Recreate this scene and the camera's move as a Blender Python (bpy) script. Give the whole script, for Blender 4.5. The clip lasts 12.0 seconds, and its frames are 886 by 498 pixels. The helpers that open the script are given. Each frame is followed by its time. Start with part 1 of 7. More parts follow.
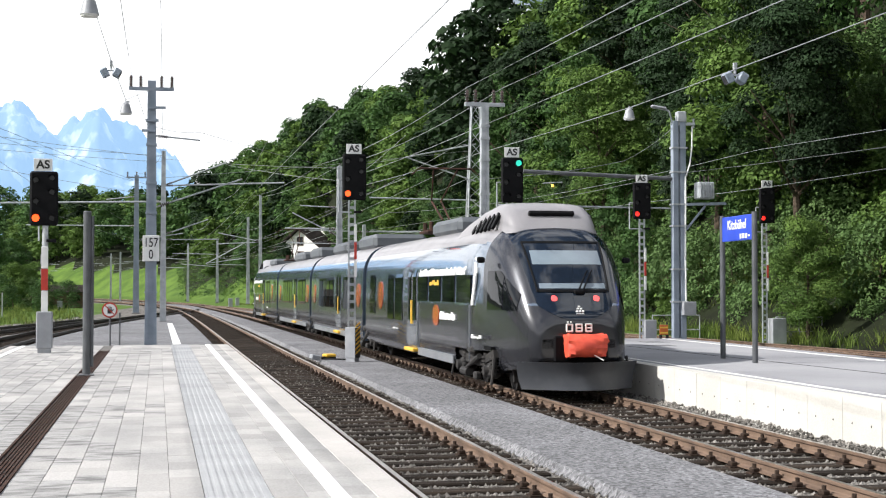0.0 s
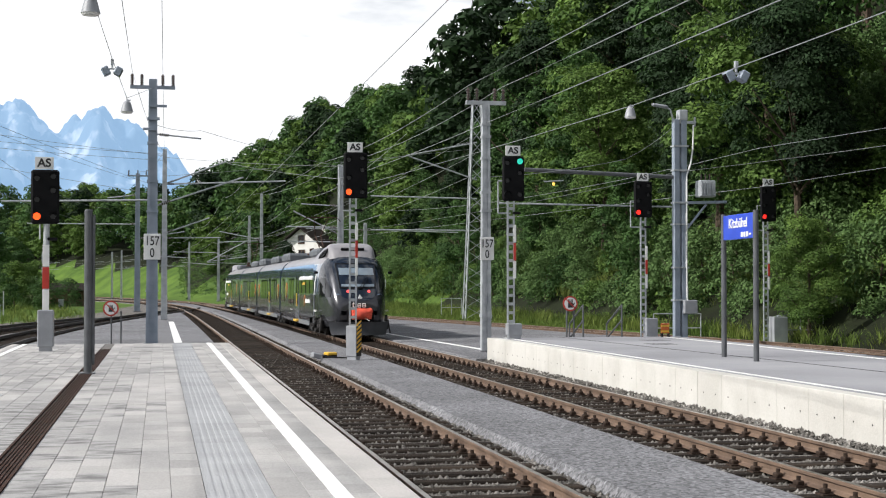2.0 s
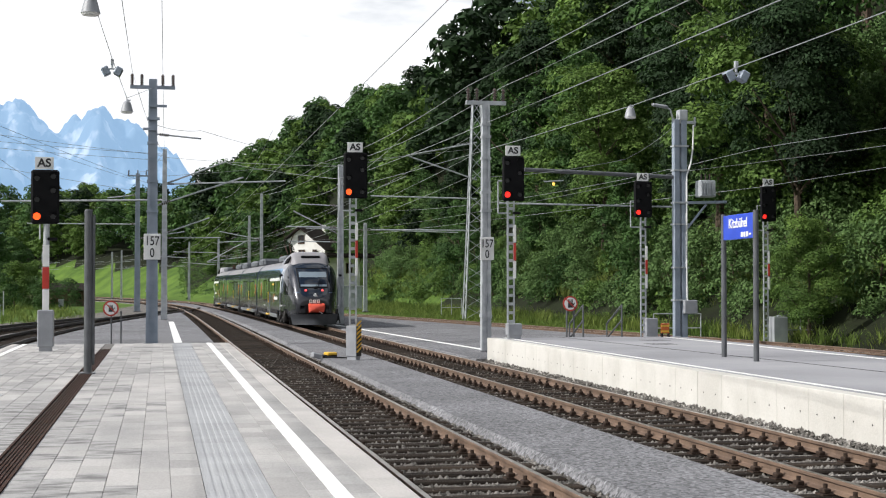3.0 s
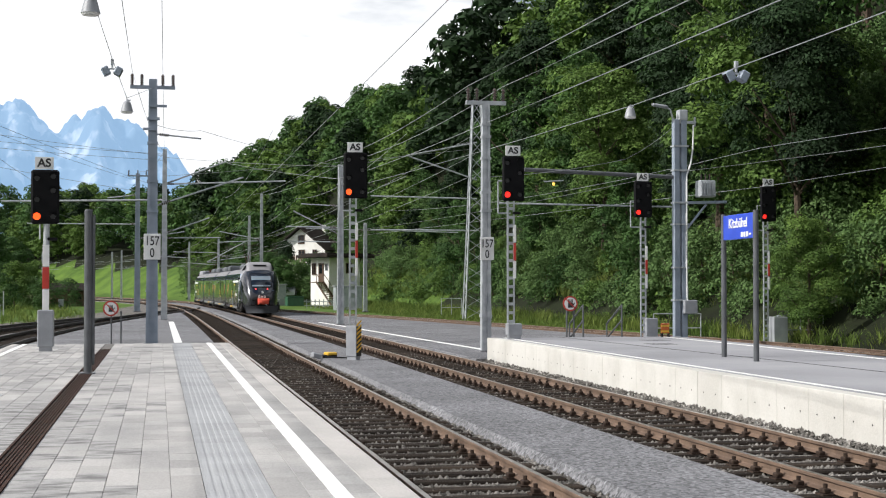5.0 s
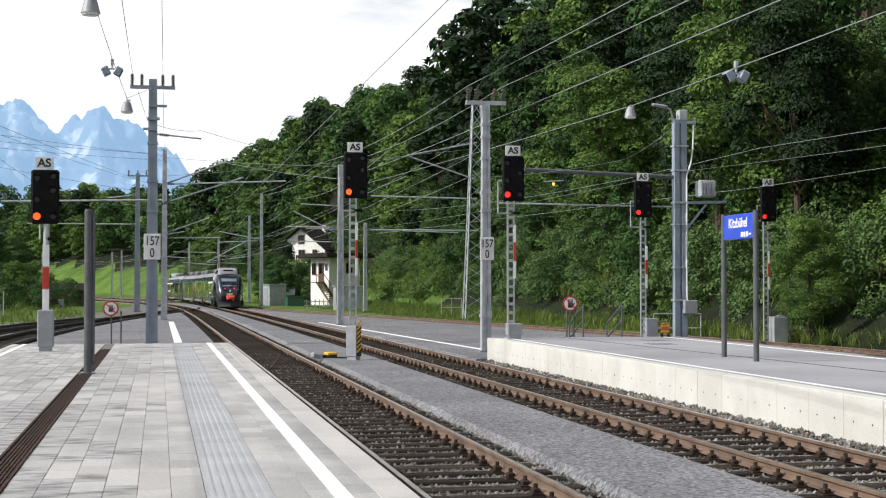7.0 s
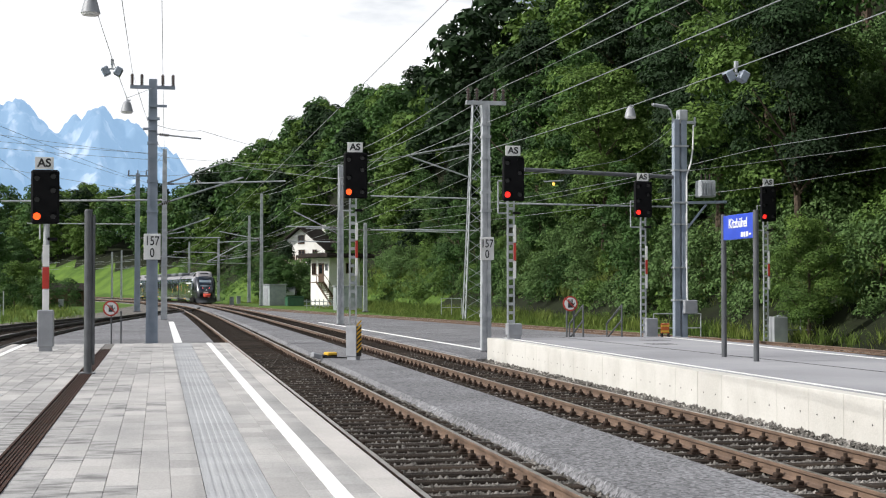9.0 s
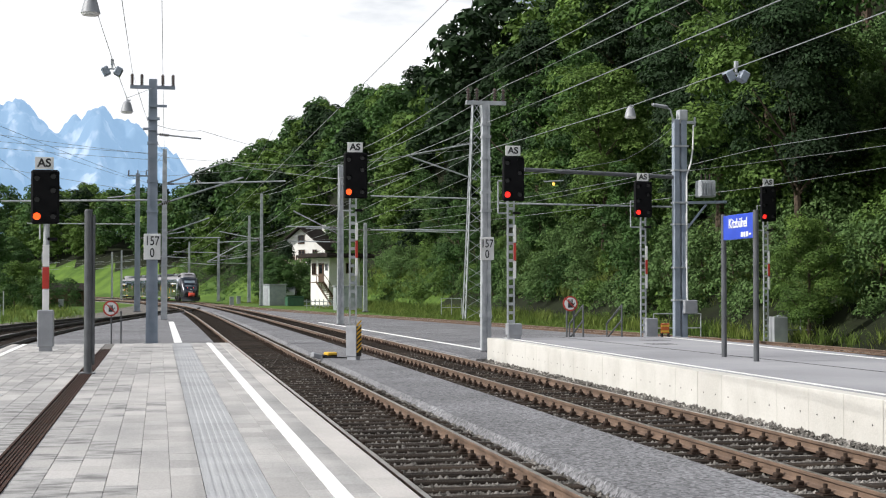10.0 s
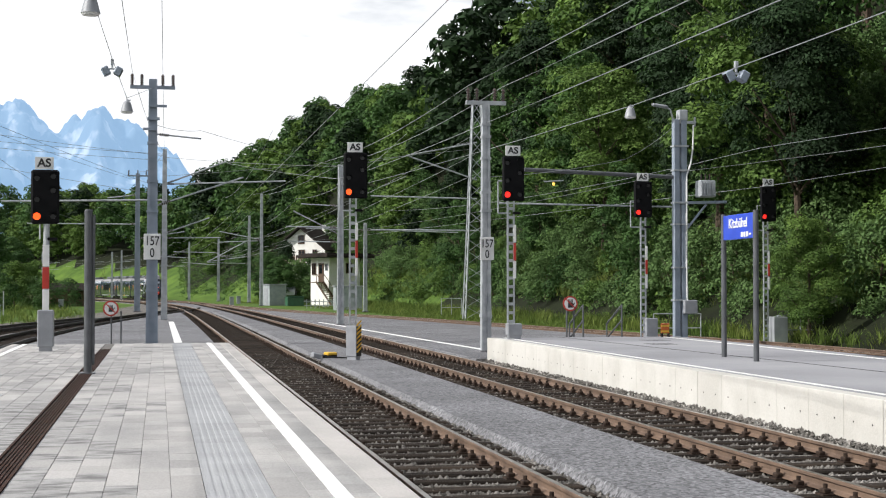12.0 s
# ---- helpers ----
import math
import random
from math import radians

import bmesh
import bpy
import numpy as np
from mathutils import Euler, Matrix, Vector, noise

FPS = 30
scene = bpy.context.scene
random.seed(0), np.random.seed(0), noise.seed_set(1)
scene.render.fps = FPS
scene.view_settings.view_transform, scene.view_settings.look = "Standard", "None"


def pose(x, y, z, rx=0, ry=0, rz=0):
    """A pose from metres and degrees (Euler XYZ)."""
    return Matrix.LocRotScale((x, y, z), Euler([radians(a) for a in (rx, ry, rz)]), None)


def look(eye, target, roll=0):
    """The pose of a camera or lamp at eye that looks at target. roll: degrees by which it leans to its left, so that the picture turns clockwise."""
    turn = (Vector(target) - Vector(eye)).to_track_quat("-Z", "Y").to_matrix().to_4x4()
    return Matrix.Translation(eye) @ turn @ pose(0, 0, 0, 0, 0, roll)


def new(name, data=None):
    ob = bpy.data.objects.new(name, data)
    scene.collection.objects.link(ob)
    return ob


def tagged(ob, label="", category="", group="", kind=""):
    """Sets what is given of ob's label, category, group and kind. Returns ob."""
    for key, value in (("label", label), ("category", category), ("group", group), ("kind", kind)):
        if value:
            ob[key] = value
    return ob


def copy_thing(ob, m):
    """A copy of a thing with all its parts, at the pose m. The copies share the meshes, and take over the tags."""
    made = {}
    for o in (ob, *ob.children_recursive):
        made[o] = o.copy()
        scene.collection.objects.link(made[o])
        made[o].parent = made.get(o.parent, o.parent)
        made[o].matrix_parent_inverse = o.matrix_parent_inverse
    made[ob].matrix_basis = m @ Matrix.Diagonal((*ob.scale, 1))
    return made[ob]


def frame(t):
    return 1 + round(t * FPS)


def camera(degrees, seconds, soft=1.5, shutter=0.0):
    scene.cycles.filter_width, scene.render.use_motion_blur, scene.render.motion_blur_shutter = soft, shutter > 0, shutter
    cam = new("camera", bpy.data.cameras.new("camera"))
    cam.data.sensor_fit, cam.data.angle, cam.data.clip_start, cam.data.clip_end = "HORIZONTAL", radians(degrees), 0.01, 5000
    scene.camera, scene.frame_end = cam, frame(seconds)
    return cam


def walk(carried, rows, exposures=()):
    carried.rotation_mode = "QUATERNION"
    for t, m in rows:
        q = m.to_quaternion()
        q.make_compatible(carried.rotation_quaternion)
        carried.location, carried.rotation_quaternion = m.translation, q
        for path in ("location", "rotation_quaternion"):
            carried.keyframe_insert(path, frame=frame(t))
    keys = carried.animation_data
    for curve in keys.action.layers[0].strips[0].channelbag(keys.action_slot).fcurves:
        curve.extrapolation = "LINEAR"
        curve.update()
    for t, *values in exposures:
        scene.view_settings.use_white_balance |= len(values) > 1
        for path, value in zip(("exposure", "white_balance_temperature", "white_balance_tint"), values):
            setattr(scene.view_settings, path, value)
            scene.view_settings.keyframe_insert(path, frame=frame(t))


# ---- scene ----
# the camera stands on a tripod; it settles in the first second
cam = camera(34.85, 12.0, soft=1.15)
EYE = Vector((0.0, 0.0, 2.06))


def aim(yaw, pitch):
    """The camera's pose: yaw to the right of the track's direction, pitch upwards, in degrees."""
    a, b = radians(yaw), radians(pitch)
    return look(EYE, EYE + Vector((math.sin(a) * math.cos(b), math.cos(a) * math.cos(b), math.sin(b))))


YAW, PITCH, STOPS = 11.374, 1.512, 0.08
walk(cam, [(0.0, aim(YAW + 0.046, PITCH + 0.066)), (0.5, aim(YAW + 0.006, PITCH + 0.028)), (0.9, aim(YAW, PITCH)), (12.0, aim(YAW, PITCH))],
     exposures=[(0.0, STOPS + 0.38), (0.5, STOPS + 0.3), (1.0, STOPS + 0.12), (1.5, STOPS), (12.0, STOPS)])

# ---- daylight ----
SUN_EL, SUN_AZ = radians(37.5), radians(-93)   # azimuth from +Y, to the right
world = bpy.data.worlds.new("world")
scene.world = world
world.use_nodes = True
wn, wl = world.node_tree.nodes, world.node_tree.links
sky = wn.new("ShaderNodeTexSky")
sky.sky_type, sky.sun_disc, sky.sun_elevation, sky.sun_rotation = "NISHITA", False, SUN_EL, SUN_AZ
sky.air_density, sky.dust_density = 1.0, 1.5
wtc, wmap, wnoise, wramp, wmix = (wn.new("ShaderNodeTexCoord"), wn.new("ShaderNodeMapping"), wn.new("ShaderNodeTexNoise"),
                                  wn.new("ShaderNodeValToRGB"), wn.new("ShaderNodeMixRGB"))
wmap.inputs["Scale"].default_value = (1.6, 1.6, 6.0)
wnoise.inputs["Scale"].default_value, wnoise.inputs["Detail"].default_value = 2.2, 8
wramp.color_ramp.elements[0].position, wramp.color_ramp.elements[1].position = 0.56, 0.7
wramp.color_ramp.elements[0].color = (0.06, 0.06, 0.06, 1)
wmix.inputs[2].default_value = (15.0, 15.2, 15.6, 1)
wl.new(wtc.outputs["Generated"], wmap.inputs[0])
wl.new(wmap.outputs[0], wnoise.inputs["Vector"])
wsep, wabs, wpath, wsum = wn.new("ShaderNodeSeparateXYZ"), wn.new("ShaderNodeMath"), wn.new("ShaderNodeMath"), wn.new("ShaderNodeMath")
wabs.operation, wpath.operation, wsum.operation = "ABSOLUTE", "DIVIDE", "ADD"
wl.new(wtc.outputs["Generated"], wsep.inputs[0])
wl.new(wsep.outputs["Z"], wabs.inputs[0])
wadd = wn.new("ShaderNodeMath")
wadd.inputs[1].default_value = 0.12
wl.new(wabs.outputs[0], wadd.inputs[0])
wpath.inputs[0].default_value = 0.082
wl.new(wadd.outputs[0], wpath.inputs[1])
wl.new(wnoise.outputs["Fac"], wsum.inputs[0])
wl.new(wpath.outputs[0], wsum.inputs[1])
wl.new(wsum.outputs[0], wramp.inputs[0])
wl.new(wramp.outputs[0], wmix.inputs[0])
wl.new(sky.outputs[0], wmix.inputs[1])
wl.new(wmix.outputs[0], wn["Background"].inputs[0])
wn["Background"].inputs[1].default_value = 0.07
sun = new("sun", bpy.data.lights.new("sun", "SUN"))
sun.data.energy, sun.data.angle, sun.data.color = 5.0, radians(0.55), (1.0, 0.975, 0.94)
sun_from = Vector((math.sin(SUN_AZ) * math.cos(SUN_EL), math.cos(SUN_AZ) * math.cos(SUN_EL), math.sin(SUN_EL)))
sun.matrix_world = look(sun_from * 200, (0, 0, 0))


# ---- materials ----
def material(name, base, rough=0.6, metal=0.0, second=None, scale=4.0, bump=0.0, bscale=40.0, spread=0.0, glow=None, power=0.0,
             coat=0.0, fine=0.12, stretch=(1, 1, 1), through_light=0.0, low=0.38, high=0.62, island=False, spec=0.5, fixed=False, speck=0.0):
    """A surface with a large pattern between two colours, a fine grain, a relief and a spread from piece to piece."""
    m = bpy.data.materials.new(name)
    m.use_nodes = True
    n, l = m.node_tree.nodes, m.node_tree.links
    p = n["Principled BSDF"]
    p.inputs["Roughness"].default_value, p.inputs["Metallic"].default_value = rough, metal
    p.inputs["Specular IOR Level"].default_value = spec if rough < 0.8 else min(spec, 0.12)
    p.inputs["Coat Weight"].default_value = coat
    p.inputs["Coat Roughness"].default_value = 0.06
    tc, mp = n.new("ShaderNodeTexCoord"), n.new("ShaderNodeMapping")
    mp.inputs["Scale"].default_value = stretch
    if fixed:
        l.new(n.new("ShaderNodeNewGeometry").outputs["Position"], mp.inputs[0])
    else:
        l.new(tc.outputs["Object"], mp.inputs[0])
    big, grain = n.new("ShaderNodeTexNoise"), n.new("ShaderNodeTexNoise")
    big.inputs["Scale"].default_value, big.inputs["Detail"].default_value = scale, 6
    grain.inputs["Scale"].default_value, grain.inputs["Detail"].default_value = bscale, 4
    l.new(mp.outputs[0], big.inputs["Vector"])
    l.new(mp.outputs[0], grain.inputs["Vector"])
    ramp = n.new("ShaderNodeValToRGB")
    ramp.color_ramp.elements[0].position, ramp.color_ramp.elements[1].position = low, high
    other = second or tuple(c * 0.78 for c in base)
    ramp.color_ramp.elements[0].color, ramp.color_ramp.elements[1].color = (*other, 1), (*base, 1)
    l.new(big.outputs["Fac"], ramp.inputs[0])
    hsv = n.new("ShaderNodeHueSaturation")
    l.new(ramp.outputs[0], hsv.inputs["Color"])
    val = n.new("ShaderNodeMath")
    val.operation = "MULTIPLY_ADD"
    l.new(grain.outputs["Fac"], val.inputs[0])
    val.inputs[1].default_value, val.inputs[2].default_value = fine * 2, 1 - fine
    last = val
    if spread:
        rnd = n.new("ShaderNodeNewGeometry") if island else n.new("ShaderNodeObjectInfo")
        add = n.new("ShaderNodeMath")
        add.operation = "MULTIPLY_ADD"
        l.new(rnd.outputs["Random Per Island" if island else "Random"], add.inputs[0])
        add.inputs[1].default_value, add.inputs[2].default_value = spread * 2, 1 - spread
        mul = n.new("ShaderNodeMath")
        mul.operation = "MULTIPLY"
        l.new(val.outputs[0], mul.inputs[0])
        l.new(add.outputs[0], mul.inputs[1])
        last = mul
    if speck:
        cell = n.new("ShaderNodeTexVoronoi")
        cell.inputs["Scale"].default_value = speck
        l.new(mp.outputs[0], cell.inputs["Vector"])
        amp, both = n.new("ShaderNodeMath"), n.new("ShaderNodeMath")
        amp.operation, both.operation = "MULTIPLY_ADD", "MULTIPLY"
        l.new(cell.outputs["Color"], amp.inputs[0])
        amp.inputs[1].default_value, amp.inputs[2].default_value = 1.3, 0.35
        l.new(last.outputs[0], both.inputs[0])
        l.new(amp.outputs[0], both.inputs[1])
        last = both
    l.new(last.outputs[0], hsv.inputs["Value"])
    l.new(hsv.outputs[0], p.inputs["Base Color"])
    if bump:
        b = n.new("ShaderNodeBump")
        b.inputs["Strength"].default_value, b.inputs["Distance"].default_value = bump, 0.02
        l.new(grain.outputs["Fac"], b.inputs["Height"])
        l.new(b.outputs[0], p.inputs["Normal"])
    if glow:
        p.inputs["Emission Color"].default_value, p.inputs["Emission Strength"].default_value = (*glow, 1), power
    if through_light:
        tr, mix = n.new("ShaderNodeBsdfTranslucent"), n.new("ShaderNodeMixShader")
        l.new(hsv.outputs[0], tr.inputs[0])
        mix.inputs[0].default_value = through_light
        l.new(p.outputs[0], mix.inputs[1])
        l.new(tr.outputs[0], mix.inputs[2])
        l.new(mix.outputs[0], n["Material Output"].inputs[0])
    return m


GRASS = material("meadow_grass", (0.1, 0.165, 0.03), 0.9, second=(0.055, 0.1, 0.02), scale=0.25, bump=0.8, bscale=6, fine=0.35)
# dark soil, taken near black to put the shade between trees into it
FOREST = material("woodland_floor_with_shade", (0.018, 0.024, 0.01), 0.95, second=(0.011, 0.013, 0.007), scale=0.5, bump=0.8, bscale=8, fine=0.3)
ASPHALT = material("grey_gravel_asphalt", (0.2, 0.2, 0.21), 0.92, second=(0.15, 0.15, 0.158), scale=0.35, bump=1.0, bscale=22, fine=0.4, speck=24)
BALLAST = material("grey_ballast", (0.185, 0.174, 0.162), 0.95, second=(0.1, 0.092, 0.083), scale=1.3, bump=1.0, bscale=26, fine=0.4, speck=17)
STONE = material("ballast_stone", (0.235, 0.222, 0.205), 0.9, second=(0.12, 0.112, 0.102), scale=2.0, bump=0.3, bscale=60, spread=0.5, island=True)
RAIL = material("rusty_rail", (0.165, 0.108, 0.074), 0.75, second=(0.105, 0.068, 0.047), scale=2.5, bump=0.3, bscale=70, fine=0.25)
RAILTOP = material("polished_rail_head", (0.55, 0.52, 0.48), 0.3, 0.9, second=(0.4, 0.36, 0.32), scale=3)
RAILDARK = material("dark_rail", (0.05, 0.045, 0.042), 0.55, second=(0.03, 0.028, 0.026), scale=2.5, fine=0.2)
SLEEPER = material("tarred_sleeper", (0.045, 0.034, 0.026), 0.85, second=(0.022, 0.018, 0.015), scale=3, bump=0.8, bscale=30, spread=0.35, stretch=(0.6, 4, 4), fixed=True)
CLIP = material("rusty_fastener", (0.05, 0.035, 0.026), 0.8, second=(0.03, 0.02, 0.016), scale=20, fixed=True)
PAVER = material("concrete_paver", (0.42, 0.406, 0.394), 0.92, second=(0.31, 0.305, 0.3), scale=0.55, low=0.34, high=0.62, bump=0.3, bscale=30, spread=0.11, fine=0.22, stretch=(2.2, 1, 1), island=True, fixed=True)
PAVEROBJ = material("concrete_paver_single", (0.42, 0.406, 0.394), 0.92, second=(0.31, 0.305, 0.3), scale=0.55, low=0.34, high=0.62, bump=0.3, bscale=30, spread=0.11, fine=0.22, stretch=(2.2, 1, 1), fixed=True)
JOINT = material("sand_joint", (0.17, 0.162, 0.153), 0.95, scale=2, bump=0.4)
CONCRETE = material("pale_concrete", (0.57, 0.555, 0.52), 0.88, second=(0.49, 0.475, 0.44), scale=0.9, bump=0.25, bscale=30, fine=0.1, fixed=True)
PLATASPH = material("platform_asphalt", (0.33, 0.33, 0.345), 0.92, second=(0.26, 0.26, 0.275), scale=0.3, bump=0.4, bscale=40, fine=0.16)
EDGE = material("edge_slab_concrete", (0.5, 0.475, 0.455), 0.9, second=(0.4, 0.385, 0.37), scale=0.8, bump=0.3, bscale=40, fine=0.2, fixed=True)
WHITE = material("white_paint", (0.82, 0.82, 0.8), 0.7, second=(0.7, 0.7, 0.68), scale=3, bump=0.2, bscale=50, fine=0.08)
STEEL = material("galvanised_steel", (0.46, 0.48, 0.5), 0.5, 0.35, second=(0.33, 0.35, 0.37), scale=3, fine=0.12, fixed=True)
STEELBLUE = material("blue_grey_mast_paint", (0.26, 0.3, 0.36), 0.55, 0.1, second=(0.2, 0.24, 0.29), scale=2, fine=0.12, fixed=True)
DARKPOST = material("anthracite_post", (0.11, 0.115, 0.125), 0.45, 0.2, second=(0.08, 0.085, 0.09), scale=4)
BLACK = material("black_paint", (0.006, 0.006, 0.007), 0.65, second=(0.004, 0.004, 0.005), scale=5, spec=0.12)
WIREMAT = material("overhead_wire", (0.33, 0.34, 0.35), 0.45, 0.6, scale=3)
BARK = material("bark", (0.1, 0.075, 0.055), 0.95, second=(0.05, 0.04, 0.03), scale=5, bump=0.9, bscale=22)
LEAFS = [material("leaves_" + nm, c, 0.78, second=c2, scale=0.3, spread=0.3, island=True, through_light=0.22, fine=0.25, bscale=2, spec=0.25) for nm, c, c2 in (
    ("mid", (0.056, 0.118, 0.028), (0.03, 0.068, 0.018)), ("yellowish", (0.105, 0.175, 0.034), (0.062, 0.115, 0.024)),
    ("dark", (0.021, 0.047, 0.015), (0.011, 0.025, 0.009)), ("spruce", (0.024, 0.052, 0.024), (0.014, 0.03, 0.015)),
    ("shrub", (0.105, 0.175, 0.055), (0.066, 0.122, 0.035)))]
RUST = material("rusty_steel", (0.075, 0.04, 0.03), 0.85, second=(0.04, 0.025, 0.02), scale=6)


# ---- mesh helpers ----
def mesh_of(name, bm, mat, smooth=False):
    me = bpy.data.meshes.new(name)
    bmesh.ops.recalc_face_normals(bm, faces=bm.faces)
    bm.to_mesh(me)
    bm.free()
    for m in (mat if isinstance(mat, (list, tuple)) else [mat]):
        me.materials.append(m)
    if smooth:
        me.polygons.foreach_set("use_smooth", [True] * len(me.polygons))
        me.set_sharp_from_angle(angle=radians(35))
    return me


def part(name, bm, mat, parent, label="", smooth=False):
    """Links a bmesh as one mesh object under a thing or a part."""
    ob = new(name, mesh_of(name, bm, mat, smooth))
    ob.parent = parent
    return tagged(ob, label)


def thing(name, m, label, category, group="", kind=""):
    """An Empty at the base of a thing."""
    ob = new(name)
    ob.empty_display_size = 0.2
    ob.matrix_basis = m
    return tagged(ob, label, category, group, kind)


def solid(name, bm, mat, label, category="", kind="", group="", smooth=False, m=None):
    ob = new(name, mesh_of(name, bm, mat, smooth))
    if m is not None:
        ob.matrix_basis = m
    return tagged(ob, label, category, group, kind)


def quads(name, verts, faces, mat):
    me = bpy.data.meshes.new(name)
    me.from_pydata(verts, [], faces)
    for m in (mat if isinstance(mat, (list, tuple)) else [mat]):
        me.materials.append(m)
    return me


def box(bm, c, s, m=None, bevel=0.0, mi=0):
    """A box of size s round c, turned by m, with bevelled edges."""
    r = bmesh.ops.create_cube(bm, size=1.0, matrix=Matrix.Translation(c) @ (m or Matrix()) @ Matrix.Diagonal((*s, 1)))
    fs = {f for v in r["verts"] for f in v.link_faces}
    for f in fs:
        f.material_index = mi
    if bevel:
        bmesh.ops.bevel(bm, geom=list({e for f in fs for e in f.edges}), offset=bevel, segments=1, affect="EDGES", material=mi)
    return bm


def rod(bm, a, b, r, r2=None, n=8, mi=0):
    """A round bar from a to b."""
    a, b = Vector(a), Vector(b)
    d = b - a
    m = Matrix.Translation((a + b) / 2) @ d.to_track_quat("Z", "Y").to_matrix().to_4x4()
    k = bmesh.ops.create_cone(bm, cap_ends=True, segments=n, radius1=r, radius2=r if r2 is None else r2, depth=d.length, matrix=m)
    for v in k["verts"]:
        for f in v.link_faces:
            f.material_index = mi
    return bm


def bar(bm, a, b, w, h):
    """A square bar from a to b."""
    a, b = Vector(a), Vector(b)
    d = b - a
    m = d.to_track_quat("Z", "Y").to_matrix().to_4x4()
    return box(bm, (a + b) / 2, (w, h, d.length), m)


def slab(bm, pts, z0, z1, mi=0):
    """An upright prism over the outline pts."""
    lo, hi = [bm.verts.new((x, y, z0)) for x, y in pts], [bm.verts.new((x, y, z1)) for x, y in pts]
    fs = [bm.faces.new(hi), bm.faces.new(lo[::-1])]
    for i in range(len(pts)):
        j = (i + 1) % len(pts)
        fs.append(bm.faces.new((lo[i], lo[j], hi[j], hi[i])))
    for f in fs:
        f.material_index = mi
    return bm


def text_part(name, words, size, m, mat, parent, thick=0.004, align="CENTER", bold=0.0):
    """Raised lettering in the built-in font, as a mesh under its sign."""
    cu = bpy.data.curves.new(name, "FONT")
    cu.body, cu.size, cu.extrude, cu.align_x, cu.align_y, cu.offset = words, size, thick, align, "CENTER", bold
    tmp = new("tmp", cu)
    me = bpy.data.meshes.new_from_object(tmp.evaluated_get(bpy.context.evaluated_depsgraph_get()))
    bpy.data.objects.remove(tmp)
    me.materials.clear()
    me.materials.append(mat)
    ob = new(name, me)
    ob.parent, ob.matrix_basis = parent, m
    return ob


# ---- plan of the tracks ----
class Way:
    """A smooth line on the ground through a few points, by its length."""

    def __init__(self, pts, step=0.5):
        p = np.array(pts, float)
        u = np.concatenate([[0], np.cumsum(np.hypot(*np.diff(p, axis=0).T))])
        m = np.gradient(p, u, axis=0)
        q = np.arange(0, u[-1], step)
        i = np.clip(np.searchsorted(u, q, "right") - 1, 0, len(u) - 2)
        h = (u[i + 1] - u[i])[:, None]
        k = ((q - u[i]) / (u[i + 1] - u[i]))[:, None]
        self.p = ((2 * k**3 - 3 * k**2 + 1) * p[i] + (k**3 - 2 * k**2 + k) * h * m[i] + (-2 * k**3 + 3 * k**2) * p[i + 1] + (k**3 - k**2) * h * m[i + 1])
        self.s = np.concatenate([[0], np.cumsum(np.hypot(*np.diff(self.p, axis=0).T))])

    def at(self, s):
        return Vector((np.interp(s, self.s, self.p[:, 0]), np.interp(s, self.s, self.p[:, 1]), 0))

    def heading(self, s):
        d = self.at(s + 0.4) - self.at(s - 0.4)
        return d.normalized()

    def s_of_y(self, y):
        return float(np.interp(y, self.p[:, 1], self.s))

    def place(self, s):
        d, p = self.heading(s), self.at(s)
        return Matrix.Translation(p) @ Matrix.Rotation(math.atan2(-d.x, d.y), 4, "Z")


WAY_A = Way([(3.34, -25), (3.34, 0), (3.34, 40), (3.3, 80), (3.1, 110), (2.6, 135), (1.3, 160), (-1.2, 185), (-5, 210), (-9.6, 232), (-16.5, 260), (-28, 297), (-42, 333), (-62, 372)])
WAY_B = Way([(7.86, -25), (7.86, 0), (7.86, 27), (7.75, 60), (7.45, 90), (6.95, 120), (6.1, 150), (4.75, 180), (2.9, 196), (1.2, 210), (-1.0, 226), (-6.9, 260), (-17.2, 300), (-31, 340), (-50, 380)])
WAY_C = Way([(23.2, -25), (22.9, 25), (21.5, 50), (19.2, 67), (16, 90), (12.9, 108), (9.9, 128), (7.4, 150), (5.2, 176)])
WAY_D = Way([(-6.2, -25), (-6.2, 30), (-6.0, 52), (-4.9, 72), (-2.9, 92), (-0.2, 112), (2.3, 132), (4.0, 150)])
WAY_E = Way([(-11.5, -25), (-11.2, 35), (-9.8, 58), (-7.6, 76), (-5.0, 92), (-2.4, 106)])
GAUGE = 1.505

# ---- the ground and the hill: one sheet ----
FOOT = Way([(46, -140), (38, -40), (31, 20), (28, 45), (27, 70), (27, 95), (27, 120), (26, 145), (25, 170), (21, 195), (14, 218), (9, 240), (3, 264), (-7, 296), (-20, 332), (-44, 368), (-95, 396), (-220, 430), (-420, 460)], 4.0)


def foot_distance(x, y):
    """Metres beyond the foot of the hill, negative on the station's side."""
    q = FOOT.p
    d = np.hypot(q[:, 0] - x, q[:, 1] - y)
    i = int(np.clip(d.argmin(), 1, len(q) - 2))
    t = q[i + 1] - q[i - 1]
    side = t[0] * (y - q[i, 1]) - t[1] * (x - q[i, 0])
    return -math.copysign(float(d[i]), side), i


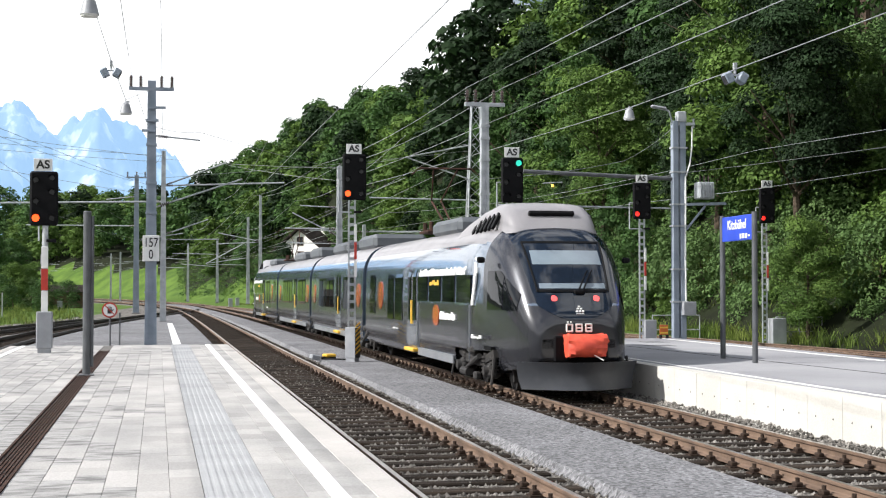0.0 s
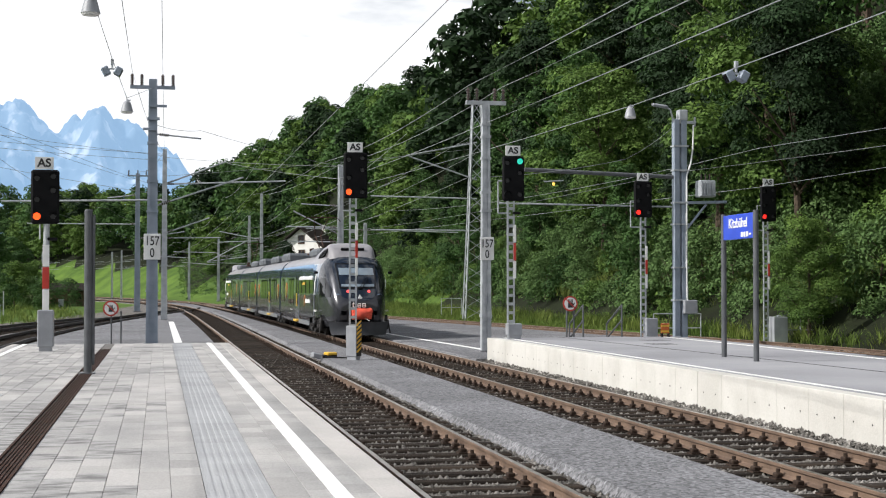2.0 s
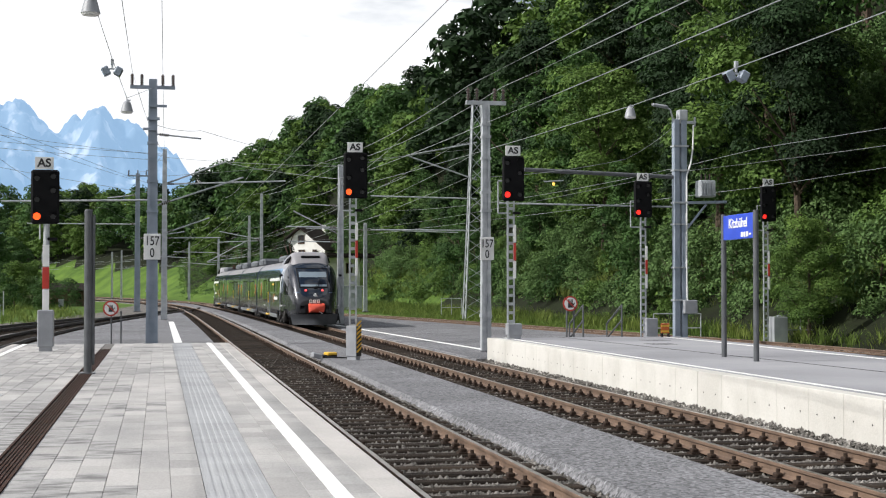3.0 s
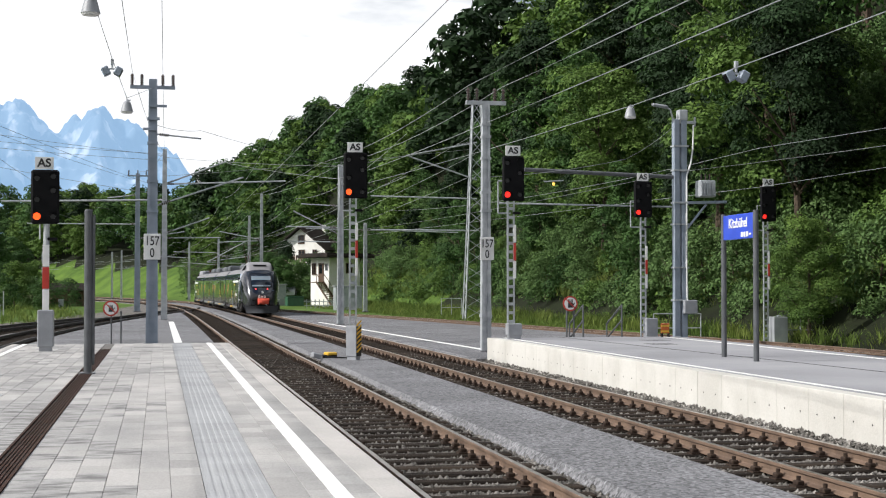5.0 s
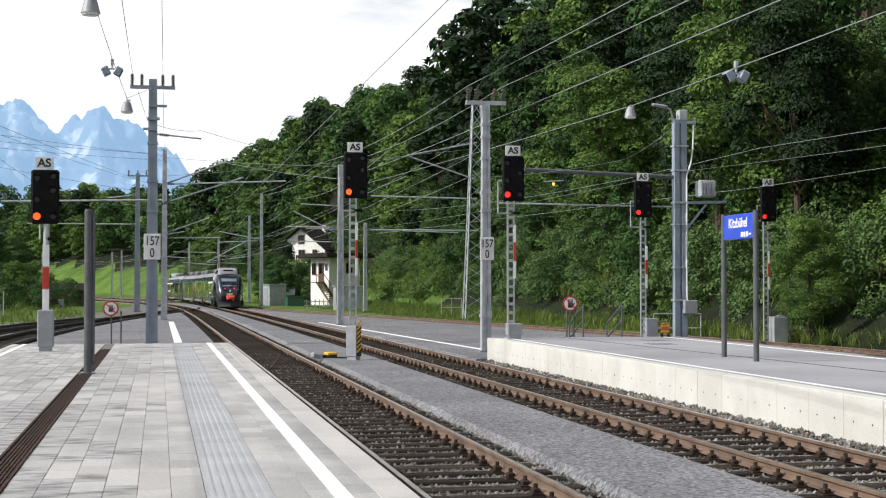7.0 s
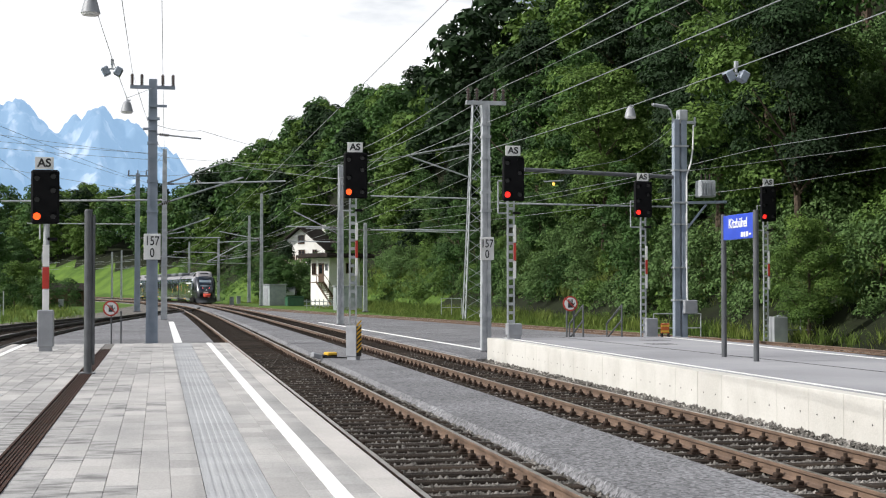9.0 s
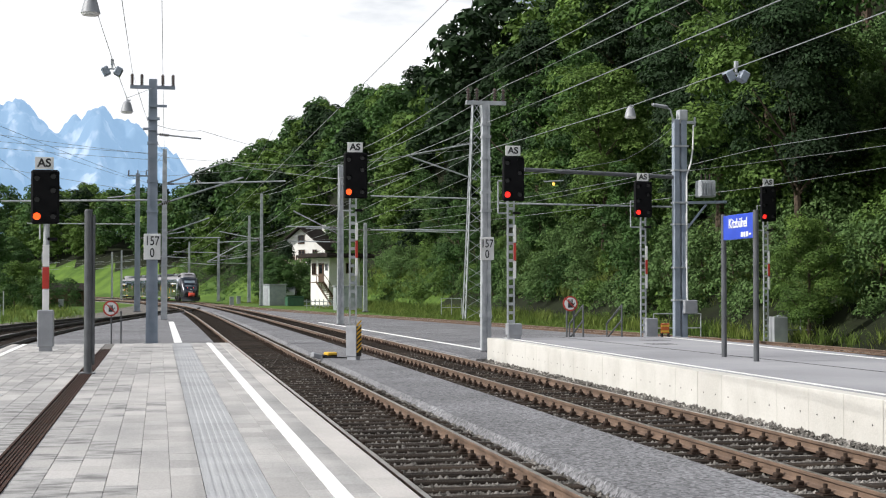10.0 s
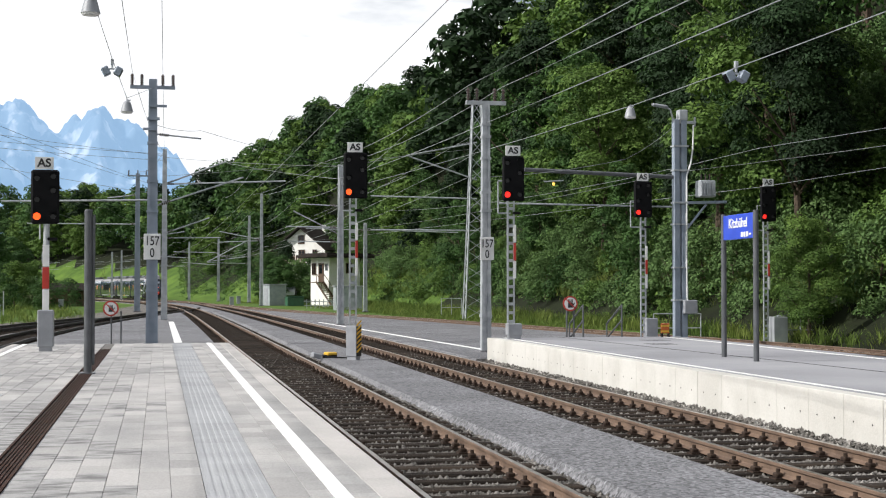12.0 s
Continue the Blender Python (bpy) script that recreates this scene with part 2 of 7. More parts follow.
def ground_z(x, y):
    d, i = foot_distance(x, y)
    if d <= 0:
        return -0.3
    k = min(1.0, max(0.0, (34 - x) / 38))
    tall = 54.0 - 32.0 * k - 9.0 * min(1.0, max(0.0, (y - 195) / 80)) - 7.0 * min(1.0, max(0.0, (-x - 25) / 40))
    tall -= 7.0 * min(1.0, max(0.0, (y - 130) / 60)) * min(1.0, max(0.0, (x + 20) / 20))
    # the slope behind the curve climbs more steeply
    w = min(1.0, max(0.0, (8 - x) / 14)) * min(1.0, max(0.0, (y - 250) / 40))
    tall += 9.0 * w
    rise = tall * (1 - math.exp(-d * (1.25 - 0.8 * k + 0.4 * w) / tall))
    return -0.3 + rise + noise.noise(Vector((x * 0.05, y * 0.05, 0))) * min(2.0, d * 0.1)


def in_meadow(x, y):
    """The open slope beside the curve."""
    return -34 < x < 4 and y > 225 and foot_distance(x, y)[0] < 11


def build_ground():
    xs = np.concatenate([[-4500, -2200, -1000, -520], np.arange(-320, -100, 20), np.arange(-100, 190, 5), np.arange(190, 330, 20), [520, 1000, 2200, 4500]])
    ys = np.concatenate([[-4500, -2000, -700, -300], np.arange(-140, 0, 20), np.arange(0, 420, 5), np.arange(420, 620, 25), [800, 1200, 2200, 4800]])
    verts = [(float(x), float(y), ground_z(x, y) if abs(x) < 521 and -141 < y < 801 else (-0.3 if x < 100 and y < 300 else 12.0)) for y in ys for x in xs]
    w = len(xs)
    faces = [(j * w + i, j * w + i + 1, (j + 1) * w + i + 1, (j + 1) * w + i) for j in range(len(ys) - 1) for i in range(w - 1)]
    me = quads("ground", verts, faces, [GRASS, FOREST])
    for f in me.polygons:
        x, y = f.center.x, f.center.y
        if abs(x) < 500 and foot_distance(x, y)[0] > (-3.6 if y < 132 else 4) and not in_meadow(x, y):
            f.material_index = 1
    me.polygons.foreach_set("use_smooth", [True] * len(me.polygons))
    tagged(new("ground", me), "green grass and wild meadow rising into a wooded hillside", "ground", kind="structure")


build_ground()


def ribbon(name, way, y0, y1, left, right, z, mat, label, step=2.0, depth=0.25, category="ground"):
    """A strip of ground along a line, with thickness."""
    s = np.arange(way.s_of_y(y0), way.s_of_y(y1) + 0.1, step)
    verts, faces = [], []
    for q in s:
        p, d = way.at(q), way.heading(q)
        r = Vector((d.y, -d.x, 0))
        a, b = p + r * left, p + r * right
        verts += [(a.x, a.y, z), (b.x, b.y, z), (b.x + r.x * depth, b.y + r.y * depth, z - depth), (a.x - r.x * depth, a.y - r.y * depth, z - depth)]
    for i in range(len(s) - 1):
        k = 4 * i
        faces += [(k, k + 1, k + 5, k + 4), (k + 1, k + 2, k + 6, k + 5), (k + 3, k, k + 4, k + 7)]
    return tagged(new(name, quads(name, verts, faces, mat)), label, category, kind="structure")


# grey gravel and asphalt between the tracks
def strip(name, way0, off0, way1, off1, y0, y1, z, mat, label, step=3.0):
    """A flat strip between two lines."""
    ys = np.arange(y0, y1 + 0.1, step)
    verts, faces = [], []
    for y in ys:
        a, b = way0.at(way0.s_of_y(y)), way1.at(way1.s_of_y(y))
        x0, x1 = a.x + off0, max(b.x + off1, a.x + off0 + 0.02)
        verts += [(x0, y, z), (x1, y, z), (x1 + 0.12, y, z - 0.16), (x0 - 0.12, y, z - 0.16)]
    for i in range(len(ys) - 1):
        k = 4 * i
        faces += [(k, k + 1, k + 5, k + 4), (k + 1, k + 2, k + 6, k + 5), (k + 3, k, k + 4, k + 7)]
    faces += [(0, 3, 2, 1), (k + 4, k + 5, k + 6, k + 7)]
    return tagged(new(name, quads(name, verts, faces, mat)), label, "ground", kind="structure")


def build_yard():
    bm = bmesh.new()
    out = [(-14, -25), (27, -25), (25, 20), (24.2, 45), (23, 56), (20.5, 68), (17.5, 90), (14.5, 108), (11.4, 130), (8.6, 155), (7.2, 178), (4.6, 205), (1.6, 232), (-3, 262), (-13, 300), (-19, 300), (-9, 262), (-4, 232), (-3, 205), (-2, 180), (-4, 150), (-5, 125), (-8, 100), (-12, 70), (-14, 40)]
    slab(bm, out, -0.45, -0.215)
    solid("gravel_yard", bm, BALLAST, "grey-brown gravel of the railway yard", "ground", "structure")
    strip("gravel_path", WAY_A, 1.5, WAY_B, -1.42, -20, 190, -0.09, ASPHALT, "grey gravel path between the two main tracks")
    strip("asphalt_path", WAY_D, 1.25, WAY_A, -1.3, LEFT_END + 0.002, 128, -0.06, ASPHALT, "grey asphalt path beyond the platform end")
    strip("asphalt_path", WAY_B, 1.3, WAY_C, -1.3, RIGHT_END + 0.002, 150, -0.06, ASPHALT, "grey asphalt path beyond the second platform")


LEFT_X0, LEFT_X1, LEFT_END = -3.75, 1.85, 38.3
RIGHT_X0, RIGHT_X1, RIGHT_END = 9.45, 15.35, 40.4
build_yard()


def rail_profile():
    """Half widths and heights of a flat-bottom rail, from the foot up."""
    half = [(0.068, -0.15), (0.068, -0.138), (0.02, -0.122), (0.009, -0.11), (0.009, -0.05), (0.034, -0.04), (0.036, -0.008), (0.03, 0.0)]
    return [(-x, z) for x, z in half] + [(x, z) for x, z in reversed(half)]


def fastener_mesh():
    """Ribbed base plate with two clamp bolts."""
    bm = bmesh.new()
    box(bm, (0, 0, -0.155), (0.36, 0.18, 0.02))
    for x in (-0.11, 0.11):
        box(bm, (x, 0, -0.12), (0.09, 0.12, 0.055), bevel=0.012)
        rod(bm, (x, 0, -0.11), (x, 0, -0.045), 0.025, n=6)
    return mesh_of("fastener", bm, CLIP)


def sleeper_mesh():
    bm = bmesh.new()
    box(bm, (0, 0, -0.24), (2.6, 0.25, 0.15), bevel=0.018)
    return mesh_of("sleeper", bm, SLEEPER)


FASTENER, SLEEPERMESH = fastener_mesh(), sleeper_mesh()


def build_track(way, y0, y1, near, label, mats):
    """Rails swept along a line, on wooden sleepers; the nearest sleepers are pieces of their own."""
    track = thing("railway_track", Matrix(), label, "track", "railway tracks", "structure")
    prof = rail_profile()
    n = len(prof)
    s0, s1 = way.s_of_y(y0), way.s_of_y(y1)
    for off in (-GAUGE / 2, GAUGE / 2):
        s = np.concatenate([np.arange(s0, s1, 2.0), [s1]])
        verts, faces = [], []
        for q in s:
            p, d = way.at(q), way.heading(q)
            r = Vector((d.y, -d.x, 0))
            verts += [tuple(p + r * (off + x) + Vector((0, 0, z))) for x, z in prof]
        for i in range(len(s) - 1):
            faces += [(i * n + k, i * n + (k + 1) % n, (i + 1) * n + (k + 1) % n, (i + 1) * n + k) for k in range(n)]
        faces += [tuple(range(n)), tuple(range((len(s) - 1) * n, len(s) * n))]
        me = quads("rail", verts, faces, mats)
        for f in me.polygons:
            if f.normal.z > 0.9 and f.center.z > -0.004:
                f.material_index = 1
        me.update()
        ob = new("rail", me)
        ob.parent = track
    far = bmesh.new()
    q = s0
    rnd = random.Random(5)
    while q < s1:
        m = way.place(q) @ pose(rnd.uniform(-0.03, 0.03), 0, 0, 0, 0, rnd.uniform(-0.6, 0.6))
        if near[0] < m.translation.y < near[1]:
            ob = new("sleeper", SLEEPERMESH)
            ob.parent, ob.matrix_basis = track, m
            for off in (-GAUGE / 2, GAUGE / 2):
                c = new("fastener", FASTENER)
                c.parent, c.matrix_basis = ob, pose(off, 0, 0)
        elif m.translation.y > 0:
            for x, y, z, a, b, c in ((0, 0, -0.24, 2.6, 0.25, 0.15), (-GAUGE / 2, 0, -0.13, 0.28, 0.12, 0.05), (GAUGE / 2, 0, -0.13, 0.28, 0.12, 0.05)):
                bmesh.ops.create_cube(far, size=1.0, matrix=m @ Matrix.Translation((x, y, z)) @ Matrix.Diagonal((a, b, c, 1)))
        q += 0.63
    ob = part("far_sleepers", far, SLEEPER, track)
    ob["kind"] = "stuff"
    return track


for way, y0, y1, w in ((WAY_A, -20, 330, 1.55), (WAY_B, -20, 340, 1.6), (WAY_C, -20, 170, 1.5), (WAY_D, -20, 146, 1.4), (WAY_E, -20, 100, 1.4)):
    ribbon("ballast_bed", way, y0, y1, -w, w, -0.205 if way in (WAY_A, WAY_B) else -0.21, BALLAST, "dark grey-brown stone ballast under the tracks")
build_track(WAY_A, -20, 325, (8, 62), "straight railway track with worn rails on dark wooden sleepers", [RAIL, RAILTOP])
build_track(WAY_B, -20, 335, (8, 62), "rusty railway track on dark wooden sleepers, curving away", [RAIL, RAILTOP])
build_track(WAY_C, -20, 165, (500, 501), "rusty siding track beyond the second platform", [RAIL, RAILTOP])
build_track(WAY_D, -20, 142, (500, 501), "dark track joining at a switch beyond the platform", [RAILDARK, RAILDARK])
build_track(WAY_E, -20, 99, (500, 501), "dark side track running into the switches", [RAILDARK, RAILDARK])


def build_stones():
    """Loose ballast stones along the two near tracks."""
    rnd = np.random.RandomState(3)
    base = np.array([(1, 0, 0), (-1, 0, 0), (0, 1, 0), (0, -1, 0), (0, 0, 1), (0, 0, -1)], float)
    tri = np.array([(0, 2, 4), (2, 1, 4), (1, 3, 4), (3, 0, 4), (2, 0, 5), (1, 2, 5), (3, 1, 5), (0, 3, 5)])
    vs, fs = [], []
    k = 0
    for way, spans in ((WAY_A, ((-1.4, 1.5, 24000),)), (WAY_B, ((-1.45, 1.57, 25000), (1.15, 1.58, 6000)))):
        for lo, hi, count in spans:
            y = 11.5 + 36 * rnd.rand(count) ** 1.5
            xo = rnd.uniform(lo, hi, count)
            for j in range(count):
                p = (way.p[0, 0] + xo[j], y[j], -0.225 + rnd.uniform(0, 0.035) + (max(0.0, xo[j] - 1.15) * 0.28 if lo > 1 else 0.0))
                r = rnd.uniform(0.018, 0.04)
                v = base * rnd.uniform(0.6, 1.15, (6, 3)) * r
                a = rnd.uniform(0, 6.28)
                c, s = math.cos(a), math.sin(a)
                v = v @ np.array([(c, s, 0), (-s, c, 0.3), (0, -0.3, 1)])
                vs.append(v + p)
                fs.append(tri + k)
                k += 6
    me = quads("ballast_stones", np.concatenate(vs).tolist(), np.concatenate(fs).tolist(), STONE)
    tagged(new("ballast_stones", me), "loose grey and brown ballast stones between the sleepers", "gravel", kind="stuff")


build_stones()

# ---- the platforms ----
PLAT_Z = 0.55


def build_left_platform():
    plat = thing("platform", Matrix(), "pale concrete-paved platform with white safety line and tactile strips", "platform", "platforms", "structure")
    bm = bmesh.new()
    slab(bm, [(LEFT_X0, -14), (LEFT_X1, -14), (LEFT_X1, LEFT_END), (LEFT_X0, LEFT_END)], -0.3, PLAT_Z - 0.012)
    part("bed", bm, JOINT, plat)
    bm = bmesh.new()
    y = -14.0
    while y < LEFT_END - 0.1:
        e = min(y + 1.0, LEFT_END)
        box(bm, (1.7095, (y + e) / 2, PLAT_Z - 0.05), (0.281, e - y - 0.008, 0.1), bevel=0.008)
        box(bm, (-3.667, (y + e) / 2, PLAT_Z - 0.05), (0.166, e - y - 0.008, 0.1), bevel=0.008)
        y += 1.0
    part("edge_slabs", bm, EDGE, plat, "pale concrete edge slabs")
    bm = bmesh.new()
    box(bm, (1.305, 12.15, PLAT_Z + 0.0035), (0.13, 52.2, 0.007))
    part("safety_line", bm, WHITE, plat, "white safety line")
    bm = bmesh.new()
    box(bm, (LEFT_X0 + 0.35, 12.15, PLAT_Z + 0.0035), (0.13, 52.2, 0.007))
    part("safety_line", bm, WHITE, plat, "white safety line")
    return plat


PLAT_LEFT = build_left_platform()


def build_right_platform():
    plat = thing("platform", Matrix(), "asphalt platform with a pale concrete retaining wall and white lines", "platform", "platforms", "structure")
    bm = bmesh.new()
    slab(bm, [(RIGHT_X0 + 0.28, -14), (RIGHT_X1, -14), (RIGHT_X1, RIGHT_END - 0.05), (RIGHT_X0 + 0.28, RIGHT_END - 0.05)], -0.3, PLAT_Z - 0.003)
    part("surface", bm, PLATASPH, plat, "grey asphalt surface")
    y, rnd = -14.0, random.Random(4)
    panel = bmesh.new()
    box(panel, (0, 0, 0), (0.28, 1.09, 0.85), bevel=0.008)
    pm = mesh_of("wall_panel", panel, CONCRETE)
    hole = bmesh.new()
    for dy in (-0.27, 0.27):
        rod(hole, (-0.1415, dy, 0.06), (-0.12, dy, 0.06), 0.016, n=8)
    hm = mesh_of("anchor_hole", hole, BLACK)
    while y < RIGHT_END - 0.3:
        ob = new("wall_panel", pm)
        ob.parent, ob.matrix_basis = plat, pose(RIGHT_X0 + 0.14 + rnd.uniform(-0.003, 0.003), RIGHT_END - (y + 14.0) - 0.55, PLAT_Z - 0.425)
        h = new("anchor_hole", hm)
        h.parent = ob
        y += 1.1
    for x, w, name in ((9.93, 0.1, "white safety line"), (14.75, 0.1, "white safety line")):
        bm = bmesh.new()
        box(bm, (x, 13.1, PLAT_Z + 0.003), (w, 54.2, 0.006))
        part("safety_line", bm, WHITE, plat, name)
    bm = bmesh.new()
    box(bm, (12.35, 27.0, PLAT_Z), (0.035, 27.0, 0.004), pose(0, 0, 0, 0, 0, 2.9))
    part("surface_line", bm, BLACK, plat, "thin dark line on the asphalt")
    for x, y in ((13.6, 37.6), (12.9, 35.2)):
        bm = bmesh.new()
        box(bm, (x, y, PLAT_Z - 0.001), (0.7, 0.7, 0.006))
        part("inspection_cover", bm, ASPHALT, plat, "dark inspection cover")
    return plat


build_right_platform()


# ---- trees ----
def crown_mesh(name, seed, height, radius, mats, cards, size, conifer=False, start=0.25):
    """Leaf sprays on the shells of many lobes round the limbs; a conifer has tiers of drooping branches."""
    r = np.random.RandomState(seed)
    if conifer:
        h = height * (start + (1 - start) * r.rand(cards) ** 1.35)
        rad = radius * (1 - (h - height * start) / (height * (1 - start))) ** 0.85
        tier = 0.72 + 0.28 * np.cos(h * 2 * math.pi / 0.9 + r.rand(cards))
        a = r.rand(cards) * 2 * math.pi
        d = np.stack([np.cos(a), np.sin(a), np.zeros(cards)], 1)
        p = d * (rad * tier * (0.35 + 0.65 * np.sqrt(r.rand(cards))))[:, None]
        p[:, 2] = h - 0.25 * rad * r.rand(cards)
        nrm = d * 0.6 + np.array([0, 0, 0.7]) + r.normal(0, 0.45, (cards, 3))
    else:
        # clumps of foliage like cushions: leafy on top and outside, open beneath
        lobes = 30
        hz = start + (0.93 - start) * ((np.arange(lobes) + r.rand(lobes)) / lobes) ** 0.85
        a = np.arange(lobes) * 2.4 + r.normal(0, 0.5, lobes)
        q = np.clip((hz - start + 0.1) / (1.1 - start), 0, 1)
        env = np.sin(q ** 0.8 * math.pi) ** 0.55 * r.uniform(0.72, 1.12, lobes)
        out = radius * env * 0.78 * np.where(r.rand(lobes) < 0.25, 0.3, r.uniform(0.75, 1.0, lobes))
        c = np.stack([np.cos(a) * out, np.sin(a) * out, hz * height], 1)
        lr = radius * r.uniform(0.2, 0.42, lobes) * (1.1 - 0.35 * q)
        k = r.choice(lobes, cards, p=lr**2 / (lr**2).sum())
        d = r.normal(0, 1, (cards, 3))
        d[:, 2] = np.where(r.rand(cards) < 0.8, np.abs(d[:, 2]), d[:, 2])
        d /= np.linalg.norm(d, axis=1)[:, None]
        p = c[k] + d * (lr[k] * (0.62 + 0.46 * r.rand(cards) ** 0.7))[:, None] * np.array([1.15, 1.15, 0.72])
        p[:, 2] -= 0.1 * np.hypot(p[:, 0] - c[k][:, 0], p[:, 1] - c[k][:, 1]) ** 2 / lr[k]
        nrm = d + np.array([0, 0, 0.45]) + r.normal(0, 0.42, (cards, 3))
    nrm /= np.linalg.norm(nrm, axis=1)[:, None]
    t = np.cross(nrm, r.normal(0, 1, (cards, 3)))
    t /= np.linalg.norm(t, axis=1)[:, None]
    b = np.cross(nrm, t)
    sz = (size * r.uniform(0.55, 1.25, cards))[:, None]
    fold = nrm * sz * 0.18
    v = np.stack([p - t * sz * 0.8 - b * sz * 0.35, p + t * sz * 0.15 + b * sz * 0.75 + fold, p + t * sz * 0.95 - b * sz * 0.3], 1).reshape(-1, 3)
    return v


def crown_data(name, v, mat, k=3):
    me = bpy.data.meshes.new(name)
    n = len(v) // k
    me.vertices.add(len(v))
    me.vertices.foreach_set("co", v.astype(np.float32).ravel())
    me.loops.add(len(v))
    me.loops.foreach_set("vertex_index", np.arange(len(v), dtype=np.int32))
    me.polygons.add(n)
    me.polygons.foreach_set("loop_start", np.arange(0, len(v), k, dtype=np.int32))
    me.materials.append(mat)
    me.update(calc_edges=True)
    me.validate()
    return me


def trunk_mesh(seed, height, thick, conifer=False):
    r = random.Random(seed)
    bm = bmesh.new()
    p, top = Vector((0, 0, -0.6)), height * (0.95 if conifer else 0.62)
    w = thick
    for i in range(5):
        q = Vector((r.uniform(-0.15, 0.15) * i * 0.5, r.uniform(-0.15, 0.15) * i * 0.5, -0.6 + (top + 0.6) * (i + 1) / 5))
        rod(bm, p, q + Vector((0, 0, 0.05)), w, w * 0.8, n=7)
        if i >= 1 and not conifer:
            for _ in range(3):
                a = r.uniform(0, 6.28)
                e = q + Vector((math.cos(a), math.sin(a), r.uniform(0.5, 1.1))) * height * r.uniform(0.14, 0.26)
                rod(bm, q, e, w * 0.45, w * 0.12, n=5)
        p, w = q, w * 0.8
    return mesh_of("trunk", bm, BARK)


def make_tree(seed, height, radius, mat, cards, size, label, conifer=False, start=0.25, name="tree"):
    t = thing(name, Matrix(), label, "tree" if name == "tree" else "bush", "trees on the hillside" if name == "tree" else "bushes at the foot of the hill")
    tr = new("trunk", trunk_mesh(seed, height, height * 0.016 + 0.04, conifer))
    tr.parent = t
    c = new("crown", crown_data("crown", crown_mesh("crown", seed, height, radius, mat, cards, size, conifer, start), mat))
    c.parent = t
    return t


def build_woods():
    rnd = random.Random(11)
    kinds = [make_tree(1, 13, 4.6, LEAFS[0], 11000, 0.215, "broad green leafy tree in full summer foliage"),
             make_tree(2, 15, 4.2, LEAFS[2], 11000, 0.215, "tall dark green leafy tree in the woods"),
             make_tree(3, 11, 4.4, LEAFS[1], 10500, 0.205, "sunlit yellow-green leafy tree"),
             make_tree(4, 12, 3.9, LEAFS[0], 10000, 0.21, "slender green leafy tree on the slope", start=0.12),
             make_tree(5, 16, 3.0, LEAFS[3], 7500, 0.26, "dark green spruce among leafy trees", True, 0.12),
             make_tree(6, 15, 4.2, LEAFS[2], 32000, 0.122, "tall dark leafy tree near the siding"),
             make_tree(7, 13, 4.4, LEAFS[0], 29000, 0.122, "broad green leafy tree near the siding", start=0.15),
             make_tree(8, 12, 4.2, LEAFS[1], 27000, 0.12, "yellow-green leafy tree near the siding", start=0.15)]
    first = [True] * len(kinds)
    far = [(crown_mesh("f", 20 + i, h, r, None, 2300, 0.43, con, st), mt) for i, (h, r, con, st, mt) in enumerate(
        ((13, 4.8, False, 0.2, 0), (15, 4.3, False, 0.2, 2), (11, 4.6, False, 0.15, 1), (16, 3.0, True, 0.1, 3)))]
    heaps = {0: [], 1: [], 2: [], 3: []}
    count = 0
    y = 20.0
    while y < 420:
        step = 6.9 if y < 125 else 7.2
        x = -150.0
        while x < 190:
            px, py = x + rnd.uniform(-2.3, 2.3), y + rnd.uniform(-2.3, 2.3)
            x += step
            if py > 165 and rnd.random() < 0.12:
                continue
            if px > 0.4 * py and rnd.random() < 0.3:
                continue
            if not -0.17 * py - 4 < px < 0.56 * py + 10:
                continue
            d, i = foot_distance(px, py)
            if d < 2.5 or d > 75 or in_meadow(px, py):
                continue
            z = ground_z(px, py)
            sc = (rnd.uniform(0.85, 1.65) if py < 165 else rnd.uniform(0.65, 1.6)) * (1.18 if px > 0.4 * py else 1.0) * (0.78 if py > 190 else 1.0) * ((0.45 if d < 6 else 0.75 if d < 11 else 1.0) if px < 0.4 * py else (0.6 if d < 5 else 1.0))
            turn = rnd.uniform(0, 360)
            if py < 165 and d < 42 and count < 140:
                # dark-leaved kinds prevail on the right: deep shade there put into leaf colour
                k = rnd.choices(range(5), (5, 3, 3, 4, 0.25) if px < 0.33 * py else (0.7, 9, 0.7, 1, 1.6))[0]
                if d < 9 and k == 4:
                    k = 3
                if py < 78:
                    k = (6, 5, 7, 6, 4)[k]
                m = pose(px, py, z, rnd.uniform(-3, 3), rnd.uniform(-3, 3), turn)
                t = kinds[k] if first[k] else copy_thing(kinds[k], m)
                first[k] = False
                t.matrix_basis = m
                t.scale = (sc, sc, sc * rnd.uniform(0.9, 1.15))
                count += 1
            else:
                # again darker leaves to the right, in place of shade between the crowns
                k = rnd.choices(range(4), (4.5, 1.4, 6, 0.03) if px < 0.3 * py else (3, 7, 1, 0.1))[0]
                v, mt = far[k]
                a = radians(turn)
                R = np.array([(math.cos(a), math.sin(a), 0), (-math.sin(a), math.cos(a), 0), (0, 0, 1)]) * sc
                heaps[mt].append(v @ R + np.array([px, py, z]))
        y += step
    for x, y, f, k in ((30.0, 66, 1.3, 7), (31.0, 96, 1.1, 7), (25.5, 52.5, 0.42, 7)):
        m = pose(x, y, ground_z(x, y), 0, 0, rnd.uniform(0, 360))
        t = kinds[k] if first[k] else copy_thing(kinds[k], m)
        first[k] = False
        t.matrix_basis = m
        t.scale = (f, f, f * 1.05)
    # unseen trees behind and to the left, added to darken the train's reflections
    ring = [(x, y) for x in range(-70, 75, 10) for y in (-62, -72)] + [(x, y) for y in range(-55, 110, 10) for x in (-58, -66)]
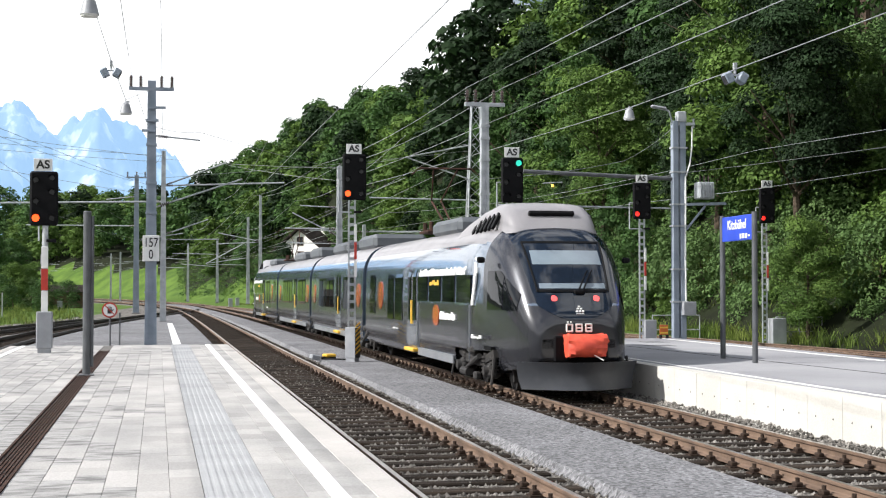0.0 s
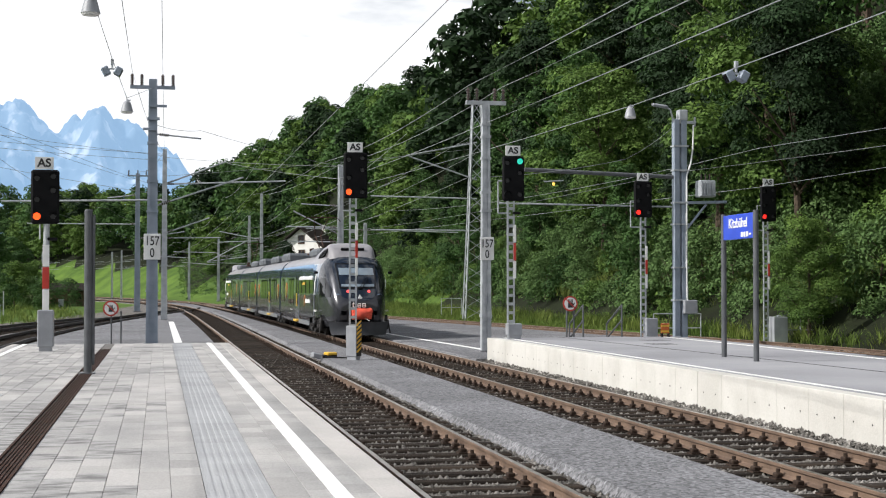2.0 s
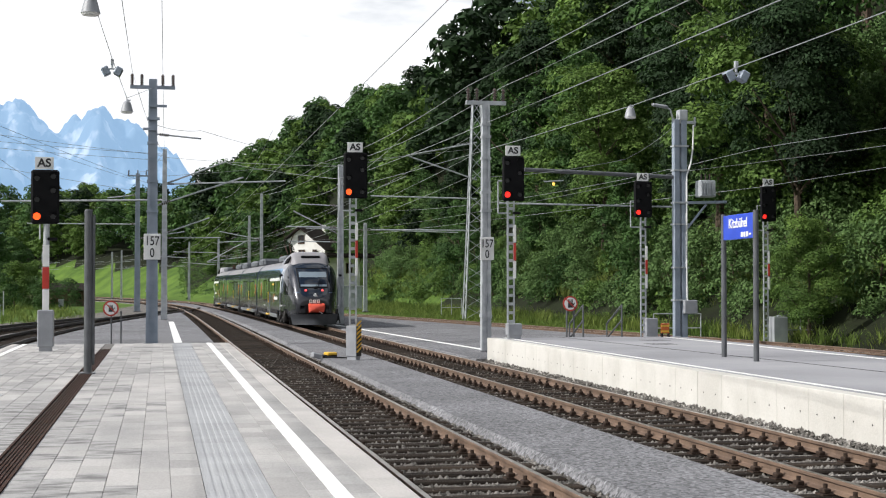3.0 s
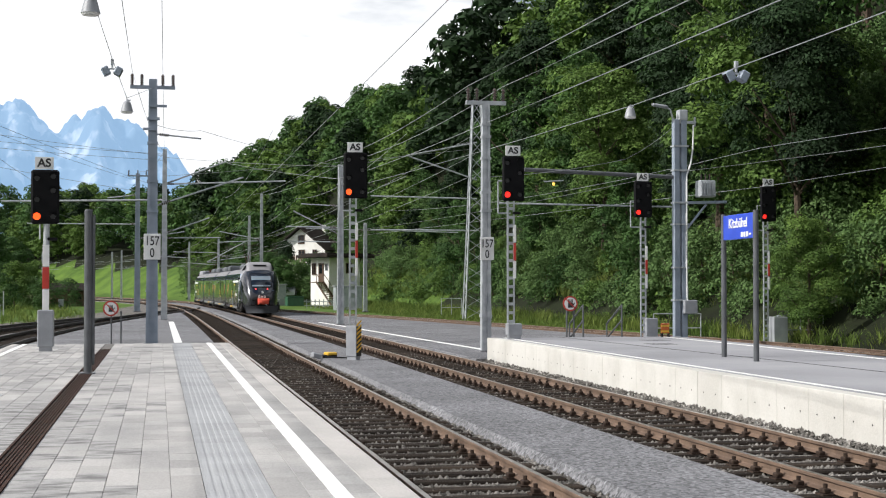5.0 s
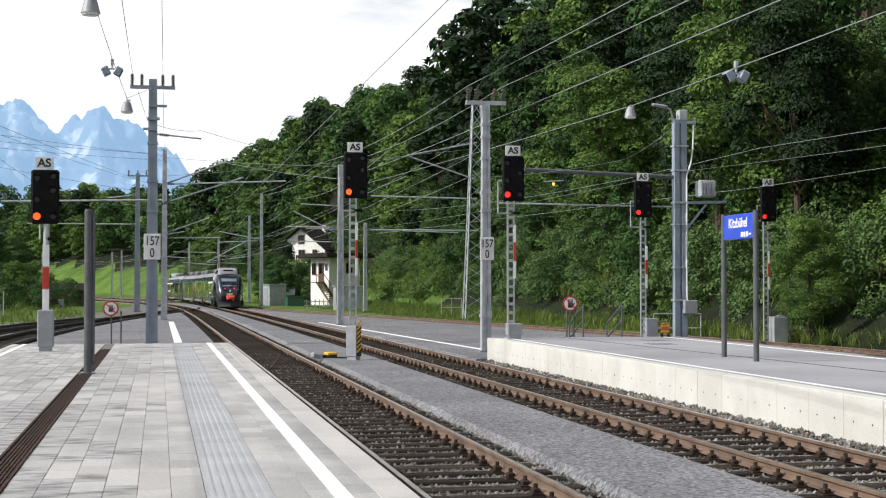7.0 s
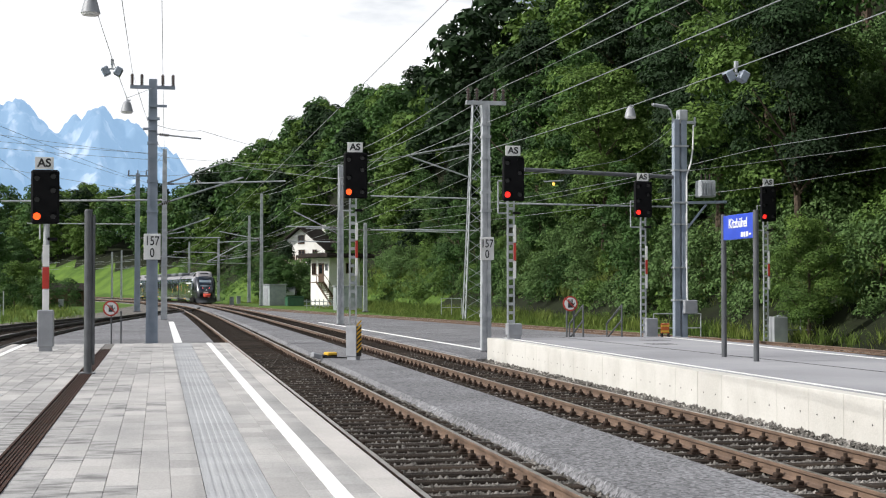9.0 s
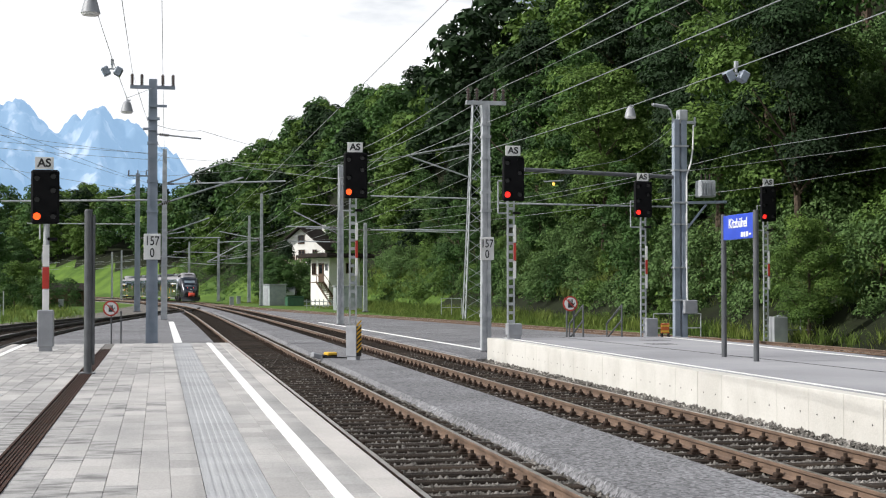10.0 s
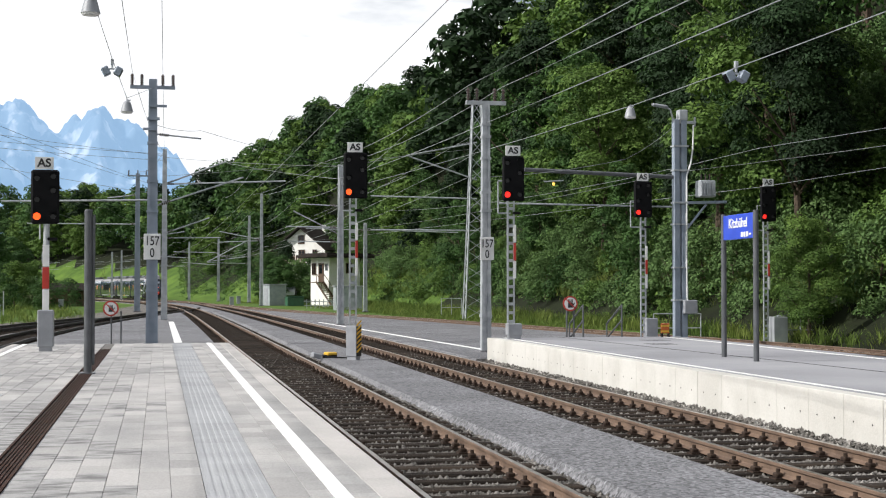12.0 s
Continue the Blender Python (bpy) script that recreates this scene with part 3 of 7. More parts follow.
    for x, y in ring:
        k = rnd.choices(range(4), (5, 3, 3, 0.6))[0]
        v, mt = far[k]
        a = rnd.uniform(0, 6.28)
        R = np.array([(math.cos(a), math.sin(a), 0), (-math.sin(a), math.cos(a), 0), (0, 0, 1)]) * rnd.uniform(1.0, 1.3)
        heaps[mt].append(v @ R + np.array([x + rnd.uniform(-2, 2), y + rnd.uniform(-2, 2), -0.6]))
    for x, y, f, k in ((-20, 178, 0.75, 0), (-24, 196, 0.85, 3), (-17.5, 208, 0.55, 2), (-28, 222, 0.95, 2), (-22.5, 236, 0.8, 0), (-31, 246, 1.0, 3), (-20, 160, 0.5, 3), (-14.5, 150, 0.45, 2), (-27, 206, 0.9, 4)):
        t = copy_thing(kinds[k], pose(x, y, -0.35, 0, 0, rnd.uniform(0, 360)))
        t.scale = (f, f, f)
    for x, y, f, k in ((15.4, 185, 0.5, 0), (17.3, 198, 0.6, 1), (14.6, 193, 0.62, 3), (17.6, 192, 0.4, 2)):
        t = copy_thing(kinds[k], pose(x, y, -0.35, 0, 0, rnd.uniform(0, 360)))
        t.scale = (f, f, f)
    for mt, hs in heaps.items():
        if hs:
            tagged(new("woods", crown_data("woods", np.concatenate(hs), LEAFS[mt])), "dense mixed woods on the far hillside, and unseen trees added around the camera", "woods", kind="stuff")


build_woods()


# ---- bushes and weeds at the foot of the hill ----
def build_bushes():
    rnd = random.Random(21)
    a = make_tree(41, 3.2, 1.9, LEAFS[4], 2900, 0.108, "low green bush at the foot of the hill", start=0.02, name="bush")
    b = make_tree(42, 2.4, 1.7, LEAFS[1], 2800, 0.104, "yellow-green bush beside the tracks", start=0.02, name="bush")
    c = make_tree(43, 4.2, 2.0, LEAFS[0], 2900, 0.118, "dark green bush beneath the trees", start=0.02, name="bush")
    kinds, first = [a, b, c], [True] * 3
    s = FOOT.s_of_y(38)
    while s < FOOT.s_of_y(212):
        p, d = FOOT.at(s), FOOT.heading(s)
        r = Vector((d.y, -d.x, 0))
        for off in ((0.2, 3.0, 6.0) if p.y < 62 else (0.2, 3.2, 6.4, 10.0)):
            q = p + r * (off + rnd.uniform(-0.9, 0.9))
            k = rnd.choice((0, 0, 0, 1, 2) if p.y > 75 else (0, 0, 1))
            if 140 < q.y < 196 and off < 2:
                continue
            m = pose(q.x, q.y, ground_z(q.x, q.y) - 0.05, 0, 0, rnd.uniform(0, 360))
            t = kinds[k] if first[k] else copy_thing(kinds[k], m)
            first[k] = False
            t.matrix_basis = m
            f = rnd.uniform(0.5, 1.15) * (1.0 if off < 5 else 1.35)
            t.scale = (f, f, f * rnd.uniform(0.8, 1.2))
        s += rnd.uniform(1.5, 2.1) if p.y < 75 else rnd.uniform(2.0, 2.8) if p.y < 112 else rnd.uniform(3.2, 4.2)
    # bushes on the left, beyond the side track
    for x, y, f, k in ((-10.5, 140, 0.9, 2), (-12.6, 150, 1.0, 0), (-9.6, 162, 0.8, 2), (-14, 166, 1.1, 0), (-8.6, 172, 0.6, 1), (-11.5, 178, 1.0, 0), (18.2, 188, 1.9, 0), (20.2, 190, 1.7, 2), (19, 184, 1.2, 0), (20.5, 192, 1.3, 2), (17.2, 196, 1.2, 0), (15.6, 200, 1.2, 1), (-13.5, 92, 0.8, 0), (-16, 110, 1.0, 2), (-19, 128, 1.1, 0), (-14, 135, 0.9, 2), (-22, 160, 1.3, 0), (-17, 168, 1.0, 1), (-26, 190, 1.5, 2), (-20, 200, 1.2, 0), (-24, 225, 1.3, 0), (-14, 214, 0.6, 1), (-32, 240, 1.6, 2)):
        t = copy_thing(kinds[k], pose(x, y, -0.35, 0, 0, rnd.uniform(0, 360)))
        t.scale = (f, f, f)


build_bushes()


def build_weeds():
    """Tall grass and weeds, blades in tufts, along the foot of the hill and the yard's edge."""
    r = np.random.RandomState(8)
    vs = []

    def tuft(x, y, z, h, n):
        a = r.rand(n) * 6.283
        base = np.stack([x + r.normal(0, 0.16, n), y + r.normal(0, 0.16, n), np.full(n, z)], 1)
        d = np.stack([np.cos(a), np.sin(a), np.zeros(n)], 1)
        w = np.stack([-np.sin(a), np.cos(a), np.zeros(n)], 1) * 0.02
        hh = (h * r.uniform(0.5, 1.2, n))[:, None]
        mid = base + d * hh * 0.18 + np.array([0, 0, 0.6]) * hh
        tip = base + d * hh * 0.5 + np.array([0, 0, 1.0]) * hh
        vs.append(np.stack([base - w, mid - w * 1.2, tip, mid + w * 1.2], 1).reshape(-1, 3))

    for _ in range(9000):
        s = FOOT.s_of_y(36) + (FOOT.s_of_y(215) - FOOT.s_of_y(36)) * r.rand() ** 1.5
        p, d = FOOT.at(s), FOOT.heading(s)
        off = r.uniform(-2.6, 4.0)
        x, y = p.x + d.y * off, p.y - d.x * off
        tuft(x, y, ground_z(x, y) - 0.03, r.uniform(0.3, 0.95), 9)
    for _ in range(3000):
        s = r.uniform(FOOT.s_of_y(72), FOOT.s_of_y(205))
        p, d = FOOT.at(s), FOOT.heading(s)
        off = r.uniform(-9, -2)
        x, y = p.x + d.y * off, p.y - d.x * off
        if x > WAY_C.at(WAY_C.s_of_y(min(y, 165))).x + 2.2:
            tuft(x, y, ground_z(x, y) - 0.03, r.uniform(0.12, 0.4), 8)
    for _ in range(2600):
        y = r.uniform(60, 245)
        x = -0.1 * y - r.uniform(-5.5, 12)
        if WAY_D.at(WAY_D.s_of_y(min(y, 140))).x - 4 < x or WAY_B.at(WAY_B.s_of_y(y)).x - 9 < x:
            continue
        tuft(x, y, -0.32, r.uniform(0.25, 0.7), 8)
    tagged(new("weeds", crown_data("weeds", np.concatenate(vs), WEED, 4)), "tall green and yellow weeds and grasses", "grass", kind="stuff")


def build_undergrowth():
    """Low leafy growth that covers the slope between the bushes."""
    r = np.random.RandomState(14)
    heaps = ([], [], [])
    s0, s1 = FOOT.s_of_y(38), FOOT.s_of_y(300)
    for _ in range(7500):
        s = s0 + (s1 - s0) * r.rand() ** 2.0
        p, d = FOOT.at(s), FOOT.heading(s)
        off = r.uniform(-1.2, 9 if p.y < 70 else 15)
        x, y = p.x + d.y * off, p.y - d.x * off
        if in_meadow(x, y):
            continue
        n, rad = 26, r.uniform(0.5, 1.1)
        a = r.normal(0, 1, (n, 3))
        a /= np.linalg.norm(a, axis=1)[:, None]
        q = a * rad * r.uniform(0.6, 1.0, n)[:, None]
        q[:, 2] = np.abs(q[:, 2]) * 0.8
        c = q + np.array([x, y, ground_z(x, y) - 0.05])
        nr = a + np.array([0, 0, 0.5]) + r.normal(0, 0.4, (n, 3))
        t = np.cross(nr, r.normal(0, 1, (n, 3)))
        t /= np.linalg.norm(t, axis=1)[:, None]
        b = np.cross(nr, t)
        b /= np.linalg.norm(b, axis=1)[:, None]
        z = r.uniform(0.08, 0.19, n)[:, None]
        heaps[r.choice(3, p=(0.5, 0.25, 0.25))].append(np.stack([c - t * z, c + b * z * 0.9, c + t * z * 0.9 - b * z * 0.2], 1).reshape(-1, 3))
    for h, mt in zip(heaps, (4, 1, 0)):
        tagged(new("undergrowth", crown_data("undergrowth", np.concatenate(h), LEAFS[mt])), "low leafy undergrowth covering the slope", "undergrowth", kind="stuff")


build_undergrowth()
WEED = material("weeds", (0.16, 0.2, 0.05), 0.8, second=(0.09, 0.14, 0.032), scale=0.3, spread=0.4, island=True, through_light=0.3, fine=0.2)
build_weeds()


# ---- distant mountains ----
def build_mountains():
    """Two hazy limestone peaks far behind the valley."""
    xs, ys = np.linspace(-900, 420, 170), np.linspace(3300, 4300, 60)
    peak = [(-900, 330), (-620, 450), (-470, 505), (-415, 522), (-370, 515), (-330, 470), (-270, 440), (-215, 466), (-155, 520), (-120, 480), (-60, 430), (20, 380), (120, 300), (420, 120)]
    px, pz = np.array(peak).T
    verts = []
    for y in ys:
        k = (y - 3300) / 1000
        for x in xs:
            top = np.interp(x, px, pz) * 1.0
            e = 1 - abs(k - 0.75) / 0.75
            e = max(e, 0) ** 0.8
            rough = noise.fractal(Vector((x * 0.012, y * 0.006, 3.1)), 1.0, 2.0, 6)
            verts.append((float(x), float(y), float(top * e + rough * 42 * (0.3 + e))))
    w = len(xs)
    faces = [(j * w + i, j * w + i + 1, (j + 1) * w + i + 1, (j + 1) * w + i) for j in range(len(ys) - 1) for i in range(w - 1)]
    m = bpy.data.materials.new("limestone_haze_glow")
    m.use_nodes = True
    n, l = m.node_tree.nodes, m.node_tree.links
    p = n["Principled BSDF"]
    tc, nz, ramp = n.new("ShaderNodeTexCoord"), n.new("ShaderNodeTexNoise"), n.new("ShaderNodeValToRGB")
    mp = n.new("ShaderNodeMapping")
    mp.inputs["Scale"].default_value = (0.019, 0.012, 0.0042)
    l.new(tc.outputs["Object"], mp.inputs[0])
    l.new(mp.outputs[0], nz.inputs["Vector"])
    nz.inputs["Scale"].default_value, nz.inputs["Detail"].default_value = 1.0, 7
    # pale streaks: sunlit gully rock put into the colour
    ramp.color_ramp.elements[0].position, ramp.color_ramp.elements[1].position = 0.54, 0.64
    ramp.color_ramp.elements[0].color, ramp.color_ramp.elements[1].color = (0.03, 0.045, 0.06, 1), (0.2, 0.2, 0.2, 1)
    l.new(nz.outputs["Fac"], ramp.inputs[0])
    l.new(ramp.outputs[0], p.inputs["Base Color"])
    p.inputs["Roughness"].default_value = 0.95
    # the haze of distance is put in as a pale blue glow
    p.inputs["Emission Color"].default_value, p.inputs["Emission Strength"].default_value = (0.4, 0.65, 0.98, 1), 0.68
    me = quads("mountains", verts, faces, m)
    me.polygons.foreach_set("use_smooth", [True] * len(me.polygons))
    tagged(new("backdrop_mountains", me), "pale blue rocky mountains with pale gullies far away, haze put in as glow", "mountains", kind="structure")


build_mountains()

# ---- the train ----
PAINTLOW = material("anthracite_car_paint", (0.03, 0.031, 0.038), 0.22, 0.2, second=(0.025, 0.026, 0.03), scale=1.2, coat=0.45, fine=0.06)
# lighter blue-grey base: the sky's reflection is partly put into this paint
PAINTUP = material("dark_car_paint_with_sky_sheen", (0.13, 0.176, 0.245), 0.14, 0.35, second=(0.11, 0.15, 0.21), scale=0.8, coat=1.0, fine=0.05, spec=0.9)
NOSEPAINT = material("graphite_nose_paint", (0.034, 0.036, 0.045), 0.24, 0.3, second=(0.028, 0.03, 0.038), scale=1.0, coat=0.6, fine=0.04, spec=0.4)
ROOFGREY = material("light_grey_roof_paint", (0.26, 0.25, 0.262), 0.45, 0.0, second=(0.22, 0.212, 0.222), scale=1.0, coat=0.3, fine=0.1)
BLIND = material("pale_blue_blind", (0.2, 0.25, 0.29), 0.3, second=(0.17, 0.21, 0.25), scale=2, coat=0.8)
SILVER = material("silver_paint", (0.45, 0.47, 0.5), 0.3, 0.5, second=(0.36, 0.38, 0.41), scale=1.5, coat=0.4)
PANE = material("dark_window_glass", (0.006, 0.007, 0.009), 0.03, 0.0, second=(0.005, 0.006, 0.007), scale=1, spec=0.42, fine=0.02)
SCREEN = material("windscreen_glass", (0.008, 0.014, 0.026), 0.03, 0.0, second=(0.006, 0.011, 0.02), scale=1, spec=0.7, fine=0.02)
GREYBOX = material("grey_roof_box", (0.09, 0.1, 0.115), 0.6, 0.1, second=(0.11, 0.12, 0.13), scale=2)
UNDER = material("dirty_running_gear", (0.012, 0.0115, 0.0115), 0.7, 0.1, second=(0.024, 0.021, 0.019), scale=5, fine=0.3)
ORANGE = material("orange_decal", (0.55, 0.14, 0.045), 0.12, second=(0.48, 0.12, 0.04), scale=2, coat=1.0)
YELLOW = material("yellow_paint", (0.75, 0.45, 0.04), 0.5, second=(0.6, 0.36, 0.04), scale=4)
REDCLOTH = material("red_cover", (0.75, 0.1, 0.05), 0.6, second=(0.6, 0.07, 0.04), scale=5, bump=0.3, bscale=9)
TAILRED = material("red_tail_lamp", (0.5, 0.03, 0.03), 0.3, glow=(1.0, 0.1, 0.1), power=1.6)
SIGNRED = material("signal_red_lamp", (0.5, 0.05, 0.02), 0.3, glow=(1.0, 0.022, 0.018), power=1.3)
SIGNORANGE = material("signal_orange_red_lamp", (0.5, 0.1, 0.02), 0.3, glow=(1.0, 0.075, 0.01), power=2.0)
SIGNGREEN = material("signal_green_lamp", (0.02, 0.4, 0.3), 0.3, glow=(0.02, 0.55, 0.4), power=1.0)
CARS = (18.2, 15.25, 15.25, 18.2)
NOSE = ((0.0, 0.72, 0.74, 1.02, 1.36), (0.05, 0.85, 0.66, 1.1, 1.56), (0.18, 0.96, 0.58, 1.2, 1.76), (0.42, 1.06, 0.52, 1.4, 2.1), (0.75, 1.15, 0.47, 1.6, 2.52),
        (1.1, 1.225, 0.44, 1.85, 2.9), (1.45, 1.29, 0.42, 2.05, 3.18), (1.9, 1.36, 0.4, 2.2, 3.36), (2.6, 1.435, 0.38, 2.32, 3.43), (3.4, 1.46, 0.38, 2.35, 3.45))
BELT = 1.72


def body_section(w, zb, zs, zt):
    """The right half of a car's outline, from the bottom centre to the roof's centre line."""
    pts = [(0, zb), (w * 0.5, zb), (w * 0.93, zb), (w * 0.985, zb + 0.12), (w, zb + 0.35)]
    k = min(BELT, zs - 0.12)
    pts += [(w, zb + 0.35 + (k - zb - 0.35) * q) for q in (0.35, 0.7, 1.0)]
    pts += [(w * (1 - 0.012 * q), k + (zs - k) * q) for q in (0.5, 1.0)]
    for a in range(1, 13):
        t = radians(a * 7.5)
        pts.append((w * 0.988 * math.cos(t) ** 0.62, zs + (zt - zs) * math.sin(t) ** 0.86))
    return pts


def lofted(stations):
    """Rows of points (x, y, z), both halves, from the nose backwards."""
    rows = []
    for u, w, zb, zs, zt in stations:
        h = body_section(w, zb, zs, zt)
        rows.append([Vector((-x, u, z)) for x, z in h] + [Vector((x, u, z)) for x, z in reversed(h[1:-1])])
    return rows


def lofted_fine(stations, k=84):
    """As lofted(), with k points a half, evenly along the outline."""
    rows = []
    for u, w, zb, zs, zt in stations:
        h = np.array(body_section(w, zb, zs, zt))
        c = np.concatenate([[0], np.cumsum(np.hypot(*np.diff(h, axis=0).T))])
        q = np.linspace(0, c[-1], k)
        hx, hz = np.interp(q, c, h[:, 0]), np.interp(q, c, h[:, 1])
        rows.append([Vector((-x, u, z)) for x, z in zip(hx, hz)] + [Vector((x, u, z)) for x, z in zip(hx[-2:0:-1], hz[-2:0:-1])])
    return rows


def dense(stations, step):
    """Stations in between, on smooth curves; close together at the tip."""
    a = np.array(stations)
    q0 = np.sqrt(a[:, 0])
    m = np.gradient(a[:, 1:], q0, axis=0)
    out = []
    for q in np.linspace(0, q0[-1], 100):
        i = int(np.clip(np.searchsorted(q0, q, "right") - 1, 0, len(q0) - 2))
        h = q0[i + 1] - q0[i]
        k = (q - q0[i]) / h
        v = (2 * k**3 - 3 * k**2 + 1) * a[i, 1:] + (k**3 - 2 * k**2 + k) * h * m[i] + (-2 * k**3 + 3 * k**2) * a[i + 1, 1:] + (k**3 - k**2) * h * m[i + 1]
        out.append((float(q * q), *[float(c) for c in v]))
    return out


def nose_y(stations, x, z):
    """How far behind the tip the nose's skin lies at (x, z)."""
    for i, (u, *p) in enumerate(stations):
        h = body_section(*p)
        zs, xs = [c[1] for c in h[2:]], [c[0] for c in h[2:]]
        if zs[0] <= z <= zs[-1]:
            w = float(np.interp(z, zs, xs))
            if w >= abs(x):
                if i == 0:
                    return u
                u0, *p0 = stations[i - 1]
                h0 = body_section(*p0)
                w0 = float(np.interp(z, [c[1] for c in h0[2:]], [c[0] for c in h0[2:]])) if h0[2][1] <= z <= h0[-1][1] else None
                if w0 is None:
                    k = min(1.0, max(0.0, (z - h0[-1][1]) / max(1e-4, h[-1][1] - h0[-1][1])))
                    return u0 + (u - u0) * k
                return u0 + (u - u0) * min(1.0, max(0.0, (abs(x) - w0) / max(1e-4, w - w0)))
    return stations[-1][0]


def skin_y(st, x, z):
    """How far behind the tip the nose's skin lies at (x, z), by halving."""
    us = [p[0] for p in st]
    lo, hi = 0.0, us[-1]
    for _ in range(13):
        u = (lo + hi) / 2
        i = min(max(1, int(np.searchsorted(us, u))), len(us) - 1)
        k = (u - us[i - 1]) / (us[i] - us[i - 1])
        h = body_section(*[a + (b - a) * k for a, b in zip(st[i - 1][1:], st[i][1:])])[2:]
        inside = h[0][1] <= z <= h[-1][1] and np.interp(z, [c[1] for c in h], [c[0] for c in h]) >= abs(x)
        lo, hi = (lo, u) if inside else (u, hi)
    return hi


def glass_sheet(st, z0, z1, half, lift, nu=20, nv=14):
    """A curved sheet on the nose between two heights, half(z) wide to each side."""
    bm = bmesh.new()
    rows = []
    for j in range(nv + 1):
        z = z0 + (z1 - z0) * (j / nv) ** 1.3
        w = half(z)
        right = [skin_y(st, w * k / (nu / 2), z) - lift for k in range(nu // 2 + 1)]
        rows.append([bm.verts.new((w * (2 * i / nu - 1), right[abs(i - nu // 2)], z)) for i in range(nu + 1)])
    for a, b in zip(rows, rows[1:]):
        for i in range(nu):
            bm.faces.new((a[i], a[i + 1], b[i + 1], b[i]))
    return bm


def side_sheet(st, y0, y1, z0, top, s, lift=0.012, ny=8, nz=7):
    """A sheet on the nose's flank from z0 up to top(y)."""
    bm = bmesh.new()
    us, rows = [p[0] for p in st], []
    for i in range(ny + 1):
        u = y0 + (y1 - y0) * i / ny
        h = body_section(*[float(np.interp(u, us, [p[c] for p in st])) for c in range(1, 5)])[2:]
        zz = [z0 + (top(u) - z0) * k / nz for k in range(nz + 1)]
        rows.append([bm.verts.new((s * (float(np.interp(z, [c[1] for c in h], [c[0] for c in h])) + lift), u - lift, z)) for z in zz])
    for a, b in zip(rows, rows[1:]):
        for k in range(nz):
            bm.faces.new((a[k], a[k + 1], b[k + 1], b[k]))
    return bm


def side_panel(bm, y0, y1, z0, z1, side, x=1.462, thick=0.012):
    """A thin panel on a car's flank that leans with the flank above the shoulder."""
    lean = 0.0 if z1 <= 2.36 else 0.022 + (z1 - 2.36) * 0.2
    q = [(side * x, y0, z0), (side * x, y1, z0), (side * (x - lean), y1, z1), (side * (x - lean), y0, z1)]
    if z1 > 2.36:
        q = [(side * x, y0, z0), (side * x, y1, z0), (side * (x - 0.018), y1, 2.34), (side * (x - lean), y1, z1), (side * (x - lean), y0, z1), (side * (x - 0.018), y0, 2.34)]
    outer = [bm.verts.new(Vector(p) + Vector((side * thick, 0, 0))) for p in q]
    inner = [bm.verts.new(Vector(p) - Vector((side * 0.02, 0, 0))) for p in q]
    n = len(q)
    if n == 6:
        bm.faces.new((outer[0], outer[1], outer[2], outer[5]))
        bm.faces.new((outer[5], outer[2], outer[3], outer[4]))
    else:
        bm.faces.new(outer)
    for i in range(n):
        bm.faces.new((outer[i], outer[(i + 1) % n], inner[(i + 1) % n], inner[i]))
    return bm


def disc_on_side(bm, y, z, ry, rz, side, x=1.476):
    vs = [bm.verts.new((side * x, y + math.cos(k * math.pi / 12) * ry, z + math.sin(k * math.pi / 12) * rz)) for k in range(24)]
    ws = [bm.verts.new(v.co - Vector((side * 0.02, 0, 0))) for v in vs]
    bm.faces.new(vs)
    for i in range(24):
        bm.faces.new((vs[i], vs[(i + 1) % 24], ws[(i + 1) % 24], ws[i]))
    return bm


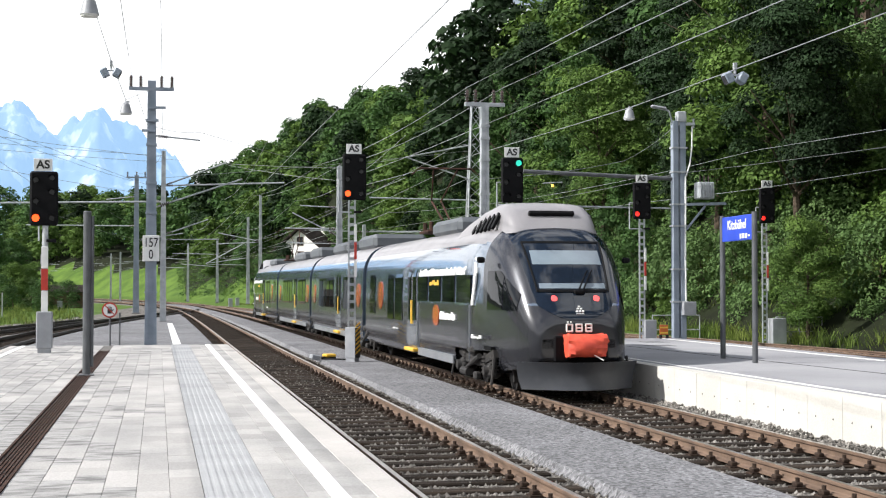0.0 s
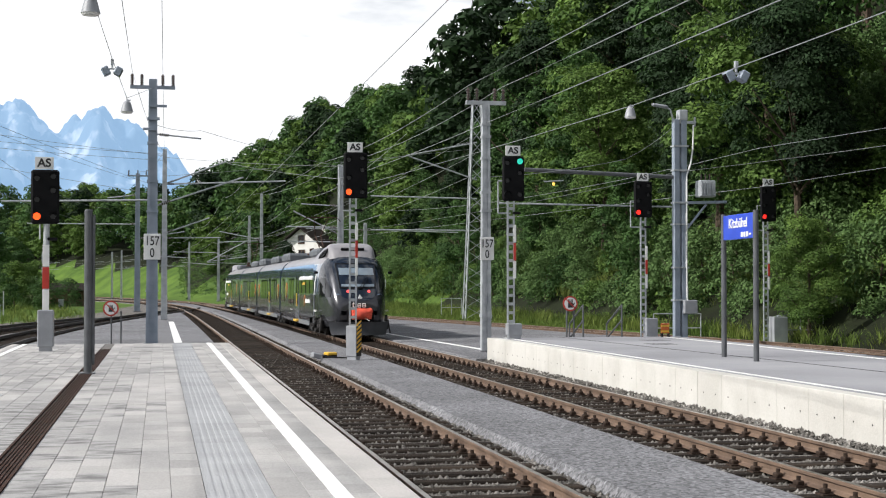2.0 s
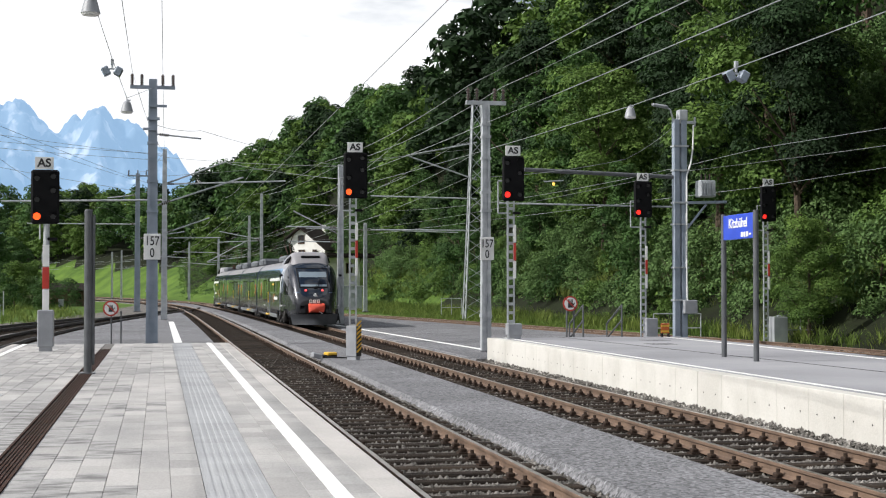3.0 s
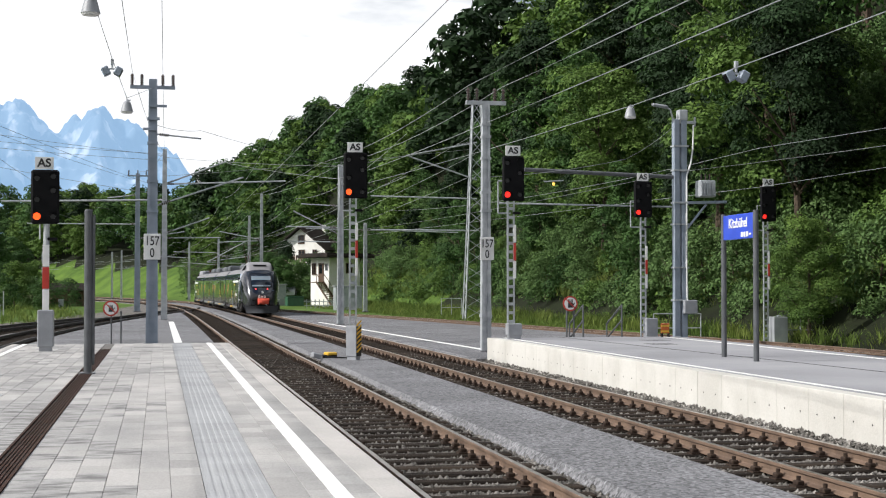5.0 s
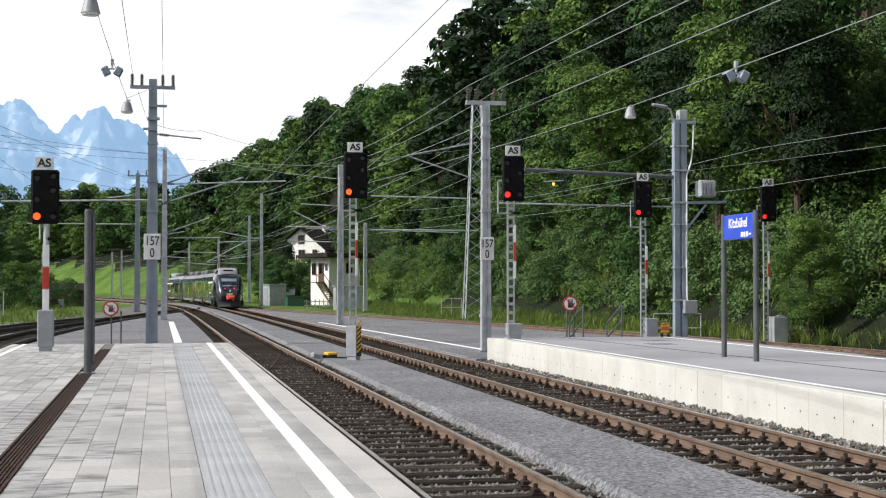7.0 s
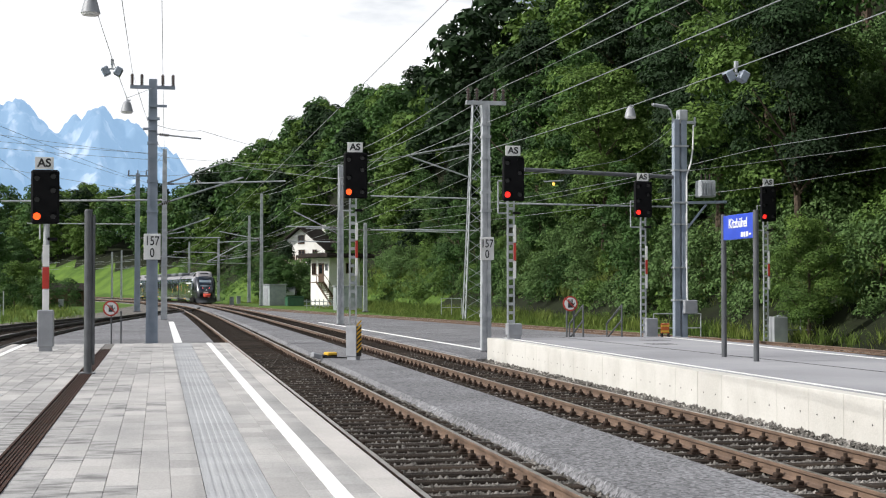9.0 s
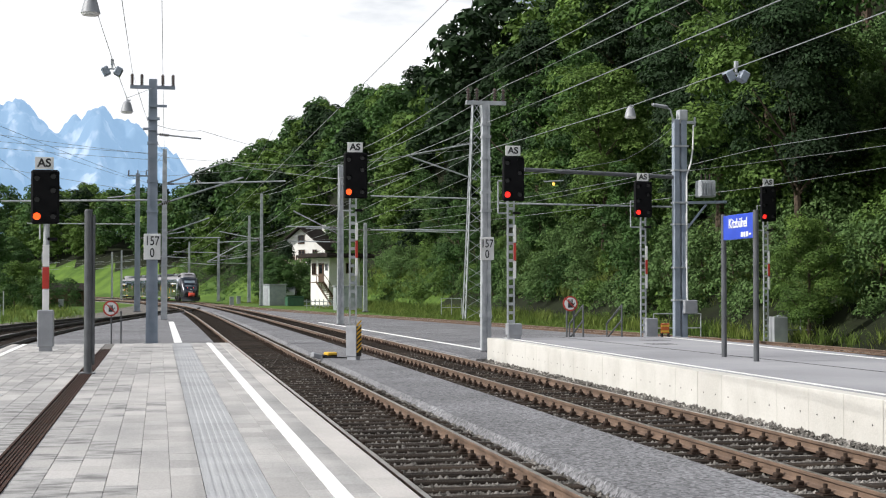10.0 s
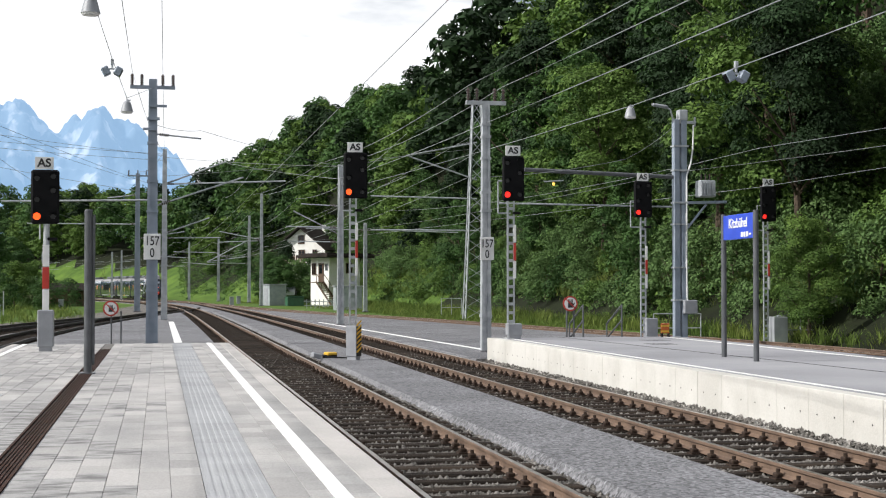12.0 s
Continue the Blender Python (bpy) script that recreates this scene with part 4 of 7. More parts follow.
def add_bogie(car, y):
    """Wheels, axle boxes with coil springs, a dropped frame, dampers, brake and sand gear."""
    bm = bmesh.new()
    for dy in (-1.25, 1.25):
        for s in (-1, 1):
            rod(bm, (s * 0.69, y + dy, 0.4), (s * 0.82, y + dy, 0.4), 0.4, n=24)
            rod(bm, (s * 0.82, y + dy, 0.4), (s * 0.86, y + dy, 0.4), 0.3, 0.2, n=24)
            box(bm, (s * 1.26, y + dy, 0.4), (0.3, 0.3, 0.3), bevel=0.07)
            rod(bm, (s * 1.36, y + dy, 0.4), (s * 1.46, y + dy, 0.4), 0.12, 0.1, n=14)
            for q in (-0.34, 0.34):
                for k in range(5):
                    rod(bm, (s * 1.32, y + dy + q, 0.34 + k * 0.075), (s * 1.32, y + dy + q, 0.375 + k * 0.075), 0.1, n=12)
                rod(bm, (s * 1.32, y + dy + q, 0.3), (s * 1.32, y + dy + q, 0.74), 0.055, n=8)
            rod(bm, (s * 1.44, y + dy * 1.5, 0.16), (s * 1.36, y + dy * 1.42, 0.7), 0.03, n=6)
            box(bm, (s * 0.95, y + dy * 1.45, 0.4), (0.1, 0.12, 0.42), bevel=0.02)
        rod(bm, (-0.7, y + dy, 0.4), (0.7, y + dy, 0.4), 0.08)
    for s in (-1, 1):
        box(bm, (s * 1.3, y, 0.56), (0.16, 1.5, 0.2), bevel=0.04)
        for q in (-1, 1):
            bar(bm, (s * 1.3, y + q * 0.7, 0.56), (s * 1.3, y + q * 1.7, 0.76), 0.12, 0.16)
        box(bm, (s * 1.36, y, 0.78), (0.24, 0.5, 0.24), bevel=0.08)
        rod(bm, (s * 1.44, y - 0.85, 0.68), (s * 1.44, y - 0.1, 0.5), 0.055, n=8)
        rod(bm, (s * 1.44, y - 0.1, 0.5), (s * 1.44, y + 0.45, 0.37), 0.035, n=8)
        rod(bm, (s * 1.42, y + 0.2, 0.3), (s * 1.42, y + 0.8, 0.3), 0.09, n=10)
        box(bm, (s * 1.4, y - 0.45, 0.26), (0.14, 0.26, 0.16), bevel=0.03)
    part("bogie", bm, UNDER, car, "dirty black bogie with wheels")


def add_window(car, y0, y1, z0, z1, side):
    bm = bmesh.new()
    side_panel(bm, y0, y1, z0, z1, side, 1.464)
    part("window", bm, PANE, car)


def add_door(car, y, side, pull=True):
    bm = bmesh.new()
    side_panel(bm, y - 0.68, y + 0.68, 0.62, 2.86, side, 1.4625)
    d = part("door", bm, SILVERDARK, car, "grey double door with tall narrow windows")
    for dy in (-0.34, 0.34):
        bm = bmesh.new()
        side_panel(bm, y + dy - 0.2, y + dy + 0.2, 1.25, 2.52, side, 1.478)
        part("pane", bm, PANE, d)
        bm = bmesh.new()
        side_panel(bm, y + dy * 0.25 - 0.035, y + dy * 0.25 + 0.035, 1.15, 1.75, side, 1.48)
        part("door_grip", bm, YELLOW, d, "yellow grip bar")
    bm = bmesh.new()
    box(bm, (side * 1.49, y, 0.5), (0.16, 1.3, 0.09), bevel=0.02)
    part("step", bm, YELLOW, car, "yellow door step")


SILVERDARK = material("grey_door_paint", (0.13, 0.14, 0.16), 0.25, 0.1, second=(0.1, 0.11, 0.13), scale=1, coat=0.6)


def end_car(parent, L):
    """A driving car, its nose at y = 0 and its coupled end at y = L."""
    st = dense(NOSE, 0.12)
    ns = st[:]
    rows = lofted_fine(st)
    for u in (4.45, 8.0, 13.0, L - 0.35):
        rows.append([Vector((p.x, u, p.z)) for p in rows[-1]])
    n = len(rows[0])
    bm = bmesh.new()
    vs = [[bm.verts.new(p) for p in r] for r in rows]
    for i in range(len(vs) - 1):
        for j in range(n):
            c = (rows[i][j] + rows[i + 1][(j + 1) % n]) / 2
            if c.z > 0.8 or not 1.45 < c.y < 4.45:
                bm.faces.new((vs[i][j], vs[i][(j + 1) % n], vs[i + 1][(j + 1) % n], vs[i + 1][j]))
    bm.faces.new(vs[0])
    bm.faces.new(vs[-1][::-1])
    for f in bm.faces:
        c = f.calc_center_median()
        f.material_index = 3 if c.y < 2.1 and c.z > 1.0 and c.z > 1.9 - c.y * 0.45 else 0 if c.z < BELT else 2 if (abs(c.x) < 1.3 and c.z > 2.98 and c.y > 1.2) else 1
    car = part("carriage", bm, [PAINTLOW, PAINTUP, ROOFGREY, NOSEPAINT], parent, "driving carriage with a rounded nose", True)
    # windscreen, lamp panel and their dark surround
    def arch(z, low, high, foot_w, top_w):
        """Half width of a shield between two heights: wide at the top, rounded at the foot."""
        q = (z - low) / (high - low)
        if not 0 <= q <= 1:
            return -1.0
        return (foot_w + (top_w - foot_w) * q ** 0.85) * min(1.0, q / 0.16) ** 0.4

    part("nose_surround", glass_sheet(st, 1.451, 3.22, lambda z: arch(z, 1.45, 3.24, 0.7, 0.98), 0.012, 28, 30), SCREEN, car, "dark glass nose surround", True)
    ws = part("windscreen", glass_sheet(st, 2.02, 2.98, lambda z: 0.7 + 0.09 * (z - 2.02), 0.022), SCREEN, car, "large raked windscreen", True)
    part("sun_blind", glass_sheet(st, 2.52, 2.8, lambda z: 0.7, 0.03, 16, 5), BLIND, ws, "pale sun blind behind the glass", True)
    part("dashboard_edge", glass_sheet(st, 2.05, 2.15, lambda z: 0.66, 0.03, 16, 3), BLIND, ws, "pale dashboard edge behind the glass", True)
    for z0, z1, wd in ((1.985, 2.03, 0.73), (2.95, 2.99, 0.8)):
        part("screen_seal", glass_sheet(st, z0, z1, lambda z: wd, 0.034, 16, 2), BLACK, ws, "black rubber seal", True)
    for sx in (-1, 1):
        bm = bmesh.new()
        zs = np.linspace(2.0, 2.97, 9)
        edge = [Vector((sx * (0.71 + 0.09 * (z - 2.0)), skin_y(st, 0.71 + 0.09 * (z - 2.0), z) - 0.03, z)) for z in zs]
        for a, b in zip(edge, edge[1:]):
            rod(bm, a, b, 0.02, n=6)
        part("screen_seal", bm, BLACK, ws, "black rubber seal")
    bm = bmesh.new()
    for dx in (0.0, 0.09):
        a, b = (0.06 + dx, 1.98), (0.34 + dx, 2.4)
        rod(bm, (a[0], nose_y(ns, *a) - 0.08, a[1]), (b[0], nose_y(ns, *b) - 0.08, b[1]), 0.015, n=6)
    box(bm, (0.1, nose_y(ns, 0.1, 1.98) - 0.04, 1.98), (0.22, 0.07, 0.09), bevel=0.02)
    part("wiper", bm, BLACK, ws)
    for x in (-0.42, 0.42):
        bm = bmesh.new()
        k = nose_y(ns, x, 1.86)
        rod(bm, (x, k + 0.1, 1.87), (x, k - 0.055, 1.85), 0.058, n=16)
        part("tail_lamp", bm, TAILRED, car, "lit red tail lamp")
    bm = bmesh.new()
    for x in (-0.19, 0.0, 0.19):
        # three open block shapes
        for dx, dz, a, b in ((-0.055, 0, 0.035, 0.16), (0.055, 0, 0.035, 0.16), (0, 0.065, 0.12, 0.034), (0, -0.065, 0.12, 0.034)) + (((0, 0, 0.12, 0.03),) if x > -0.1 else ()):
            box(bm, (x + dx, -0.012, 1.3 + dz), (a, 0.03, b), bevel=0.01)
    for dx in (-0.03, 0.03):
        box(bm, (-0.19 + dx, -0.012, 1.41), (0.03, 0.03, 0.03), bevel=0.008)
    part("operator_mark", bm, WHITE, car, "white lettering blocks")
    bm = bmesh.new()
    for dx, dz in ((-0.06, -0.03), (0.0, -0.03), (0.06, -0.03), (-0.03, 0.02), (0.03, 0.02), (0.0, 0.06)):
        box(bm, (0.04 + dx, nose_y(ns, 0.04, 1.64 + dz) - 0.015, 1.64 + dz), (0.05, 0.03, 0.04), pose(0, 0, 0, -20), bevel=0.01)
    box(bm, (0.04, nose_y(ns, 0.04, 1.565) - 0.012, 1.565), (0.16, 0.02, 0.014), pose(0, 0, 0, -20))
    part("crest", bm, WHITE, car)
    # coupler under its red cover, in a dark opening
    bm = bmesh.new()
    box(bm, (0.04, 0.2, 0.9), (1.12, 0.46, 0.54), bevel=0.05)
    part("coupler_opening", bm, BLACK, car, "black coupler opening")
    bm = bmesh.new()
    r = random.Random(3)
    bmesh.ops.create_cube(bm, size=1.0)
    bmesh.ops.subdivide_edges(bm, edges=list(bm.edges), cuts=6, use_grid_fill=True)
    for v in bm.verts:
        q = v.co.copy()
        peak = max(0.0, 1 - 2 * max(abs(q.x), abs(q.z))) if q.y < -0.49 else 0.0
        crease = 0.025 * math.sin(9 * math.atan2(q.z, q.x + 0.1)) * (2 * max(abs(q.x), abs(q.z)))
        pinch = 1 - 0.1 * max(0.0, -q.z + 0.2)
        v.co = Vector((q.x * 0.78 * pinch + 0.08, q.y * 0.4 - 0.14 - 0.14 * peak + crease, q.z * 0.42 + 0.97)) + Vector((r.uniform(-0.012, 0.012), r.uniform(-0.012, 0.012), r.uniform(-0.012, 0.012)))
    bmesh.ops.bevel(bm, geom=[e for e in bm.edges if len(e.link_faces) == 2 and e.calc_face_angle() > 1.0], offset=0.02, segments=1, affect="EDGES")
    part("coupler_cover", bm, REDCLOTH, car, "crumpled red coupler cover", True)
    bm = bmesh.new()
    rod(bm, (0.16, -0.3, 0.82), (0.34, -0.46, 0.7), 0.014, n=6)
    part("cover_strap", bm, WHITE, car)
    # snow plough: a shell bent round the nose
    bm = bmesh.new()
    prev = None
    for k in range(33):
        t = -1 + k / 16
        x, y = 1.19 * t, -0.5 + 0.62 * abs(t) ** 1.7
        cur = [bm.verts.new(p) for p in ((x, y - 0.02, 0.66), (x * 0.985, y + 0.07, 0.5), (x * 0.96, y + 0.09, 0.34), (x * 0.92, y + 0.03, 0.14), (x * 0.91, y + 0.06, 0.13), (x * 0.95, y + 0.14, 0.4), (x * 0.98, y + 0.03, 0.66))]
        if prev:
            for a in range(7):
                bm.faces.new((prev[a], prev[(a + 1) % 7], cur[(a + 1) % 7], cur[a]))
        prev = cur
    part("snow_plough", bm, PLOUGH, car, "grey snow plough", True)
    # roof fairing with louvres
    bm = bmesh.new()
    keys = np.array([(1.62, 3.24, 0.8), (1.8, 3.43, 0.85), (2.05, 3.63, 0.88), (2.4, 3.77, 0.89), (2.9, 3.83, 0.9), (4.0, 3.72, 0.95), (5.2, 3.5, 1.05), (5.6, 3.4, 1.08)])
    prev = None
    for y in np.linspace(1.62, 5.6, 36):
        z, w = np.interp(y, keys[:, 0], keys[:, 1]), np.interp(y, keys[:, 0], keys[:, 2])
        half = [(w + 0.1, 3.16), (w + 0.05, max(3.17, z - 0.2)), (w, max(3.18, z - 0.1)), (w - 0.07, z - 0.035), (w - 0.2, z), (w * 0.4, z + 0.02)]
        cur = [bm.verts.new((-x, y, q)) for x, q in half] + [bm.verts.new((x, y, q)) for x, q in reversed(half)]
        if prev:
            for a in range(11):
                bm.faces.new((prev[a], prev[a + 1], cur[a + 1], cur[a]))
        else:
            bm.faces.new(cur[::-1])
        prev = cur
    bm.faces.new(prev)
    fair = part("roof_fairing", bm, ROOFGREY, car, "light grey roof fairing", True)
    bm = bmesh.new()
    box(bm, (0, 1.92, 3.56), (0.96, 0.1, 0.15), pose(0, 0, 0, 50), bevel=0.02)
    part("intake", bm, BLACK, fair, "black air intake")
    for s in (-1, 1):
        for k in range(6):
            bm = bmesh.new()
            box(bm, (s * 1.015, 2.5 + k * 0.36, 3.44 - k * 0.012), (0.06, 0.16, 0.34), pose(0, 0, 0, 28, s * -22, 0))
            part("louvre", bm, BLACK, fair)
    for s in (-1, 1):
        # cab side windows, bay windows, door, decals
        for y0, y1 in ((0.55, 1.08), (1.13, 1.85)):
            cab = side_sheet(st, y0, y1, 1.62, lambda y: min(2.4, 1.86 + (y - 0.42) * 0.6), s)
            part("cab_window", cab, PANE, car, "", True)
        for y0, y1 in ((2.9, 4.25), (4.5, 5.8), (6.05, 7.4), (7.65, 8.85)):
            add_window(car, y0, y1, 1.75, 2.33, s)
        add_door(car, 9.7, s)
        add_window(car, 11.2, 12.35, 1.2, 2.55, s)
        add_window(car, 12.6, 13.6, 1.2, 2.55, s)
        add_window(car, 15.9, 16.9, 1.3, 2.5, s)
        bm = bmesh.new()
        disc_on_side(bm, 14.9, 1.85, 0.42, 0.4, s)
        part("oval_decal", bm, ORANGE, car, "orange oval decal")
        bm = bmesh.new()
        disc_on_side(bm, 6.6, 1.42, 0.36, 0.25, s)
        part("oval_decal", bm, ORANGE, car, "orange oval decal")
        for y0, y1, z0, z1, mt in ((4.4, 6.1, 1.34, 1.52, WHITE), (3.4, 8.7, 2.42, 2.52, WHITE), (6.2, 7.3, 2.12, 2.24, YELLOW), (1.9, 2.8, 1.02, 1.1, WHITE), (11.9, 12.6, 0.95, 1.02, WHITE)):
            q, lr = y0, random.Random(int(y0 * 10))
            while q < y1 - 0.04:
                bm = bmesh.new()
                e = min(y1, q + lr.uniform(0.09, 0.2))
                side_panel(bm, q, e, z0 + lr.choice((0, 0, 0.02)), z1 - lr.choice((0, 0.03, 0.04)), s, 1.47 if z0 < 2.4 else 1.49 - (z0 - 2.36) * 0.2)
                part("lettering_bar", bm, mt, car)
                q = e + lr.choice((0.03, 0.03, 0.08))
        bm = bmesh.new()
        for k in range(10):
            q = k / 9
            y = 2.75 - 0.3 * math.sin(q * 2.6) + 0.1 * q
            side_panel(bm, y - 0.08, y + 0.08, 1.7 + q * 1.0, 1.7 + (q + 0.112) * 1.0, s, 1.466 - max(0, (1.75 + q - 2.36) * 0.2))
        part("swoosh_stripe", bm, WHITE, car, "white curved stripe")
        for y in (3.0, 8.9):
            bm = bmesh.new()
            side_panel(bm, y - 0.012, y + 0.012, 0.55, 1.7, s, 1.468)
            part("panel_seam", bm, SILVER, car)
        bm = bmesh.new()
        side_panel(bm, 4.6, 8.8, 0.4, 0.58, s, 1.468)
        part("sill_strip", bm, SILVER, car, "silver sill strip")
        bm = bmesh.new()
        box(bm, (s * 1.52, 1.7, 2.62), (0.16, 0.1, 0.12), bevel=0.03)
        part("camera_mirror", bm, BLACK, car)
    bm = bmesh.new()
    box(bm, (0, 2.95, 0.86), (2.76, 3.0, 0.06))
    for y in (1.44, 4.46):
        box(bm, (0, y, 0.62), (2.7, 0.03, 0.5))
    part("bogie_bay", bm, BLACK, car, "black bogie bay")
    add_bogie(car, 3.0)
    bm = bmesh.new()
    box(bm, (0, 8.6, 3.55), (1.7, 3.2, 0.42), bevel=0.12)
    part("roof_box", bm, GREYBOX, car, "dark grey roof equipment box")
    bm = bmesh.new()
    box(bm, (0, 13.0, 3.62), (1.1, 1.3, 0.08), bevel=0.02)
    for s in (-1, 1):
        rod(bm, (s * 0.4, 12.6, 3.6), (s * 0.4, 12.6, 3.9), 0.06)
        rod(bm, (s * 0.4, 13.5, 3.6), (s * 0.4, 13.5, 3.9), 0.06)
        rod(bm, (s * 0.1, 12.5, 3.95), (s * 0.14, 13.9, 4.55), 0.03)
        rod(bm, (s * 0.14, 13.9, 4.55), (s * 0.34, 12.6, 5.35), 0.022)
    rod(bm, (-0.75, 12.6, 5.38), (0.75, 12.6, 5.38), 0.025)
    rod(bm, (-0.75, 12.6, 5.38), (-0.95, 12.6, 5.2), 0.02)
    rod(bm, (0.75, 12.6, 5.38), (0.95, 12.6, 5.2), 0.02)
    part("pantograph", bm, RUST, car, "raised rusty pantograph")
    joint(car, L)
    return car


PLOUGH = material("plough_paint", (0.042, 0.045, 0.052), 0.4, 0.2, second=(0.055, 0.058, 0.065), scale=3)


def joint(car, y):
    """The bellows ring and the shared bogie at a coupled end."""
    bm = bmesh.new()
    st = [(y - 0.36, 1.36, 0.5, 2.3, 3.32), (y, 1.36, 0.5, 2.3, 3.32)]
    rows = lofted(st)
    n = len(rows[0])
    vs = [[bm.verts.new(p) for p in r] for r in rows]
    for j in range(n):
        bm.faces.new((vs[0][j], vs[0][(j + 1) % n], vs[1][(j + 1) % n], vs[1][j]))
    bm.faces.new(vs[1])
    part("bellows", bm, BLACK, car, "black gangway bellows")


def middle_car(parent, L):
    rows = lofted([(u, *NOSE[-1][1:]) for u in (0.35, 5.0, 10.0, L - 0.35)])
    n = len(rows[0])
    bm = bmesh.new()
    vs = [[bm.verts.new(p) for p in r] for r in rows]
    for i in range(len(vs) - 1):
        for j in range(n):
            bm.faces.new((vs[i][j], vs[i][(j + 1) % n], vs[i + 1][(j + 1) % n], vs[i + 1][j]))
    bm.faces.new(vs[0])
    bm.faces.new(vs[-1][::-1])
    for f in bm.faces:
        c = f.calc_center_median()
        f.material_index = 0 if c.z < BELT else 2 if (abs(c.x) < 1.3 and c.z > 2.98) else 1
    car = part("carriage", bm, [PAINTLOW, PAINTUP, ROOFGREY], parent, "middle carriage with a light grey roof", True)
    for s in (-1, 1):
        add_door(car, 6.2, s)
        for y in (2.6, 3.75, 4.9 - 0.35, 8.2, 9.35, 10.5, 11.65):
            add_window(car, y - 0.5, y + 0.45, 1.35, 2.55, s)
        for y in (1.3, L - 1.5):
            bm = bmesh.new()
            disc_on_side(bm, y, 1.82, 0.42, 0.38, s)
            part("oval_decal", bm, ORANGE, car, "orange oval decal")
        bm = bmesh.new()
        side_panel(bm, 1.6, L - 1.6, 0.4, 0.56, s, 1.468)
        part("sill_strip", bm, SILVER, car, "silver sill strip")
    add_bogie(car, 0.0)
    add_bogie(car, L)
    for y, w, l, h in ((3.4, 1.8, 3.4, 0.5), (10.6, 1.7, 4.0, 0.46)):
        bm = bmesh.new()
        box(bm, (0, y, 3.58), (w, l, h), bevel=0.13)
        part("roof_box", bm, GREYBOX, car, "dark grey roof equipment box")
    joint(car, L)
    return car


def build_train():
    tr = thing("train", Matrix(), "dark grey and blue four-carriage electric train with red tail lamps", "train")
    a = end_car(tr, CARS[0])
    b = middle_car(tr, CARS[1])
    c = middle_car(tr, CARS[2])
    d = copy_thing(a, Matrix())
    d.parent = tr
    return tr, [a, b, c, d]


TRAIN, CARRIAGES = build_train()


def s_train(t):
    return WAY_B.s_of_y(25.85) + 14.5 * t + 0.158 * t * t


def train_rows():
    """The pose of the train and, within it, of each carriage along the curve."""
    rows = [[], [], [], []]
    for k in range(25):
        t = k * 0.5
        s, root = s_train(t), None
        for i, L in enumerate(CARS):
            a, b = WAY_B.at(s), WAY_B.at(s + L)
            d = b - a
            m = Matrix.Translation(a) @ Matrix.Rotation(math.atan2(-d.x, d.y), 4, "Z")
            root = root or m
            if i == 3:
                m = m @ pose(0, L, 0, 0, 0, 180)
            rows[i].append((t, m if i == 0 else root.inverted() @ m))
            s += L
    return rows


# ---- signals ----
SIGNWHITE = material("white_sign_sheet", (0.78, 0.78, 0.77), 0.5, second=(0.7, 0.7, 0.69), scale=3, fine=0.05)
SIGNBLACK = material("black_sign_paint", (0.02, 0.02, 0.022), 0.6, scale=4)
SIGNREDPAINT = material("red_sign_paint", (0.5, 0.035, 0.02), 0.5, second=(0.4, 0.03, 0.02), scale=4)
SIGNBLUE = material("blue_station_sign", (0.015, 0.06, 0.5), 0.4, second=(0.013, 0.05, 0.44), scale=2)
CABINET = material("grey_cabinet_paint", (0.3, 0.31, 0.33), 0.5, second=(0.25, 0.26, 0.28), scale=3, fine=0.08)
LENS = material("dark_glass_lens", (0.012, 0.012, 0.014), 0.3, scale=3)
CERAMIC = material("brown_insulator", (0.06, 0.04, 0.035), 0.25, scale=4, coat=0.5)


def add_plate(parent, words, x, y, z, w, h, size):
    bm = bmesh.new()
    box(bm, (x, y, z), (w, 0.02, h), bevel=0.004)
    p = part("plate", bm, SIGNWHITE, parent, "white sign plate")
    text_part("lettering", words, size, pose(x, y - 0.013, z, 90), SIGNBLACK, p, bold=0.008)
    return p


